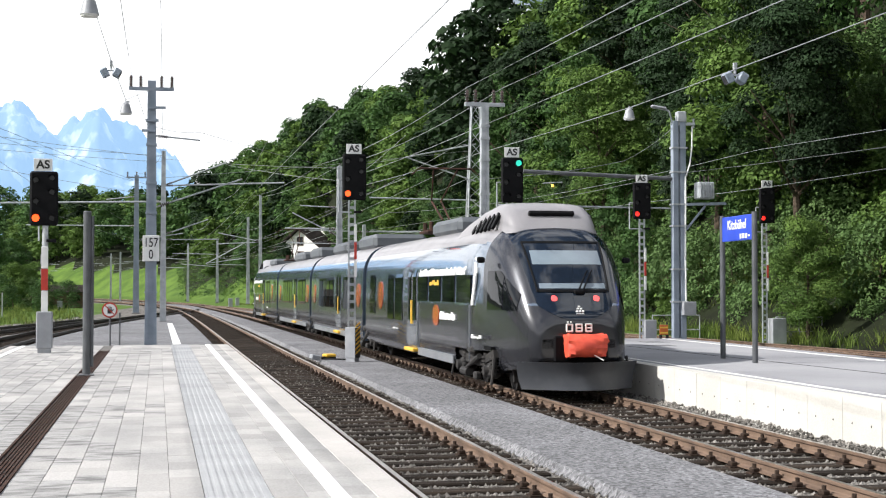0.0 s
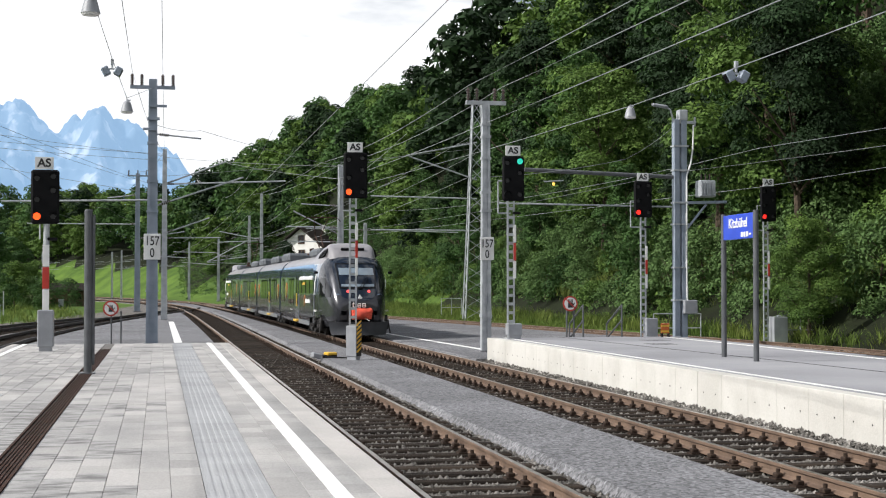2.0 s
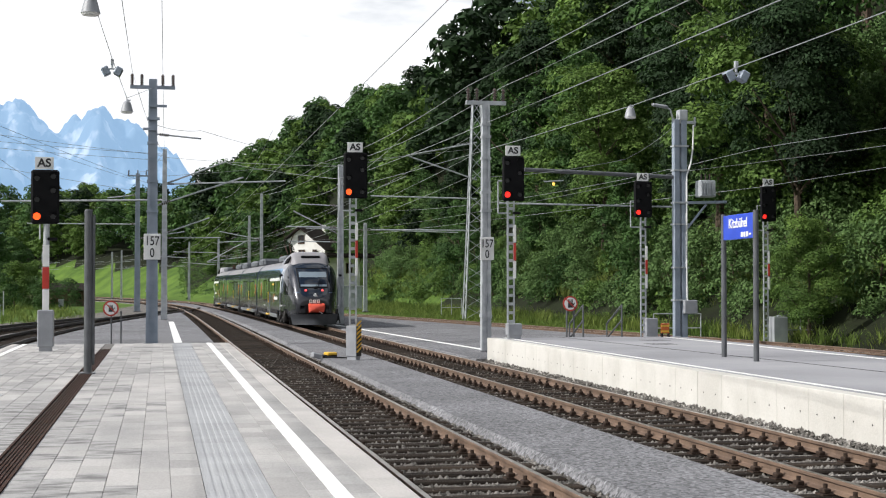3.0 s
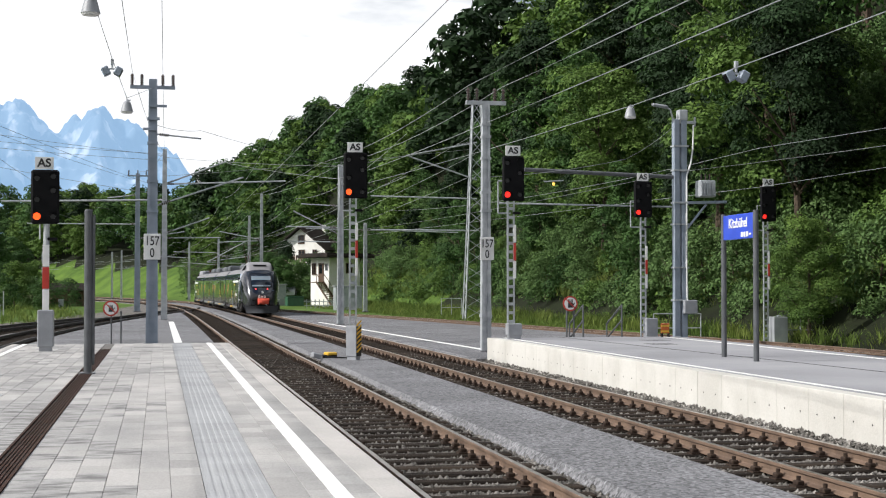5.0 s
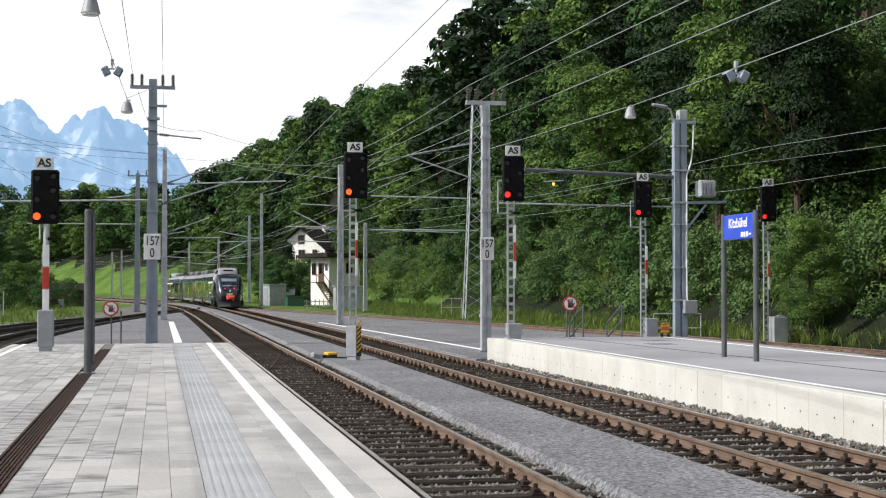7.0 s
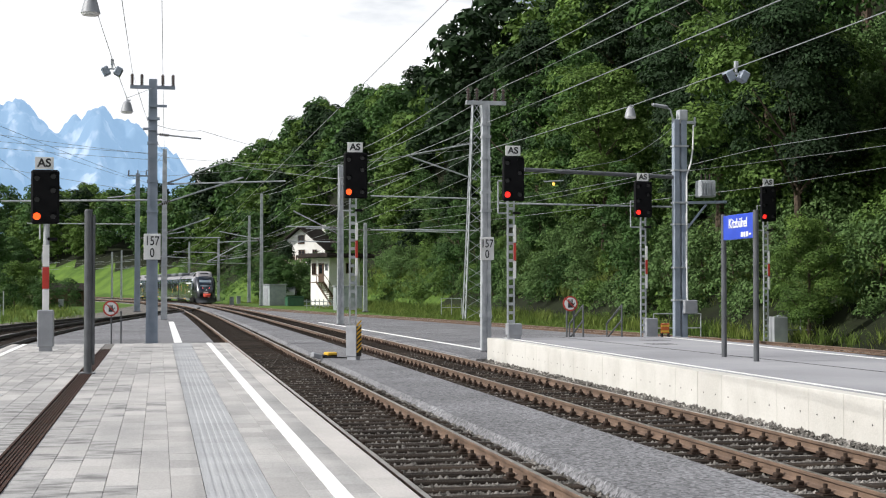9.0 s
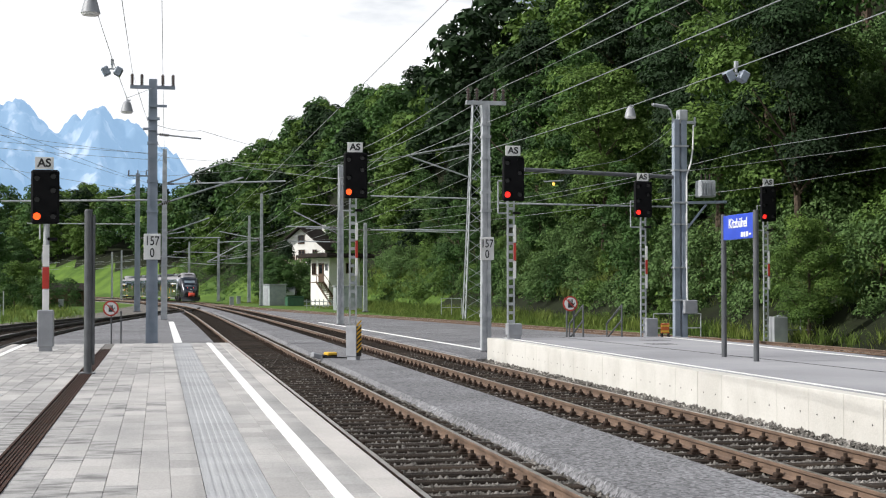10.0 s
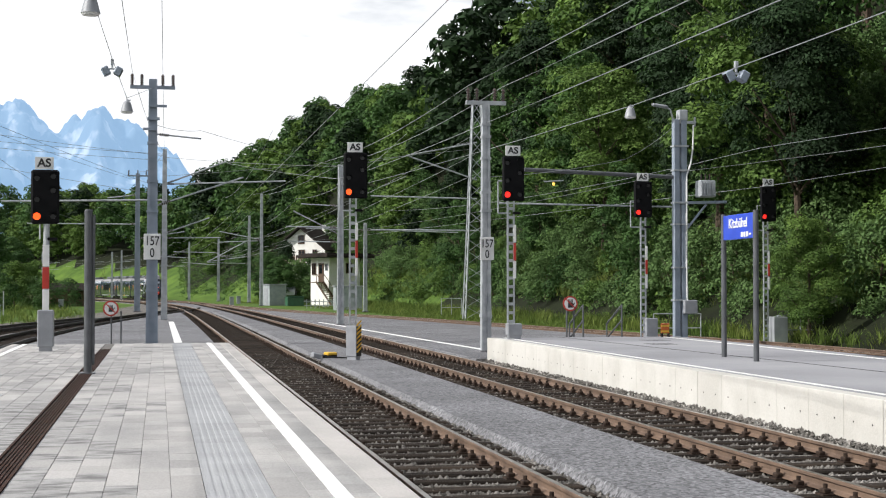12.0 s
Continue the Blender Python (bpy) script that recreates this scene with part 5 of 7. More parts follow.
def build_signal(x, y, z0, hx, hz, hw, hh, lit, label, ladder=True, cabinet=None, plate_w=0.44, boards=0.5):
    """A main signal: head with lamps, word plate, lattice or pole mast with red and white boards, cabinet at its base."""
    sg = thing("railway_signal", pose(x, y, z0), label, "signal", "railway signals")
    top, cx, d = hz - z0, hx - x, 0.16
    bm = bmesh.new()
    if ladder:
        for dx in (-0.11, 0.07):
            bar(bm, (dx, 0, 0), (dx, 0, top), 0.045, 0.06)
        k = 0.25
        while k < top:
            box(bm, (-0.02, 0, k), (0.18, 0.04, 0.085))
            k += 0.25
    else:
        rod(bm, (0, 0, 0), (0, 0, top), 0.07, n=12)
    part("mast", bm, STEEL, sg, "galvanised lattice mast" if ladder else "galvanised pole")
    if boards:
        px = 0.075 if ladder else 0
        w = 0.075 if ladder else 0.15
        h0 = top * boards
        for i, mt in enumerate((SIGNWHITE, SIGNREDPAINT, SIGNWHITE)):
            bm = bmesh.new()
            box(bm, (px, -0.1, h0 + i * 0.52), (w, 0.02, 0.5), bevel=0.004)
            part("mast_board", bm, mt, sg, "red mast board" if i == 1 else "white mast board")
    bm = bmesh.new()
    box(bm, (cx, 0, top + hh / 2), (hw, 0.12, hh), bevel=0.045)
    box(bm, (cx, 0.14, top + hh / 2), (hw * 0.8, 0.18, hh * 0.9), bevel=0.03)
    head = part("signal_head", bm, BLACK, sg, "black signal head")
    spots = [(-0.27, 0.14), (0.27, 0.14), (-0.27, 0.45), (0.27, 0.62), (-0.27, 0.84), (0.27, 0.88)]
    for i, (fx, fz) in enumerate(spots):
        lx, lz = cx + fx * hw * 1.05, top + fz * hh
        mt = lit.get(i, LENS)
        bm = bmesh.new()
        r = 0.086 if mt is not LENS else 0.06
        rod(bm, (lx, -0.02, lz), (lx, -0.075, lz), r, n=20)
        part("lamp", bm, mt, head, "lit signal lamp" if mt is not LENS else "")
        bm = bmesh.new()
        for a in range(9):
            t0, t1 = radians(a * 20), radians(a * 20 + 20)
            q = [(lx + (r + 0.02) * math.cos(t), lz + (r + 0.02) * math.sin(t)) for t in (t0, t1)]
            vs = [bm.verts.new((q[0][0], -0.06, q[0][1])), bm.verts.new((q[1][0], -0.06, q[1][1])), bm.verts.new((q[1][0], -0.17, q[1][1])), bm.verts.new((q[0][0], -0.17, q[0][1]))]
            bm.faces.new(vs)
        bmesh.ops.solidify(bm, geom=list(bm.faces), thickness=0.008)
        part("visor", bm, BLACK, head)
    add_plate(sg, "AS", cx - 0.02, -0.05, top + hh + 0.15, plate_w, 0.29, 0.27)
    bm = bmesh.new()
    rod(bm, (cx - hw / 2 - (0.1 if ladder else -0.2), 0.1, top - 0.35), (cx - hw / 2 - (0.1 if ladder else -0.2), 0.1, top + hh * 0.45), 0.022, n=6)
    if ladder:
        rod(bm, (cx - hw / 2 - 0.1, 0.1, top + hh * 0.45), (cx - hw / 2 + 0.05, 0.1, top + hh * 0.45), 0.022, n=6)
        rod(bm, (cx - hw / 2 - 0.1, 0.1, top - 0.35), (0, 0.1, top - 0.35), 0.022, n=6)
    part("service_bracket", bm, STEEL, sg)
    bm = bmesh.new()
    box(bm, (0.14, -0.05, top - 0.35), (0.22, 0.14, 0.07), bevel=0.01)
    part("small_box", bm, BLACK, sg)
    if cabinet:
        ox, w, h, turn, striped = cabinet
        bm = bmesh.new()
        box(bm, (ox, -0.02, h / 2 + 0.1), (w, w * 0.8, h), pose(0, 0, 0, 0, 0, turn), bevel=0.02)
        box(bm, (ox, -0.02, 0.05), (w * 0.8, w * 0.7, 0.1), pose(0, 0, 0, 0, 0, turn))
        cab = part("cabinet", bm, CABINET, sg, "grey cable cabinet")
        if striped:
            for k in range(7):
                bm = bmesh.new()
                m = Matrix.Translation((ox, -0.02, 0)) @ pose(0, 0, 0, 0, 0, turn)
                zc = 0.2 + k * 0.13
                vs = [bm.verts.new(m @ Vector((w / 2 + 0.006, y1, z1))) for y1, z1 in ((-w * 0.38, zc), (w * 0.38, zc + 0.13), (w * 0.38, zc + 0.195), (-w * 0.38, zc + 0.065))]
                ws = [bm.verts.new(m @ Vector((w / 2, y1, z1))) for y1, z1 in ((-w * 0.38, zc), (w * 0.38, zc + 0.13), (w * 0.38, zc + 0.195), (-w * 0.38, zc + 0.065))]
                bm.faces.new(vs)
                for i in range(4):
                    bm.faces.new((vs[i], vs[(i + 1) % 4], ws[(i + 1) % 4], ws[i]))
                part("warning_stripe", bm, YELLOW, cab, "yellow warning stripe")
            bm = bmesh.new()
            m = Matrix.Translation((ox, -0.02, 0)) @ pose(0, 0, 0, 0, 0, turn)
            box(bm, m @ Vector((w / 2, 0, h / 2 + 0.1)), (0.006, w * 0.78, h * 0.96), pose(0, 0, 0, 0, 0, turn))
            part("stripe_ground", bm, SIGNBLACK, cab, "black stripe board")
    return sg


build_signal(-2.58, 34.1, PLAT_Z, -2.615, 3.51, 0.64, 1.27, {0: SIGNORANGE}, "black railway signal showing orange-red on a pole with red-white boards", False, (0.0, 0.36, 0.86, 0, False), 0.42, 0.4)
build_signal(5.58, 41.0, -0.09, 5.63, 4.63, 0.7, 1.35, {0: SIGNORANGE}, "black railway signal showing orange-red above a striped cabinet", True, (0.0, 0.36, 0.9, -38, True), 0.45, 0.575)
SIGNAL_MAIN = build_signal(9.96, 39.5, PLAT_Z, 10.015, 4.52, 0.65, 1.3, {0: SIGNRED, 5: SIGNGREEN}, "black railway signal on a lattice mast at the platform end", True, (0.06, 0.42, 0.34, 0, False))
build_signal(17.32, 49.0, -0.1, 17.3, 4.57, 0.68, 1.32, {0: SIGNRED}, "black railway signal showing red beyond the second platform", True, (0.25, 0.44, 0.9, 0, False), 0.44)
build_signal(23.9, 53.0, -0.28, 24.0, 4.66, 0.66, 1.42, {0: SIGNRED}, "black railway signal showing red beside the hillside", True, (0.5, 0.6, 1.02, 0, False), 0.46)


def add_lamp_mask():
    """A black disc added to the main signal, which slides from the red lamp to the green one."""
    bm = bmesh.new()
    # both lamps always glow; this disc hides the one that is off
    rod(bm, (0, -0.079, 0), (0, -0.09, 0), 0.112, n=20)
    ob = part("added_lamp_mask", bm, BLACK, SIGNAL_MAIN, "black disc added to hide the lamp that is off")
    return ob


LAMP_MASK = add_lamp_mask()
cxm, topm = 10.015 - 9.96, 4.52 - PLAT_Z
SHUT_RED = pose(cxm - 0.27 * 0.65 * 1.05, 0, topm + 0.14 * 1.3)
SHUT_GREEN = pose(cxm + 0.27 * 0.65 * 1.05, 0, topm + 0.88 * 1.3)


# ---- masts and overhead line ----
def mast_mesh(w0, w1, h, flange=True):
    """Tapered mast of two channels with battens between them."""
    bm = bmesh.new()
    for s in (-1, 1):
        lo = [(s * w0 / 2, -w0 / 2), (s * w0 / 2, w0 / 2), (s * (w0 / 2 - 0.11), w0 / 2), (s * (w0 / 2 - 0.11), -w0 / 2)]
        hi = [(s * w1 / 2, -w1 / 2), (s * w1 / 2, w1 / 2), (s * (w1 / 2 - 0.08), w1 / 2), (s * (w1 / 2 - 0.08), -w1 / 2)]
        a, b = [bm.verts.new((x, y, 0)) for x, y in lo], [bm.verts.new((x, y, h)) for x, y in hi]
        for i in range(4):
            bm.faces.new((a[i], a[(i + 1) % 4], b[(i + 1) % 4], b[i]))
        bm.faces.new(b)
    lo, hi = w0 / 2 - 0.03, w1 / 2 - 0.02
    a = [bm.verts.new((x * lo, y * lo * 0.9, 0)) for x, y in ((-1, -1), (1, -1), (1, 1), (-1, 1))]
    b = [bm.verts.new((x * hi, y * hi * 0.9, h)) for x, y in ((-1, -1), (1, -1), (1, 1), (-1, 1))]
    for i in range(4):
        bm.faces.new((a[i], a[(i + 1) % 4], b[(i + 1) % 4], b[i]))
    bm.faces.new(b)
    return bm


def insulator(bm, x, y, z, h=0.42):
    for k in range(5):
        rod(bm, (x, y, z + k * h / 5), (x, y, z + k * h / 5 + h / 9), 0.085, 0.05, n=10)
    rod(bm, (x, y, z), (x, y, z + h), 0.035, n=8)


def build_mast(x, y, h, w0, w1, mat, label, arms=(), bands=(), z0=-0.1, top_bar=None):
    """A mast with brackets; arms are pairs of points (dx, z) of tube cantilevers, top_bar its cross-arm with insulators."""
    ms = thing("catenary_mast", pose(x, y, z0), label, "mast", "overhead line masts")
    part("pole", mast_mesh(w0, w1, h), mat, ms)
    bm = bmesh.new()
    box(bm, (0, 0, 0.04), (w0 + 0.16, w0 + 0.16, 0.1), bevel=0.02)
    part("foundation", bm, ASPHALT, ms, "concrete foundation")
    for z in bands:
        bm = bmesh.new()
        w = w0 + (w1 - w0) * z / h + 0.05
        box(bm, (0, 0, z), (w, w, 0.08))
        part("band", bm, mat, ms)
    for (ax, az), (bx, bz), r in arms:
        bm = bmesh.new()
        rod(bm, (ax, 0, az), (bx, 0, bz), r, n=8)
        ar = part("cantilever_tube", bm, STEEL, ms, "galvanised cantilever tube")
        bm = bmesh.new()
        k = (Vector((bx, 0, bz)) - Vector((ax, 0, az))).normalized()
        p = Vector((ax, 0, az)) + k * 0.25
        for i in range(5):
            rod(bm, p + k * i * 0.07, p + k * (i * 0.07 + 0.04), 0.075, 0.05, n=8)
        part("insulator", bm, CERAMIC, ar)
    if top_bar:
        x0, x1, zb, spots = top_bar
        bm = bmesh.new()
        box(bm, ((x0 + x1) / 2, -0.05, zb), (x1 - x0, 0.14, 0.12))
        tb = part("cross_arm", bm, mat, ms, "steel cross-arm")
        for sx in spots:
            bm = bmesh.new()
            insulator(bm, sx, -0.05, zb + 0.06)
            part("insulator", bm, CERAMIC, tb, "dark ribbed insulator")
    return ms


def km_board(parent, dy, z, w, h):
    bm = bmesh.new()
    box(bm, (0, dy, z), (w, 0.025, h), bevel=0.01)
    p = part("kilometre_board", bm, SIGNWHITE, parent, "white kilometre board")
    slim = Matrix.Diagonal((0.74, 1, 1, 1))
    text_part("figures", "157", h * 0.5, pose(0, dy - 0.016, z + h * 0.21, 90) @ slim, SIGNBLACK, p, bold=0.004)
    text_part("figures", "0", h * 0.5, pose(0, dy - 0.016, z - h * 0.25, 90) @ slim, SIGNBLACK, p, bold=0.004)


M_LEFT = build_mast(-0.25, 52.7, 9.75, 0.44, 0.3, STEELBLUE, "tall blue-grey mast with insulators and a kilometre board",
                    (((0, 7.75), (1.75, 7.6), 0.03), ((0.1, 5.1), (3.3, 6.2), 0.03)), (2.0, 4.9, 6.0, 7.4, 8.3), top_bar=(-0.82, 0.8, 9.45, (-0.75, -0.4, 0.35, 0.72)))
km_board(M_LEFT, -0.26, 3.6, 0.6, 0.94)
for zz, a, b in ((8.75, -0.1, 0.5), (8.28, -0.2, 0.25), (7.9, -0.35, 0.15)):
    bm = bmesh.new()
    box(bm, ((a + b) / 2, -0.2, zz), (b - a, 0.1, 0.09))
    part("bracket", bm, STEELBLUE, M_LEFT)
M_RIGHT = build_mast(10.36, 44.5, 8.1, 0.31, 0.24, STEEL, "galvanised steel mast with a kilometre board beside the track",
                     (), (1.2, 4.6, 5.2, 6.3, 7.0, 7.4), top_bar=(-0.66, 0.66, 8.1, (-0.58, -0.3, 0.3, 0.58)))
km_board(M_RIGHT, -0.2, 3.37, 0.46, 0.74)
build_mast(0.32, 90.6, 10.8, 0.4, 0.26, STEEL, "grey mast with long tube cantilevers over the tracks",
           (((0, 8.6), (3.85, 10.1), 0.05), ((0, 8.6), (7.6, 8.9), 0.05), ((0, 5.5), (2.8, 6.5), 0.04), ((0, 7.6), (-9.9, 7.4), 0.06), ((0, 5.2), (3.5, 5.25), 0.03)), (1.4, 3.5, 6.8))
build_mast(-1.8, 122, 11.7, 0.52, 0.34, STEELBLUE, "blue-grey mast beside the switches", (((0, 9.9), (-2.5, 9.6), 0.05), ((0, 6.2), (3.9, 6.8), 0.04), ((0, 7.4), (-9, 7.4), 0.05)), (3, 6, 9), top_bar=(-0.85, 0.85, 11.5, (-0.75, 0.0, 0.7)))
build_mast(9.84, 77.7, 8.9, 0.36, 0.26, STEEL, "galvanised steel mast with double cantilevers",
           (((0, 5.4), (-3.0, 5.45), 0.035), ((0, 5.0), (-2.6, 6.3), 0.035), ((0, 6.6), (-2.2, 6.7), 0.03), ((0, 4.6), (-2.9, 4.65), 0.025)), (1.0, 2.6, 5.9, 7.8))
build_mast(11.1, 157, 12.4, 0.4, 0.26, STEEL, "tall grey mast by the equipment hut", (((0, 7.3), (-4.6, 8.2), 0.05), ((0, 7.2), (-4.8, 7.0), 0.05)), (3, 6, 9))
build_mast(11.8, 190, 11.6, 0.44, 0.3, STEEL, "distant grey mast with cantilevers", (((0, 8.4), (-5.5, 5.4), 0.06), ((0, 6.2), (-5.6, 5.4), 0.05), ((0, 5.2), (-5.5, 5.3), 0.04)), (3, 6))
build_mast(8.4, 206, 9.0, 0.4, 0.28, STEEL, "distant grey mast beyond the switches", (((0, 7.0), (-6.4, 7.1), 0.05), ((0, 5.2), (-5.2, 5.6), 0.05)), (4,))
build_mast(4.6, 224, 9.1, 0.4, 0.28, STEEL, "distant grey mast at the curve", (((0, 6.6), (-4.5, 6.8), 0.05), ((0, 5.3), (-4.6, 5.3), 0.04)), (4,))
build_mast(17.05, 118, 7.5, 0.34, 0.26, STEEL, "galvanised mast beside the garden hut", (((0, 6.9), (-5, 7.0), 0.04), ((0, 6.9), (8, 6.75), 0.04)), (3,))
for x, y, h in ((-8.2, 258, 8.3), (-13.0, 262, 8.6), (-6.0, 236, 8.0), (-27.5, 290, 9), (-21.5, 275, 8.5)):
    build_mast(x, y, h, 0.34, 0.26, STEEL, "slim distant mast along the curve", (((0, 6.4), (3.2, 6.6), 0.04), ((0, 5.2), (3.2, 5.4), 0.03)), ())


def lattice_tower():
    """A tall tapering lattice tower for the cross-span wires."""
    t = thing("lattice_tower", pose(21.5, 95, -0.3), "tall galvanised lattice tower in front of the trees", "tower")
    h, lean = 15.2, 0.0
    feet = [(-0.9, -0.5), (0.9, -0.5), (0.9, 0.5), (-0.9, 0.5)]

    def leg(i, q):
        return Vector((feet[i][0] * (1 - 0.68 * q) + lean * q, feet[i][1] * (1 - 0.62 * q), h * q))

    for i in range(4):
        bm = bmesh.new()
        bar(bm, leg(i, 0), leg(i, 1), 0.09, 0.09)
        part("leg", bm, STEEL, t)
    for side in range(4):
        for k in range(16):
            bm = bmesh.new()
            a, b = (side, (side + 1) % 4) if k % 2 else ((side + 1) % 4, side)
            bar(bm, leg(a, k / 16), leg(b, (k + 1) / 16), 0.05, 0.05)
            part("lacing_bar", bm, STEEL, t)
    for z, x, z2 in ((12.3, -4.9, 11.3), (9.7, -4.9, 11.3), (8.4, -7.4, 8.5), (6.2, -7.4, 6.2)):
        bm = bmesh.new()
        rod(bm, (lean * z / h, 0, z), (x, 0, z2), 0.05, n=8)
        part("cantilever_tube", bm, STEEL, t)


lattice_tower()


def lamp_mast():
    """Double mast with a street lamp, a transformer on a bracket and a switch box."""
    m = thing("equipment_mast", pose(18.91, 49.5, -0.15), "grey double mast with street lamp and transformer", "mast")
    for i, x in enumerate((-0.15, 0.14)):
        bm = bmesh.new()
        box(bm, (x, 0, 4.2), (0.22, 0.26, 8.4), bevel=0.02)
        part("pole", bm, STEELBLUE, m)
    for z in (1.7, 2.9, 4.5, 5.3, 6.5, 7.4):
        bm = bmesh.new()
        box(bm, (0, 0, z), (0.58, 0.34, 0.06))
        part("band", bm, STEEL, m)
    bm = bmesh.new()
    rod(bm, (-0.2, 0, 8.2), (-0.35, 0, 8.75), 0.035)
    rod(bm, (-0.35, 0, 8.75), (-0.55, 0, 8.85), 0.035)
    part("lamp_arm", bm, STEEL, m)
    bm = bmesh.new()
    box(bm, (-0.78, -0.05, 8.88), (0.62, 0.2, 0.12), pose(0, 0, 0, 0, 8, 0), bevel=0.05)
    part("street_lamp_head", bm, CABINET, m, "pale street lamp head")
    bm = bmesh.new()
    box(bm, (0.1, 0, 8.55), (0.36, 0.3, 0.4), bevel=0.03)
    box(bm, (0.25, 0, 8.3), (0.75, 0.16, 0.1))
    rod(bm, (0.6, 0, 8.15), (0.6, 0, 8.5), 0.04)
    part("switch_gear", bm, STEEL, m)
    bm = bmesh.new()
    bar(bm, (0.2, -0.1, 5.3), (1.8, -0.1, 5.35), 0.1, 0.1)
    bar(bm, (0.2, -0.1, 4.3), (1.0, -0.1, 5.25), 0.07, 0.07)
    part("bracket", bm, STEELBLUE, m)
    bm = bmesh.new()
    box(bm, (0.97, -0.1, 5.82), (0.62, 0.5, 0.62), bevel=0.03)
    tf = part("transformer", bm, STEEL, m, "grey ribbed transformer")
    for k in range(6):
        bm = bmesh.new()
        box(bm, (0.72 + k * 0.1, -0.37, 5.82), (0.03, 0.08, 0.5))
        part("fin", bm, STEEL, tf)
    for k in range(3):
        bm = bmesh.new()
        rod(bm, (0.8 + k * 0.17, -0.1, 6.1), (0.8 + k * 0.17, -0.1, 6.38), 0.03, n=8)
        part("bushing", bm, CERAMIC, tf)
    bm = bmesh.new()
    box(bm, (0.3, -0.22, 1.45), (0.5, 0.25, 0.5), bevel=0.02)
    part("switch_box", bm, CABINET, m, "grey switch box")
    bm = bmesh.new()
    pts = [(0.5, -0.1, 8.2), (0.48, -0.12, 7.4), (0.4, -0.12, 6.8), (0.22, -0.14, 6.3), (0.2, -0.16, 3.0), (0.22, -0.16, 1.7)]
    for a, b in zip(pts, pts[1:]):
        rod(bm, a, b, 0.03, n=6)
    part("cable", bm, WHITE, m)
    bm = bmesh.new()
    rod(bm, (-0.1, 0, 6.25), (-6.0, -0.2, 6.42), 0.075, n=10)
    part("boom", bm, DARKPOST, m, "long dark boom tube")
    bm = bmesh.new()
    rod(bm, (-0.1, 0, 5.15), (-7.0, -0.2, 5.2), 0.03, n=8)
    part("boom", bm, STEEL, m)


lamp_mast()


def build_wire(pts, r=0.014, sag=0.0, label="grey overhead wire between the masts"):
    """A wire through points, each span with its sag."""
    bm = bmesh.new()
    line = []
    r *= 0.78
    for a, b in zip(pts, pts[1:]):
        a, b = Vector(a), Vector(b)
        n = 8 if sag else 1
        line += [a.lerp(b, k / n) - Vector((0, 0, sag * 4 * (k / n) * (1 - k / n))) for k in range(n)]
    line.append(Vector(pts[-1]))
    prev = None
    for i, p in enumerate(line):
        d = (line[min(i + 1, len(line) - 1)] - line[max(i - 1, 0)]).normalized()
        u = d.orthogonal().normalized()
        v = d.cross(u)
        cur = [bm.verts.new(p + (u * math.cos(t) + v * math.sin(t)) * r) for t in (0.3, 1.87, 3.44, 5.01)]
        if prev:
            best = min(range(4), key=lambda k: (cur[k].co - prev[0].co).length)
            cur = cur[best:] + cur[:best]
            for k in range(4):
                bm.faces.new((prev[k], prev[(k + 1) % 4], cur[(k + 1) % 4], cur[k]))
        prev = cur
    solid("overhead_wire", bm, WIREMAT, label, "wire", group="overhead wires")


def run(way, ys, off, z, dz=0.0):
    return [(way.at(way.s_of_y(y)).x + off, y, z + dz * i) for i, y in enumerate(ys)]


SPANS = (44, 78, 118, 157, 190, 224, 262, 300)
build_wire(run(WAY_A, (-18, 44, 78, 118, 157), 0.1, 5.55), 0.008, 0.0, "thin contact wire above the first track")
for way, o in ((WAY_A, 0.1), (WAY_B, -0.15)):
    build_wire(run(way, SPANS, o, 5.55), 0.01, 0.0, "grey contact wire above the track")
    build_wire(run(way, SPANS, o, 6.9), 0.01, 0.55, "grey messenger wire above the track")
build_wire(run(WAY_C, (-18, 49, 95, 118, 150), 0.3, 5.75), 0.011)
build_wire(run(WAY_C, (-18, 49, 95, 118, 150), 0.3, 7.2), 0.011, 0.5)
build_wire(run(WAY_D, (-18, 52, 90, 122, 140), 0.0, 5.5), 0.011)
build_wire(run(WAY_D, (-18, 52, 90, 122, 140), 0.0, 6.9), 0.011, 0.5)
# feeder lines over the mast tops
for x, h in ((9.78, 8.55), (10.94, 8.55)):
    build_wire([(x, -30, 7.6), (x, 44.5, h), (x - 1.0, 77.7, 8.9), (x + 0.4, 157, 12.2), (x - 1.5, 206, 9.2)], 0.014, 0.35)
build_wire([(10.5, -30, 6.3), (10.36, 44.45, 7.35), (9.84, 77.7, 8.0), (4.2, 90.6, 9.9)], 0.014, 0.1)
build_wire([(12.4, -25, 6.9), (12.4, 22, 6.85), (12.4, 36, 6.9), (12.6, 60, 7.6), (9.9, 77.7, 7.4)], 0.014, 0.02, "grey span wire carrying platform lamps")
for x, e in ((-1.0, -0.62), (0.1, -0.2)):
    build_wire([(e, -30, 7.4), (x, 52.65, 9.95), (0.3, 90.6, 10.6), (-1.9, 122, 11.9)], 0.013, 0.6)
build_wire([(-2.45, 0, 7.9), (-1.43, 30.2, 8.2), (-1.27, 39, 8.2), (-1.04, 46.3, 8.1), (-0.3, 52.6, 9.3)], 0.012, 0.0, "grey span wire carrying lamps above the platform")
build_wire([(-0.2, 52.7, 8.0), (1.5, 52.7, 7.8), (10.3, 77.7, 8.6)], 0.014, 0.1)
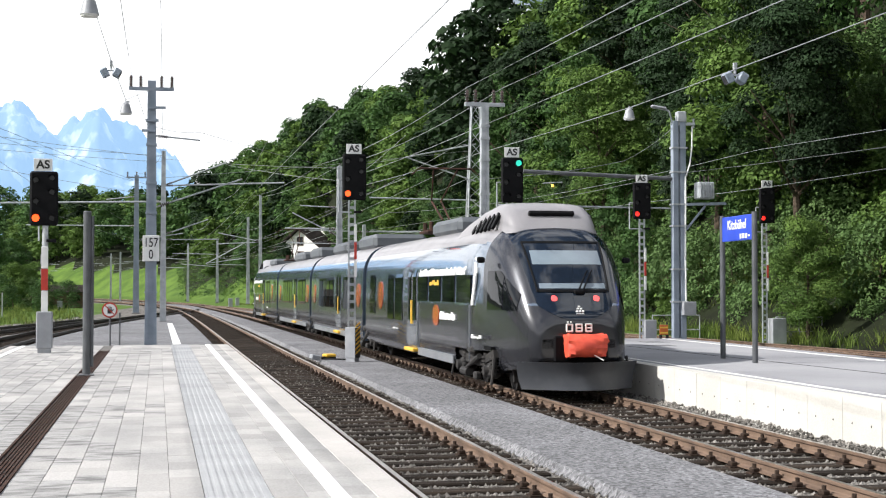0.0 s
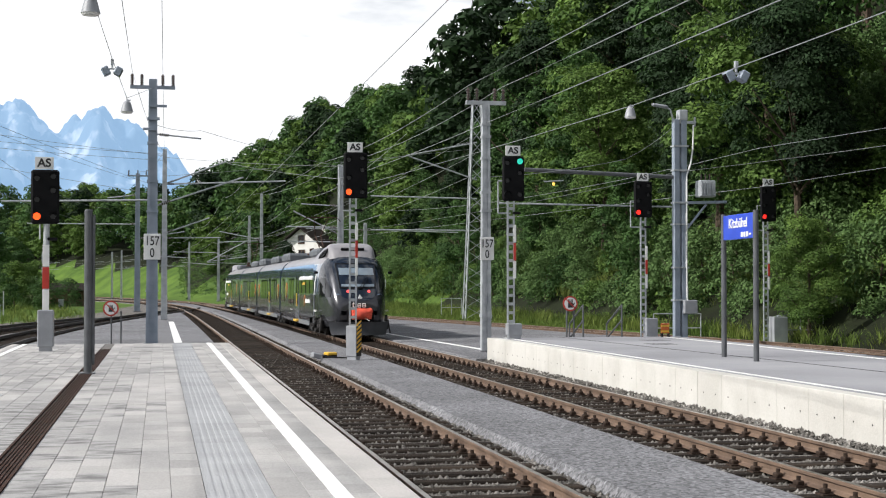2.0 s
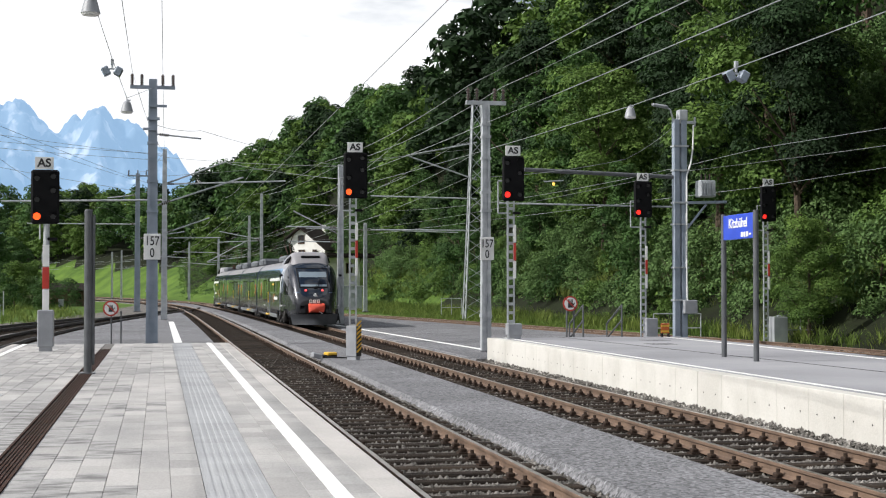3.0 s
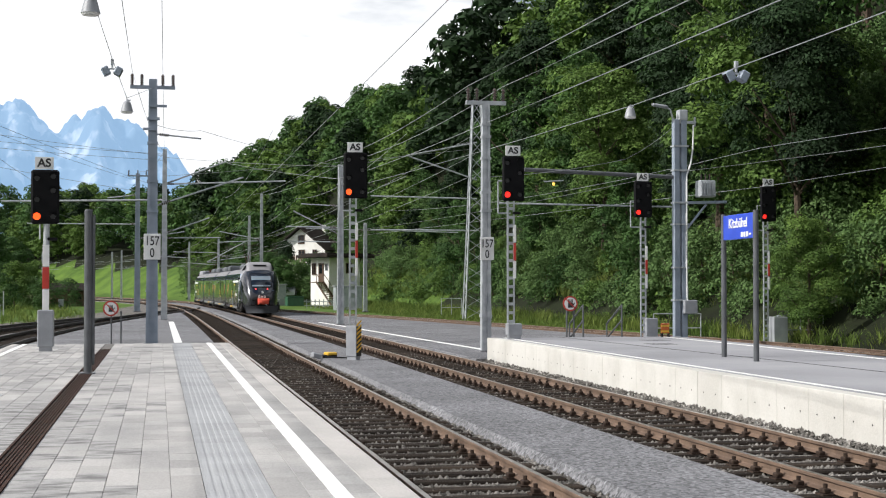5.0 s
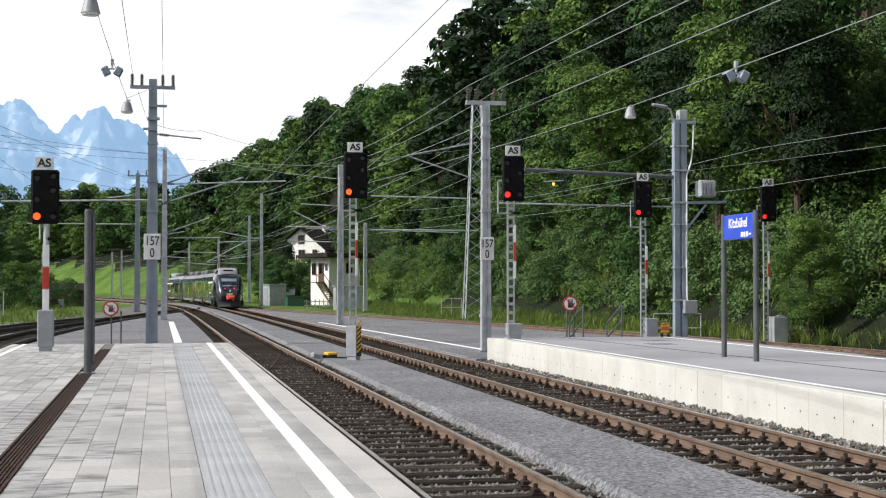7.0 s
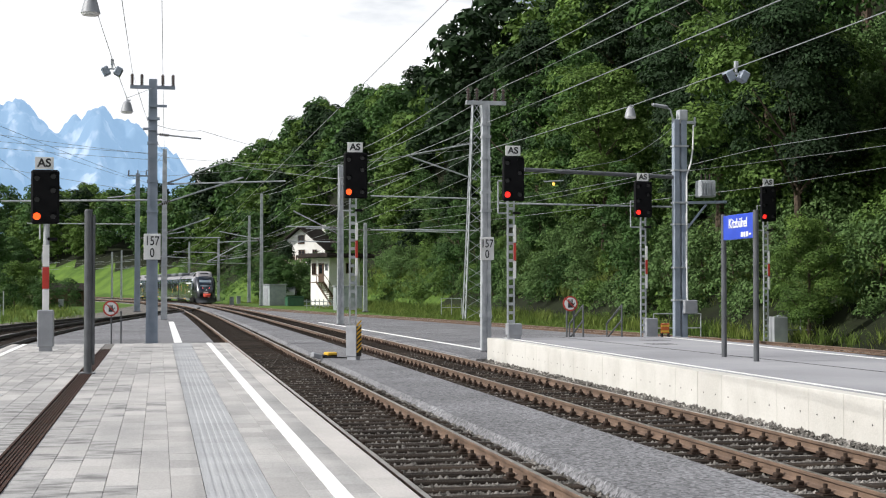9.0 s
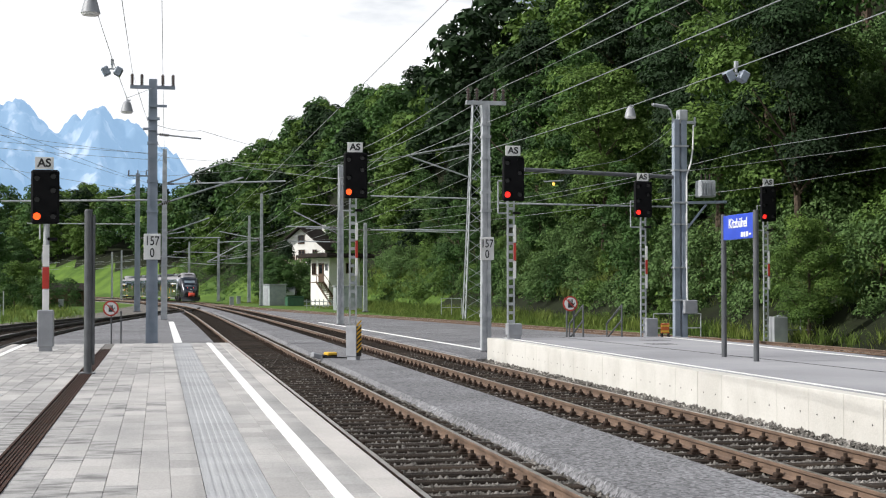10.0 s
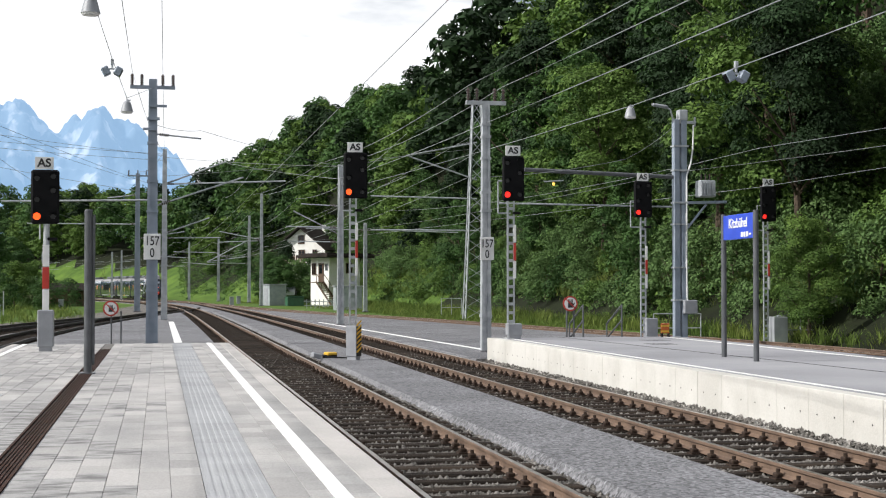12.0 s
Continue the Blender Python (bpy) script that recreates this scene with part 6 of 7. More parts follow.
for z0, z1, x in ((11.4, 10.3, -9.6), (11.0, 10.4, -9.8), (10.6, 10.0, -9.8), (9.4, 7.8, -9.7)):
    build_wire([(x, 90.6, z0), (0.3, 90.6, z1)], 0.018, 0.05, "grey cross-span wire over the yard")
build_wire([(-12, 60, 11.0), (0.3, 90.6, 8.2)], 0.016, 0.2)
build_wire([(-10, 58, 9.5), (-1.8, 122, 11.0)], 0.016, 0.2)
build_wire([(0.3, 90.6, 10.2), (9.9, 77.7, 8.7), (20.9, 95, 12.0)], 0.018, 0.1, "grey cross-span wire over the yard")
build_wire([(0.3, 90.6, 9.0), (20.9, 95, 11.5)], 0.018, 0.1, "grey cross-span wire over the yard")
for z0, z1 in ((12.6, 7.0), (11.2, 6.3), (9.8, 5.8)):
    build_wire([(21.4, 95, z0), (11.1, 157, z1), (8.4, 206, 6.5)], 0.018, 0.5)
build_wire([(10.36, 44.5, 7.8), (21.5, 95, 14.0)], 0.014, 0.2)
build_wire([(17.1, 118, 6.9), (18.9, 49.6, 6.3)], 0.014, 0.2)
build_wire([(18.7, 49.5, 8.0), (15.6, 46, 6.4), (10.4, 44.5, 5.6)], 0.012, 0.1)
build_wire([(18.9, 49.5, 6.3), (24.5, 10, 6.3)], 0.012, 0.2)


def bell_lamp(x, y, z, label, f=0.85):
    """A hanging bell-shaped platform lamp."""
    l = thing("hanging_lamp", pose(x, y, z), label, "lamp", "platform lamps")
    l.scale = (f, f, f)
    bm = bmesh.new()
    rod(bm, (0, 0, -0.52), (0, 0, -0.18), 0.24, 0.15, n=20)
    rod(bm, (0, 0, -0.18), (0, 0, -0.1), 0.15, 0.07, n=20)
    part("shade", bm, CABINET, l, "grey bell shade", True)
    bm = bmesh.new()
    rod(bm, (0, 0, -0.57), (0, 0, -0.52), 0.2, 0.23, n=20)
    part("diffuser", bm, SIGNWHITE, l, "white diffuser")
    bm = bmesh.new()
    rod(bm, (0, 0, -0.1), (0, 0, 0.0), 0.02)
    box(bm, (0.06, 0, -0.08), (0.16, 0.05, 0.05))
    part("hanger", bm, STEEL, l)


bell_lamp(-1.43, 30.2, 8.2, "grey bell-shaped lamp hanging from a wire")
bell_lamp(-1.04, 46.3, 8.1, "grey bell-shaped lamp hanging near the mast")
bell_lamp(12.4, 36.1, 6.95, "grey bell-shaped lamp hanging above the second platform", 0.66)


def box_lamp(x, y, z, label):
    """Two square floodlights hung back to back."""
    l = thing("floodlight_pair", pose(x, y, z), label, "lamp", "platform lamps")
    l.scale = (0.8, 0.8, 0.8)
    bm = bmesh.new()
    rod(bm, (0, 0, -0.3), (0, 0, 0.0), 0.04)
    box(bm, (0, 0, -0.1), (0.1, 0.1, 0.2), bevel=0.01)
    box(bm, (0, 0, -0.34), (0.2, 0.06, 0.05))
    part("hanger", bm, STEEL, l)
    for s in (-1, 1):
        bm = bmesh.new()
        box(bm, (s * 0.2, 0, -0.42), (0.24, 0.3, 0.3), pose(0, 0, 0, 0, s * 28, 0), bevel=0.03)
        p = part("housing", bm, STEELBLUE, l, "grey square housing")
        bm = bmesh.new()
        m = Matrix.Translation((s * 0.2, 0, -0.42)) @ pose(0, 0, 0, 0, s * 28, 0)
        box(bm, m @ Vector((s * 0.124, 0, -0.01)), (0.012, 0.25, 0.25), pose(0, 0, 0, 0, s * 28, 0))
        part("glass", bm, PANE, p)


box_lamp(-1.27, 39, 8.2, "pair of grey floodlights hanging from a wire")
box_lamp(12.4, 29.0, 7.0, "pair of grey floodlights above the second platform")


def build_yellow_lamp():
    """A small lit lamp hung on the wire above the far siding."""
    l = thing("wire_lamp", pose(17.05, 60, 6.75), "small lit yellow lamp hanging from a wire", "lamp")
    bm = bmesh.new()
    box(bm, (0, 0, -0.05), (0.9, 0.06, 0.05), pose(0, 0, 0, 0, -4, 0), bevel=0.01)
    part("bar", bm, STEEL, l)
    bm = bmesh.new()
    box(bm, (0, 0, -0.18), (0.11, 0.1, 0.13), bevel=0.02)
    part("lamp_glass", bm, GLOWYELLOW, l, "lit yellow lamp glass")


GLOWYELLOW = material("lit_yellow_glass", (0.6, 0.4, 0.05), 0.3, glow=(1.0, 0.62, 0.12), power=1.2)
build_yellow_lamp()


# ---- platform things ----
def build_station_sign():
    s = thing("station_sign", pose(11.83, 27.56, PLAT_Z), "blue station name sign between two dark posts", "sign")
    for dx, dy in ((0.04, 0.92), (-0.04, -0.92)):
        bm = bmesh.new()
        rod(bm, (dx, dy, 0), (dx, dy, 3.05), 0.057, n=16)
        part("post", bm, DARKPOST, s, "dark round post", True)
    bm = bmesh.new()
    turn = math.degrees(math.atan2(-1.84, -0.08))
    box(bm, (0, 0, 2.75), (1.74, 0.05, 0.52), pose(0, 0, 0, 0, 0, turn), bevel=0.008)
    b = part("board", bm, SIGNBLUE, s, "blue name board")
    m = pose(0, 0, 0, 0, 0, turn)
    text_part("lettering", "Kitzbühel", 0.28, m @ pose(0.0, -0.03, 2.82, 90), SIGNWHITE, b, bold=0.004)
    bm = bmesh.new()
    for k in range(4):
        box(bm, m @ Vector((0.24 + k * 0.15, -0.03, 2.58)), (0.1, 0.012, 0.1 if k < 3 else 0.04), m)
    part("pictogram", bm, SIGNWHITE, b, "small white pictograms")


build_station_sign()


def build_post():
    p = thing("round_post", pose(-1.2, 25.15, PLAT_Z), "dark grey round steel post on the platform", "post")
    bm = bmesh.new()
    rod(bm, (0, 0, 0), (0, 0, 2.82), 0.068, n=20)
    rod(bm, (0, 0, 2.82), (0, 0, 2.84), 0.068, 0.05, n=20)
    part("pole", bm, DARKPOST, p, "", True)
    bm = bmesh.new()
    box(bm, (0.09, 0.02, 1.45), (0.05, 0.06, 2.6), bevel=0.01)
    part("mounting_rail", bm, DARKPOST, p)
    bm = bmesh.new()
    box(bm, (0, 0, 0.01), (0.26, 0.26, 0.02), bevel=0.005)
    part("base_plate", bm, DARKPOST, p)


build_post()


def build_no_entry(x, y, z0, h, posts, label, f=1.0):
    """A round red-rimmed sign with a raised hand, on thin posts."""
    s = thing("no_entry_sign", pose(x, y, z0), label, "sign", "prohibition signs")
    for dx, ph in posts:
        bm = bmesh.new()
        rod(bm, (dx, 0.03, 0), (dx, 0.03, ph), 0.028, n=8)
        part("post", bm, DARKPOST, s)
    bm = bmesh.new()
    rod(bm, (0, 0.0, h), (0, -0.02, h), 0.28 * f, n=32)
    d = part("disc", bm, SIGNREDPAINT, s, "red rim")
    bm = bmesh.new()
    rod(bm, (0, -0.02, h), (0, -0.026, h), 0.225 * f, n=32)
    part("face", bm, SIGNWHITE, d, "white face")
    bm = bmesh.new()
    box(bm, (0, -0.028, h - 0.05), (0.15, 0.006, 0.15), bevel=0.002)
    for k in range(4):
        box(bm, (-0.055 + k * 0.037, -0.028, h + 0.06), (0.024, 0.006, 0.13), pose(0, 0, 0, 0, (k - 1.5) * 7, 0))
    box(bm, (0.1, -0.028, h - 0.02), (0.03, 0.006, 0.12), pose(0, 0, 0, 0, 40, 0))
    part("palm_symbol", bm, SIGNBLACK, d)
    bm = bmesh.new()
    box(bm, (0, -0.033, h), (0.48 * f, 0.004, 0.035), pose(0, 0, 0, 0, 45, 0))
    part("bar", bm, SIGNREDPAINT, d)


build_no_entry(-1.7, 52.4, -0.06, 1.32, ((0.02, 1.3), (0.36, 1.22)), "round red and white no-entry sign on two posts")
build_no_entry(12.13, 40.9, -0.06, 1.6, ((-0.1, 1.5), (0.12, 1.5)), "round red and white no-entry sign at the platform end", 0.82)


def build_handrail(pts_list, m, label, mat=None):
    h = thing("handrail", m, label, "railing", "steel railings")
    for a, b in pts_list:
        bm = bmesh.new()
        rod(bm, a, b, 0.026, n=8)
        part("tube", bm, mat or STEEL, h)


def railing(x, y, w, h, mid):
    build_handrail([((0, 0, 0), (0, 0, h)), ((w, 0, 0), (w, 0, h)), ((0, 0, h), (w, 0, h)), ((0, 0, h * 0.5), (w, 0, h * 0.5))] + ([((w / 2, 0, 0), (w / 2, 0, h))] if mid else []),
                   pose(x, y, -0.3), "galvanised tube railing beside the hillside")


railing(24.45, 53.2, 2.0, 1.18, True)
railing(20.4, 56.5, 2.1, 1.2, False)
railing(21.6, 108, 1.6, 1.4, True)
for x in (12.35, 13.55):
    build_handrail([((0, 0, 0), (0, 0, 0.95)), ((0.05, 1.6, -0.6), (0.05, 1.6, 0.35)), ((0, 0, 0.95), (0.05, 1.6, 0.35)), ((0, 0, 0.5), (0.05, 1.6, -0.1))], pose(x, 40.3, PLAT_Z), "dark steel handrail of the steps at the platform end", DARKPOST)


def build_steps():
    bm = bmesh.new()
    for k in range(3):
        box(bm, (12.95, RIGHT_END + 0.16 + k * 0.32, (0.37 - k * 0.18 - 0.25) / 2), (1.1, 0.318, 0.37 - k * 0.18 + 0.25), bevel=0.008)
    solid("platform_steps", bm, CONCRETE, "concrete steps at the platform end", "steps", "structure")


build_steps()


def build_barrier():
    b = thing("barrier_board", pose(14.8, 40.0, PLAT_Z), "small orange and yellow barrier board on the platform", "barrier")
    bm = bmesh.new()
    box(bm, (0, 0, 0.26), (0.26, 0.03, 0.3), bevel=0.01)
    part("board", bm, ORANGE, b)
    for z in (0.17, 0.33):
        bm = bmesh.new()
        box(bm, (0, -0.017, z), (0.24, 0.006, 0.05))
        part("stripe", bm, YELLOW, b)
    for dx in (-0.1, 0.1):
        bm = bmesh.new()
        box(bm, (dx, 0, 0.055), (0.03, 0.16, 0.11))
        part("foot", bm, BLACK, b)


build_barrier()


def build_track_box():
    b = thing("trackside_box", pose(4.95, 42.4, -0.09), "yellow and grey trackside cable box on the gravel", "box")
    bm = bmesh.new()
    box(bm, (0.12, 0, 0.12), (0.34, 0.3, 0.1), pose(0, 0, 0, 0, 0, 20), bevel=0.03)
    part("lid", bm, YELLOW, b, "yellow lid")
    bm = bmesh.new()
    box(bm, (0.1, 0, 0.04), (0.42, 0.26, 0.08), bevel=0.01)
    part("base", bm, BLACK, b)
    bm = bmesh.new()
    box(bm, (-0.32, -0.1, 0.07), (0.28, 0.3, 0.16), pose(0, 0, 0, 0, 12, 10), bevel=0.03)
    part("cover", bm, CABINET, b, "pale grey cover")
    bm = bmesh.new()
    rod(bm, (-0.1, -0.1, 0.03), (0.75, -0.7, 0.015), 0.025)
    part("cable", bm, BLACK, b)


build_track_box()

# painted lines beyond the platforms
bm = bmesh.new()
box(bm, (0.72, 70, -0.056), (0.3, 32, 0.008))
solid("painted_line", bm, WHITE, "worn white line on the asphalt path", "marking", "structure")
bm = bmesh.new()
box(bm, (10.05, 62, -0.056), (0.2, 42, 0.008), pose(0, 0, 0, 0, 0, 2.2))
solid("painted_line", bm, WHITE, "white line beside the second track", "marking", "structure")


# ---- houses and huts ----
PLASTER = material("white_plaster", (0.8, 0.79, 0.76), 0.9, second=(0.72, 0.7, 0.66), scale=0.8, bump=0.2, bscale=20, fine=0.08)
ROOFDARK = material("dark_roof_boards", (0.035, 0.028, 0.024), 0.85, second=(0.022, 0.018, 0.016), scale=3)
WOODBROWN = material("brown_wood", (0.1, 0.055, 0.03), 0.75, second=(0.06, 0.035, 0.02), scale=6)
HUTGREY = material("grey_green_hut", (0.34, 0.37, 0.38), 0.7, second=(0.28, 0.31, 0.32), scale=2)


def framed_window(parent, p, w, h, turn, name="window", mat=None):
    """A window with its frame and panes, set on a wall; turn is the wall's direction."""
    m = Matrix.Translation(p) @ pose(0, 0, 0, 0, 0, turn)
    bm = bmesh.new()
    for dx, dz, a, b in ((-w / 2, 0, 0.09, h), (w / 2, 0, 0.09, h), (0, -h / 2, w + 0.09, 0.09), (0, h / 2, w + 0.09, 0.09), (0, 0, 0.06, h)):
        box(bm, m @ Vector((dx, -0.03, dz)), (a, 0.09, b), pose(0, 0, 0, 0, 0, turn))
    f = part(name, bm, mat or WOODBROWN, parent, "brown wooden frame")
    bm = bmesh.new()
    box(bm, m @ Vector((0, 0.005, 0)), (w, 0.03, h), pose(0, 0, 0, 0, 0, turn))
    part("pane", bm, PANE, f)


def build_signal_house():
    h = thing("signal_house", pose(19.2, 160, -0.3, 0, 0, 30), "white plastered railway house with a wide dark flat roof", "house")
    bm = bmesh.new()
    box(bm, (0.6, 0, 2.8), (4.4, 3.5, 5.6), bevel=0.03)
    part("wall", bm, PLASTER, h)
    bm = bmesh.new()
    box(bm, (0.6, 0, 5.75), (6.8, 5.9, 0.34), bevel=0.05)
    box(bm, (0.6, 0, 6.0), (6.4, 5.5, 0.16))
    part("roof", bm, ROOFDARK, h, "wide dark flat roof")
    framed_window(h, (-1.61, 1.05, 4.3), 0.7, 1.25, -90)
    framed_window(h, (-1.61, -1.3, 4.5), 0.45, 0.7, -90, mat=CABINET)
    framed_window(h, (1.2, -1.76, 4.4), 0.8, 1.1, 0)
    bm = bmesh.new()
    box(bm, (-1.63, -0.3, 3.9), (0.1, 0.95, 2.1), bevel=0.02)
    d = part("door", bm, WOODBROWN, h, "brown wooden door")
    bm = bmesh.new()
    box(bm, (-1.69, -0.3, 4.3), (0.04, 0.55, 1.0))
    part("pane", bm, PANE, d)
    bm = bmesh.new()
    box(bm, (-2.2, -0.3, 2.8), (1.1, 1.3, 0.1))
    part("landing", bm, WOODBROWN, h, "brown wooden landing")
    for k in range(11):
        bm = bmesh.new()
        box(bm, (-2.2, -1.1 - k * 0.26, 2.62 - k * 0.235), (1.0, 0.28, 0.06))
        part("step", bm, WOODBROWN, h)
    for x in (-2.72, -1.7):
        bm = bmesh.new()
        bar(bm, (x, -0.9, 2.8), (x, -3.9, 0.05), 0.06, 0.2)
        bar(bm, (x, -0.9, 3.75), (x, -3.9, 1.0), 0.05, 0.05)
        for q in (0.0, 0.33, 0.66, 1.0):
            bar(bm, (x, -0.9 - 3 * q, 2.8 - 2.75 * q), (x, -0.9 - 3 * q, 3.75 - 2.75 * q), 0.05, 0.05)
        part("stair_rail", bm, WOODBROWN, h)


build_signal_house()


def build_far_house():
    h = thing("gabled_house", pose(22.6, 207, 1.2, 0, 0, -38), "white gabled house with a dark roof among trees on the slope", "house")
    bm = bmesh.new()
    g = [(-4.0, 0), (4.0, 0), (4.0, 6.3), (0, 9.3), (-4.0, 6.3)]
    a, b = [bm.verts.new((x, -4, zz)) for x, zz in g], [bm.verts.new((x, 4, zz)) for x, zz in g]
    bm.faces.new(a)
    bm.faces.new(b[::-1])
    for i in range(5):
        bm.faces.new((a[i], a[(i + 1) % 5], b[(i + 1) % 5], b[i]))
    part("wall", bm, PLASTER, h)
    for s in (-1, 1):
        bm = bmesh.new()
        box(bm, (s * 2.3, 0, 7.72), (5.9, 9.6, 0.2), pose(0, 0, 0, 0, s * 36.9, 0), bevel=0.03)
        part("roof", bm, ROOFDARK, h, "dark roof slope")
    bm = bmesh.new()
    box(bm, (0.9, 1.0, 9.1), (0.6, 0.6, 1.5), bevel=0.02)
    part("chimney", bm, PLASTER, h, "white chimney")
    for x, zz in ((-2.4, 5.6), (0.1, 5.5), (2.3, 5.5), (0, 7.6), (2.3, 3.0), (0.2, 3.0)):
        framed_window(h, (x, -4.01, zz), 1.0 if x < 2 else 0.7, 1.2, 0)
    bm = bmesh.new()
    box(bm, (-1.2, -4.5, 4.2), (4.6, 1.0, 0.14))
    bal = part("balcony", bm, WOODBROWN, h, "brown wooden balcony")
    for k in range(12):
        bm = bmesh.new()
        box(bm, (-3.4 + k * 0.4, -4.97, 4.75), (0.3, 0.04, 0.95))
        part("slat", bm, WOODBROWN, bal)


build_far_house()


def build_shed():
    """A low dark-roofed shed beyond the side track."""
    h = thing("garden_shed", pose(-10.6, 172, -0.3, 0, 0, 20), "low wooden shed with a dark roof behind the bushes", "shed")
    bm = bmesh.new()
    box(bm, (0, 0, 1.0), (4.6, 3.0, 2.0), bevel=0.02)
    part("wall", bm, WOODBROWN, h)
    for s in (-1, 1):
        bm = bmesh.new()
        box(bm, (0, s * 0.95, 2.25), (5.2, 2.15, 0.12), pose(0, 0, 0, -s * 24, 0, 0), bevel=0.02)
        part("roof", bm, ROOFDARK, h, "dark roof slope")
        bm = bmesh.new()
        box(bm, (-2.63, s * 0.95, 2.25), (0.06, 2.15, 0.2), pose(0, 0, 0, -s * 24, 0, 0))
        part("bargeboard", bm, SIGNWHITE, h, "white bargeboard")
    framed_window(h, (0.8, -1.52, 1.2), 0.9, 0.8, 0)


build_shed()


def build_container():
    """A green lidded garden container in front of the white house."""
    c = thing("garden_container", pose(15.6, 166, -0.3, 0, 0, 12), "dark green lidded container on the grass", "container")
    bm = bmesh.new()
    box(bm, (0, 0, 0.55), (2.0, 1.1, 1.0), bevel=0.05)
    part("body", bm, BINGREEN, c)
    bm = bmesh.new()
    box(bm, (0, 0, 1.1), (2.1, 1.2, 0.1), pose(0, 0, 0, -6), bevel=0.03)
    part("lid", bm, BINGREEN, c)


BINGREEN = material("green_plastic", (0.02, 0.09, 0.045), 0.5, second=(0.016, 0.07, 0.035), scale=3)
build_container()


def build_hut(x, y, w, d, hh, label, turn=0):
    h = thing("equipment_hut", pose(x, y, -0.3, 0, 0, turn), label, "hut", "equipment huts")
    bm = bmesh.new()
    box(bm, (0, 0, hh / 2), (w, d, hh), bevel=0.03)
    part("wall", bm, HUTGREY, h)
    bm = bmesh.new()
    box(bm, (0, 0, hh + 0.06), (w + 0.24, d + 0.24, 0.12), bevel=0.02)
    part("roof", bm, CABINET, h, "pale flat roof")
    bm = bmesh.new()
    box(bm, (-w / 2 - 0.02, 0, hh * 0.45), (0.05, d * 0.55, hh * 0.8), bevel=0.01)
    dd = part("door", bm, CABINET, h, "pale metal door")
    for z in (0.35, 0.5, 0.65):
        bm = bmesh.new()
        box(bm, (-w / 2 - 0.05, 0, hh * z), (0.02, d * 0.4, 0.06))
        part("louvre", bm, HUTGREY, dd)


build_hut(13.9, 174, 2.2, 2.2, 2.5, "grey equipment hut with pale flat roof beside the tracks", 18)
build_hut(18.2, 138, 2.6, 2.2, 2.3, "pale grey equipment hut beside the white house")


def build_parked_car():
    c = thing("parked_car", pose(16.9, 186, 0.6, 0, 0, 80), "silver parked car behind the hedge", "car")
    bm = bmesh.new()
    prof = [(-2.0, 0.3), (2.0, 0.3), (2.05, 0.75), (1.2, 0.9), (0.6, 1.4), (-1.1, 1.45), (-1.9, 0.95), (-2.05, 0.8)]
    a, b = [bm.verts.new((x, -0.8, z)) for x, z in prof], [bm.verts.new((x, 0.8, z)) for x, z in prof]
    bm.faces.new(a)
    bm.faces.new(b[::-1])
    for i in range(8):
        bm.faces.new((a[i], a[(i + 1) % 8], b[(i + 1) % 8], b[i]))
    bmesh.ops.bevel(bm, geom=list(bm.edges), offset=0.07, segments=2, affect="EDGES")
    part("body", bm, SILVER, c, "", True)
    bm = bmesh.new()
    for s in (-1, 1):
        box(bm, (-0.2, s * 0.79, 1.15), (1.7, 0.05, 0.36), bevel=0.01)
    part("side_window", bm, PANE, c)
    for x in (-1.3, 1.3):
        for s in (-1, 1):
            bm = bmesh.new()
            rod(bm, (x, s * 0.66, 0.32), (x, s * 0.84, 0.32), 0.32, n=18)
            part("wheel", bm, BLACK, c)
    bm = bmesh.new()
    box(bm, (0, 0, -0.3), (6, 4, 0.6))
    solid("parking_pad", bm, ASPHALT, "grey parking pad behind the hedge", "ground", "structure", m=pose(16.9, 186, 0.3))


build_parked_car()


def build_garden_fence():
    f = thing("garden_fence", pose(15.4, 150, -0.3), "grey wooden garden fence by the white house", "fence")
    for k in range(9):
        bm = bmesh.new()
        box(bm, (k * 0.45, 0, 0.5), (0.1, 0.04, 1.0), bevel=0.008)
        part("slat", bm, CABINET if k % 2 else HUTGREY, f)
    for z in (0.3, 0.75):
        bm = bmesh.new()
        box(bm, (1.8, 0.04, z), (4.2, 0.04, 0.09))
        part("rail", bm, HUTGREY, f)


build_garden_fence()


def build_side_fence():
    f = thing("wire_fence", pose(-12.6, 112, -0.3), "leaning steel fence posts beside the meadow", "fence")
    for x, lean in ((0, 0.7), (1.0, 0.0), (-1.2, 0.0), (-2.6, 0.0)):
        bm = bmesh.new()
        rod(bm, (x, 0, 0), (x + lean, 0, 2.0), 0.045, n=8)
        part("post", bm, STEEL, f)
    for z in (0.5, 1.0, 1.5):
        bm = bmesh.new()
        rod(bm, (-2.6, 0, z), (1.0, 0, z), 0.012, n=4)
        part("strand", bm, WIREMAT, f)


build_side_fence()


def build_relay_box(x, y):
    b = thing("relay_box", pose(x, y, -0.25), "small grey relay box on the verge", "box", "relay boxes")
    bm = bmesh.new()
    box(bm, (0, 0, 0.5), (0.5, 0.4, 1.0), bevel=0.03)
    part("body", bm, CABINET, b)
    bm = bmesh.new()
    box(bm, (0, 0, 1.02), (0.58, 0.48, 0.06), bevel=0.01)
    part("lid", bm, HUTGREY, b)


for p in ((-10.6, 98), (10.2, 186), (8.6, 172), (-9.2, 140)):
    build_relay_box(*p)


# ---- paving of the near platform: pieces last ----
TACTILE = material("grey_tactile_tile", (0.385, 0.39, 0.4), 0.88, second=(0.33, 0.335, 0.345), scale=1.0, bump=0.2, bscale=50, fine=0.08, spread=0.06, fixed=True)


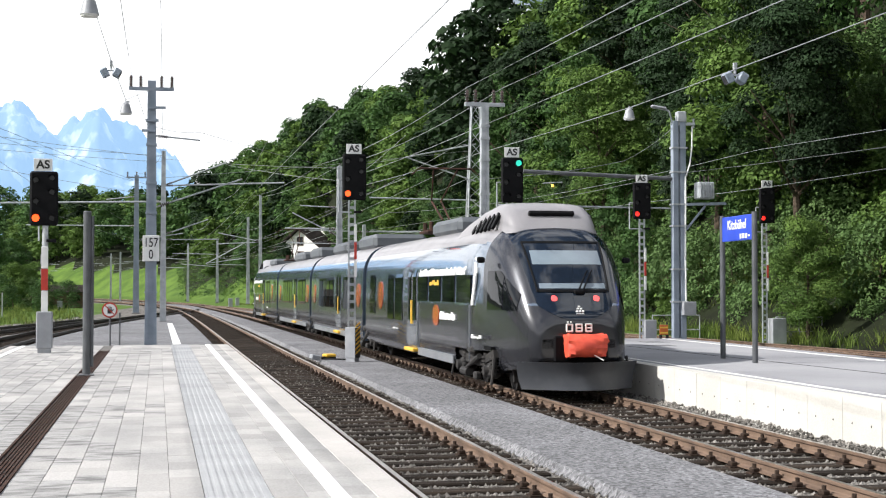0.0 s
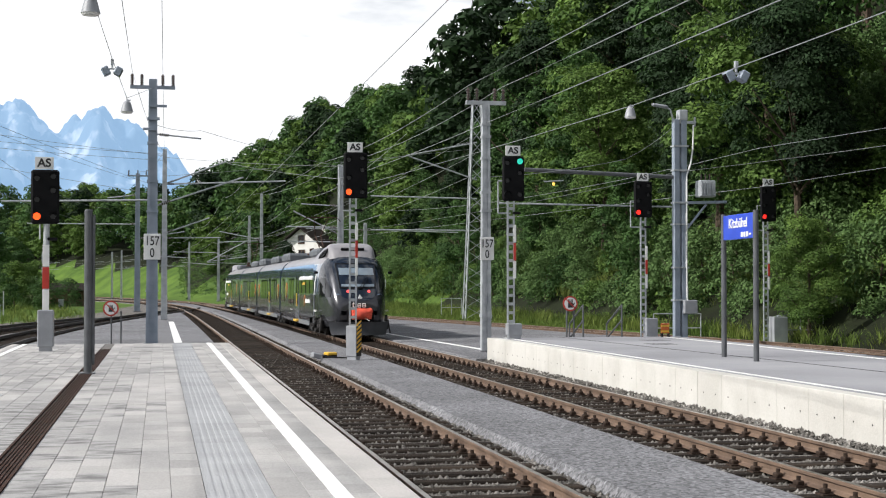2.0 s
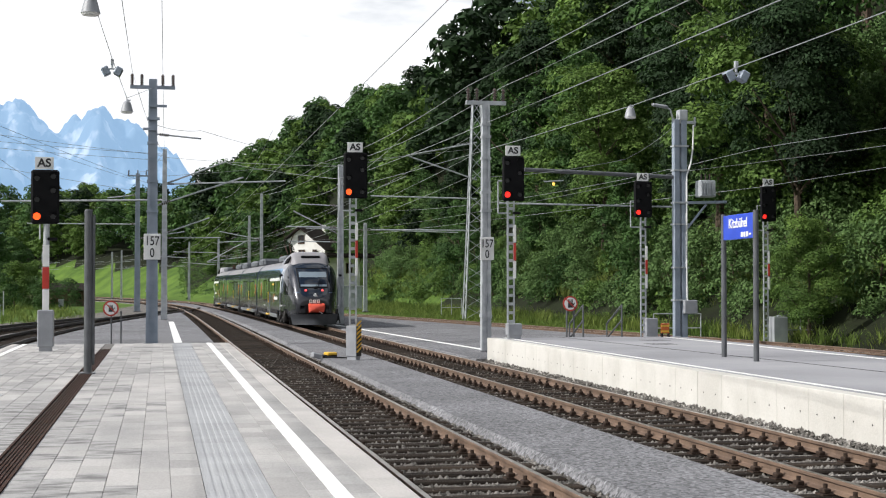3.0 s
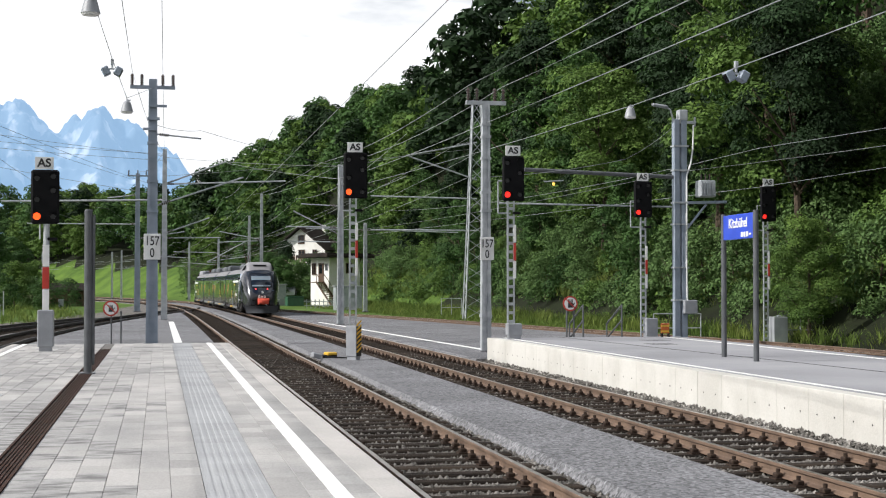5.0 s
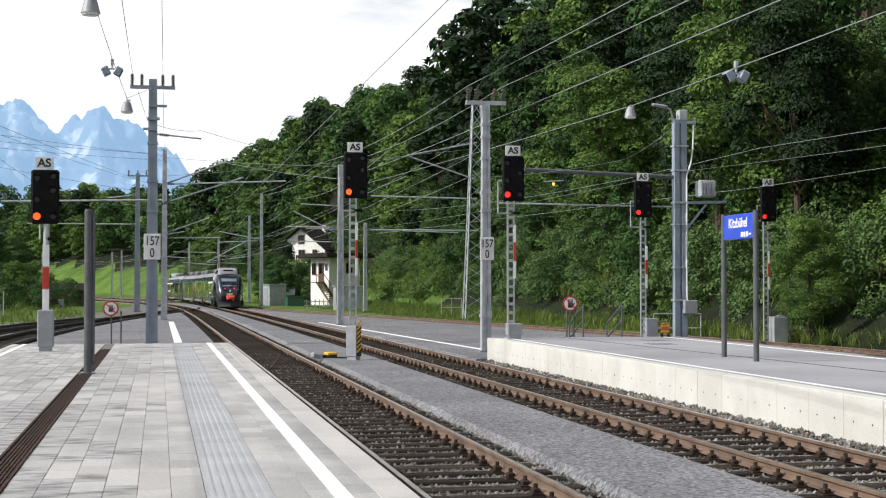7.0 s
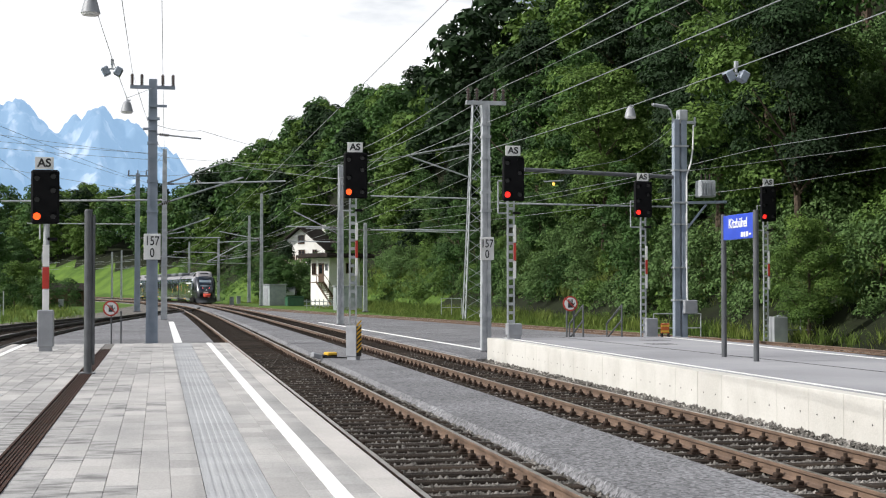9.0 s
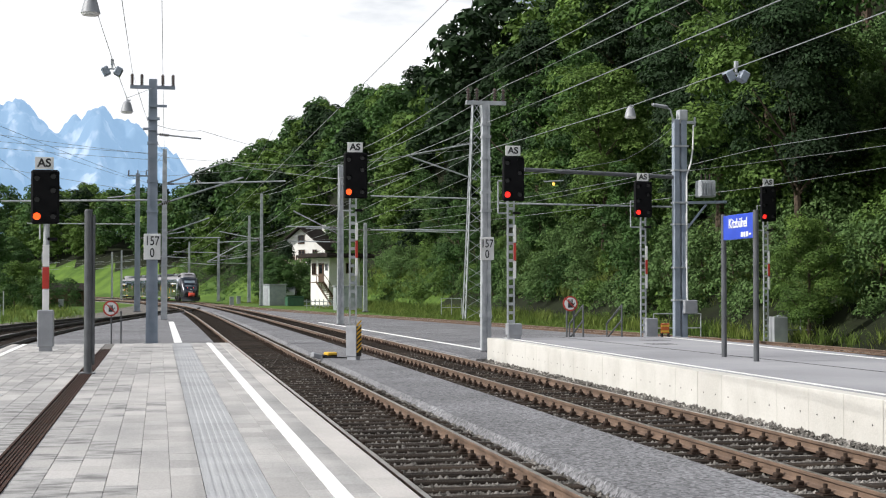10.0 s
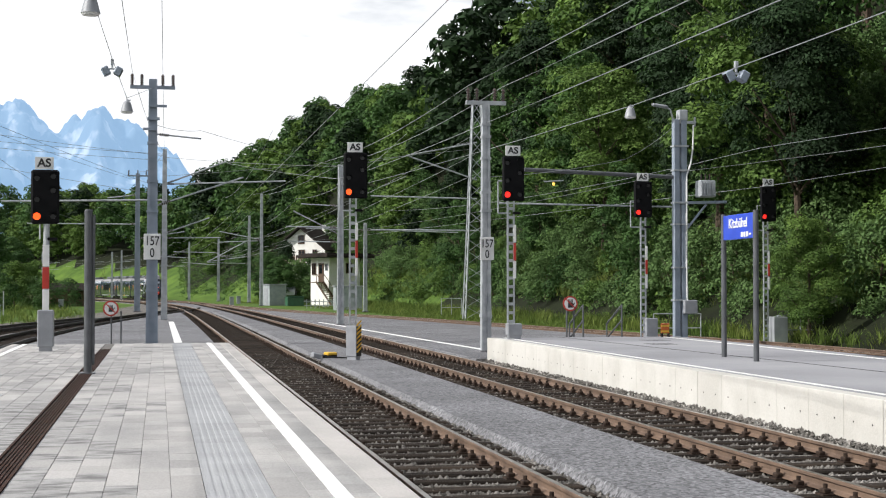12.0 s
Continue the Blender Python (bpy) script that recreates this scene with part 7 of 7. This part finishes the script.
PAVERGREY = material("mottled_grey_paver", (0.36, 0.354, 0.348), 0.92, second=(0.185, 0.183, 0.181), scale=3.2, low=0.36, high=0.56, bump=0.35, bscale=30, spread=0.08, fine=0.35, stretch=(1, 2.6, 1), fixed=True, island=True)
PAVERGREYOBJ = material("mottled_grey_paver_single", (0.36, 0.354, 0.348), 0.92, second=(0.185, 0.183, 0.181), scale=3.2, low=0.36, high=0.56, bump=0.35, bscale=30, spread=0.08, fine=0.35, stretch=(1, 2.6, 1), fixed=True)


def paver_bm(w, l, h):
    bm = bmesh.new()
    b = 0.003
    lo = [bm.verts.new((x * w / 2, y * l / 2, -h)) for x, y in ((-1, -1), (1, -1), (1, 1), (-1, 1))]
    md = [bm.verts.new((x * w / 2, y * l / 2, -b)) for x, y in ((-1, -1), (1, -1), (1, 1), (-1, 1))]
    hi = [bm.verts.new((x * (w / 2 - b), y * (l / 2 - b), 0)) for x, y in ((-1, -1), (1, -1), (1, 1), (-1, 1))]
    bm.faces.new(hi)
    for i in range(4):
        j = (i + 1) % 4
        bm.faces.new((lo[i], lo[j], md[j], md[i]))
        bm.faces.new((md[i], md[j], hi[j], hi[i]))
    return bm


def build_paving():
    rnd = random.Random(9)
    cols = [-1.25 + 0.245 * k for k in range(-9, 12) if k not in (0, 7, 8)]
    me = mesh_of("paver", paver_bm(0.2425, 0.4965, 0.05), PAVEROBJ)
    me_grey = me.copy()
    me_grey.materials[0] = PAVERGREYOBJ
    tmpl = [v.co.copy() for v in me.vertices], [tuple(p.vertices) for p in me.polygons]
    verts, faces, kinds, pieces = [], [], [], 0
    y = -3.0
    rows = 0
    while y < LEFT_END - 0.02:
        for i, x0 in enumerate(cols):
            cx, cy = x0, y + 0.25 + (0.25 if i % 2 else 0)
            if cy > LEFT_END - 0.2:
                continue
            z = PLAT_Z + rnd.uniform(-0.0015, 0.0015)
            # grey pavers come more often on the drain's side and nearer than y = 19
            grey_share = (0.95 if cx < -1.3 else 0.85 * max(0.0, min(1.0, (0.1 - cx) / 1.3))) * (1.0 if cy < 19 else 0.35)
            grey = rnd.random() < grey_share
            if 9.5 < y < 18.0 and pieces < 300 and -2.2 < cx < 1.6:
                ob = new("paver", me_grey if grey else me)
                ob.parent, ob.matrix_basis = PLAT_LEFT, pose(cx, cy, z, rnd.uniform(-0.15, 0.15), rnd.uniform(-0.15, 0.15), rnd.uniform(-0.25, 0.25))
                pieces += 1
            else:
                k = len(verts)
                verts += [(v.x + cx, v.y + cy, v.z + z) for v in tmpl[0]]
                faces += [tuple(a + k for a in f) for f in tmpl[1]]
                kinds += [int(grey)] * len(tmpl[1])
        y += 0.5
    rest = quads("paving_rest", verts, faces, [PAVER, PAVERGREY])
    rest.polygons.foreach_set("material_index", kinds)
    ob = new("paving_rest", rest)
    ob.parent = PLAT_LEFT
    ob["kind"] = "stuff"
    # ribbed tactile tiles
    bm = bmesh.new()
    box(bm, (0, 0, -0.02), (0.482, 0.396, 0.04), bevel=0.003)
    for k in range(7):
        box(bm, (-0.195 + k * 0.065, 0, 0.002), (0.034, 0.394, 0.006))
    tm = mesh_of("tactile_tile", bm, TACTILE)
    y = -3.0
    while y < LEFT_END - 0.4:
        ob = new("tactile_tile", tm)
        ob.parent, ob.matrix_basis = PLAT_LEFT, pose(0.5875, y + 0.2, PLAT_Z + 0.001)
        y += 0.4
    # rusty drain channel with grating bars
    y = -2.0
    bm = bmesh.new()
    for dx in (-0.11, 0.11):
        box(bm, (dx, 0, 0), (0.025, 0.99, 0.03))
    for k in range(5):
        box(bm, (-0.066 + k * 0.033, 0, -0.004), (0.016, 0.98, 0.02))
    box(bm, (0, 0, -0.012), (0.2, 0.98, 0.004))
    gm = mesh_of("drain_grate", bm, RUST)
    while y < LEFT_END - 3.6:
        if not 24.6 < y + 0.5 < 25.9:
            ob = new("drain_grate", gm)
            ob.parent, ob.matrix_basis = PLAT_LEFT, pose(-1.25, y + 0.5, PLAT_Z - 0.004)
        y += 1.0
    for cx, cy in ((-0.6, 33.6), (-0.15, 35.8)):
        bm = bmesh.new()
        box(bm, (cx, cy, PLAT_Z + 0.002), (0.9, 0.6, 0.008))
        part("inspection_cover", bm, PAVEROBJ, PLAT_LEFT, "flush inspection cover")


build_paving()


# ---- what moves ----
def motions():
    rows = train_rows()
    walk(TRAIN, rows[0])
    for ob, r in zip(CARRIAGES[1:], rows[1:]):
        walk(ob, r)
    walk(LAMP_MASK, [(0.0, SHUT_RED), (2.1, SHUT_RED), (2.2, SHUT_GREEN), (12.0, SHUT_GREEN)])


motions()
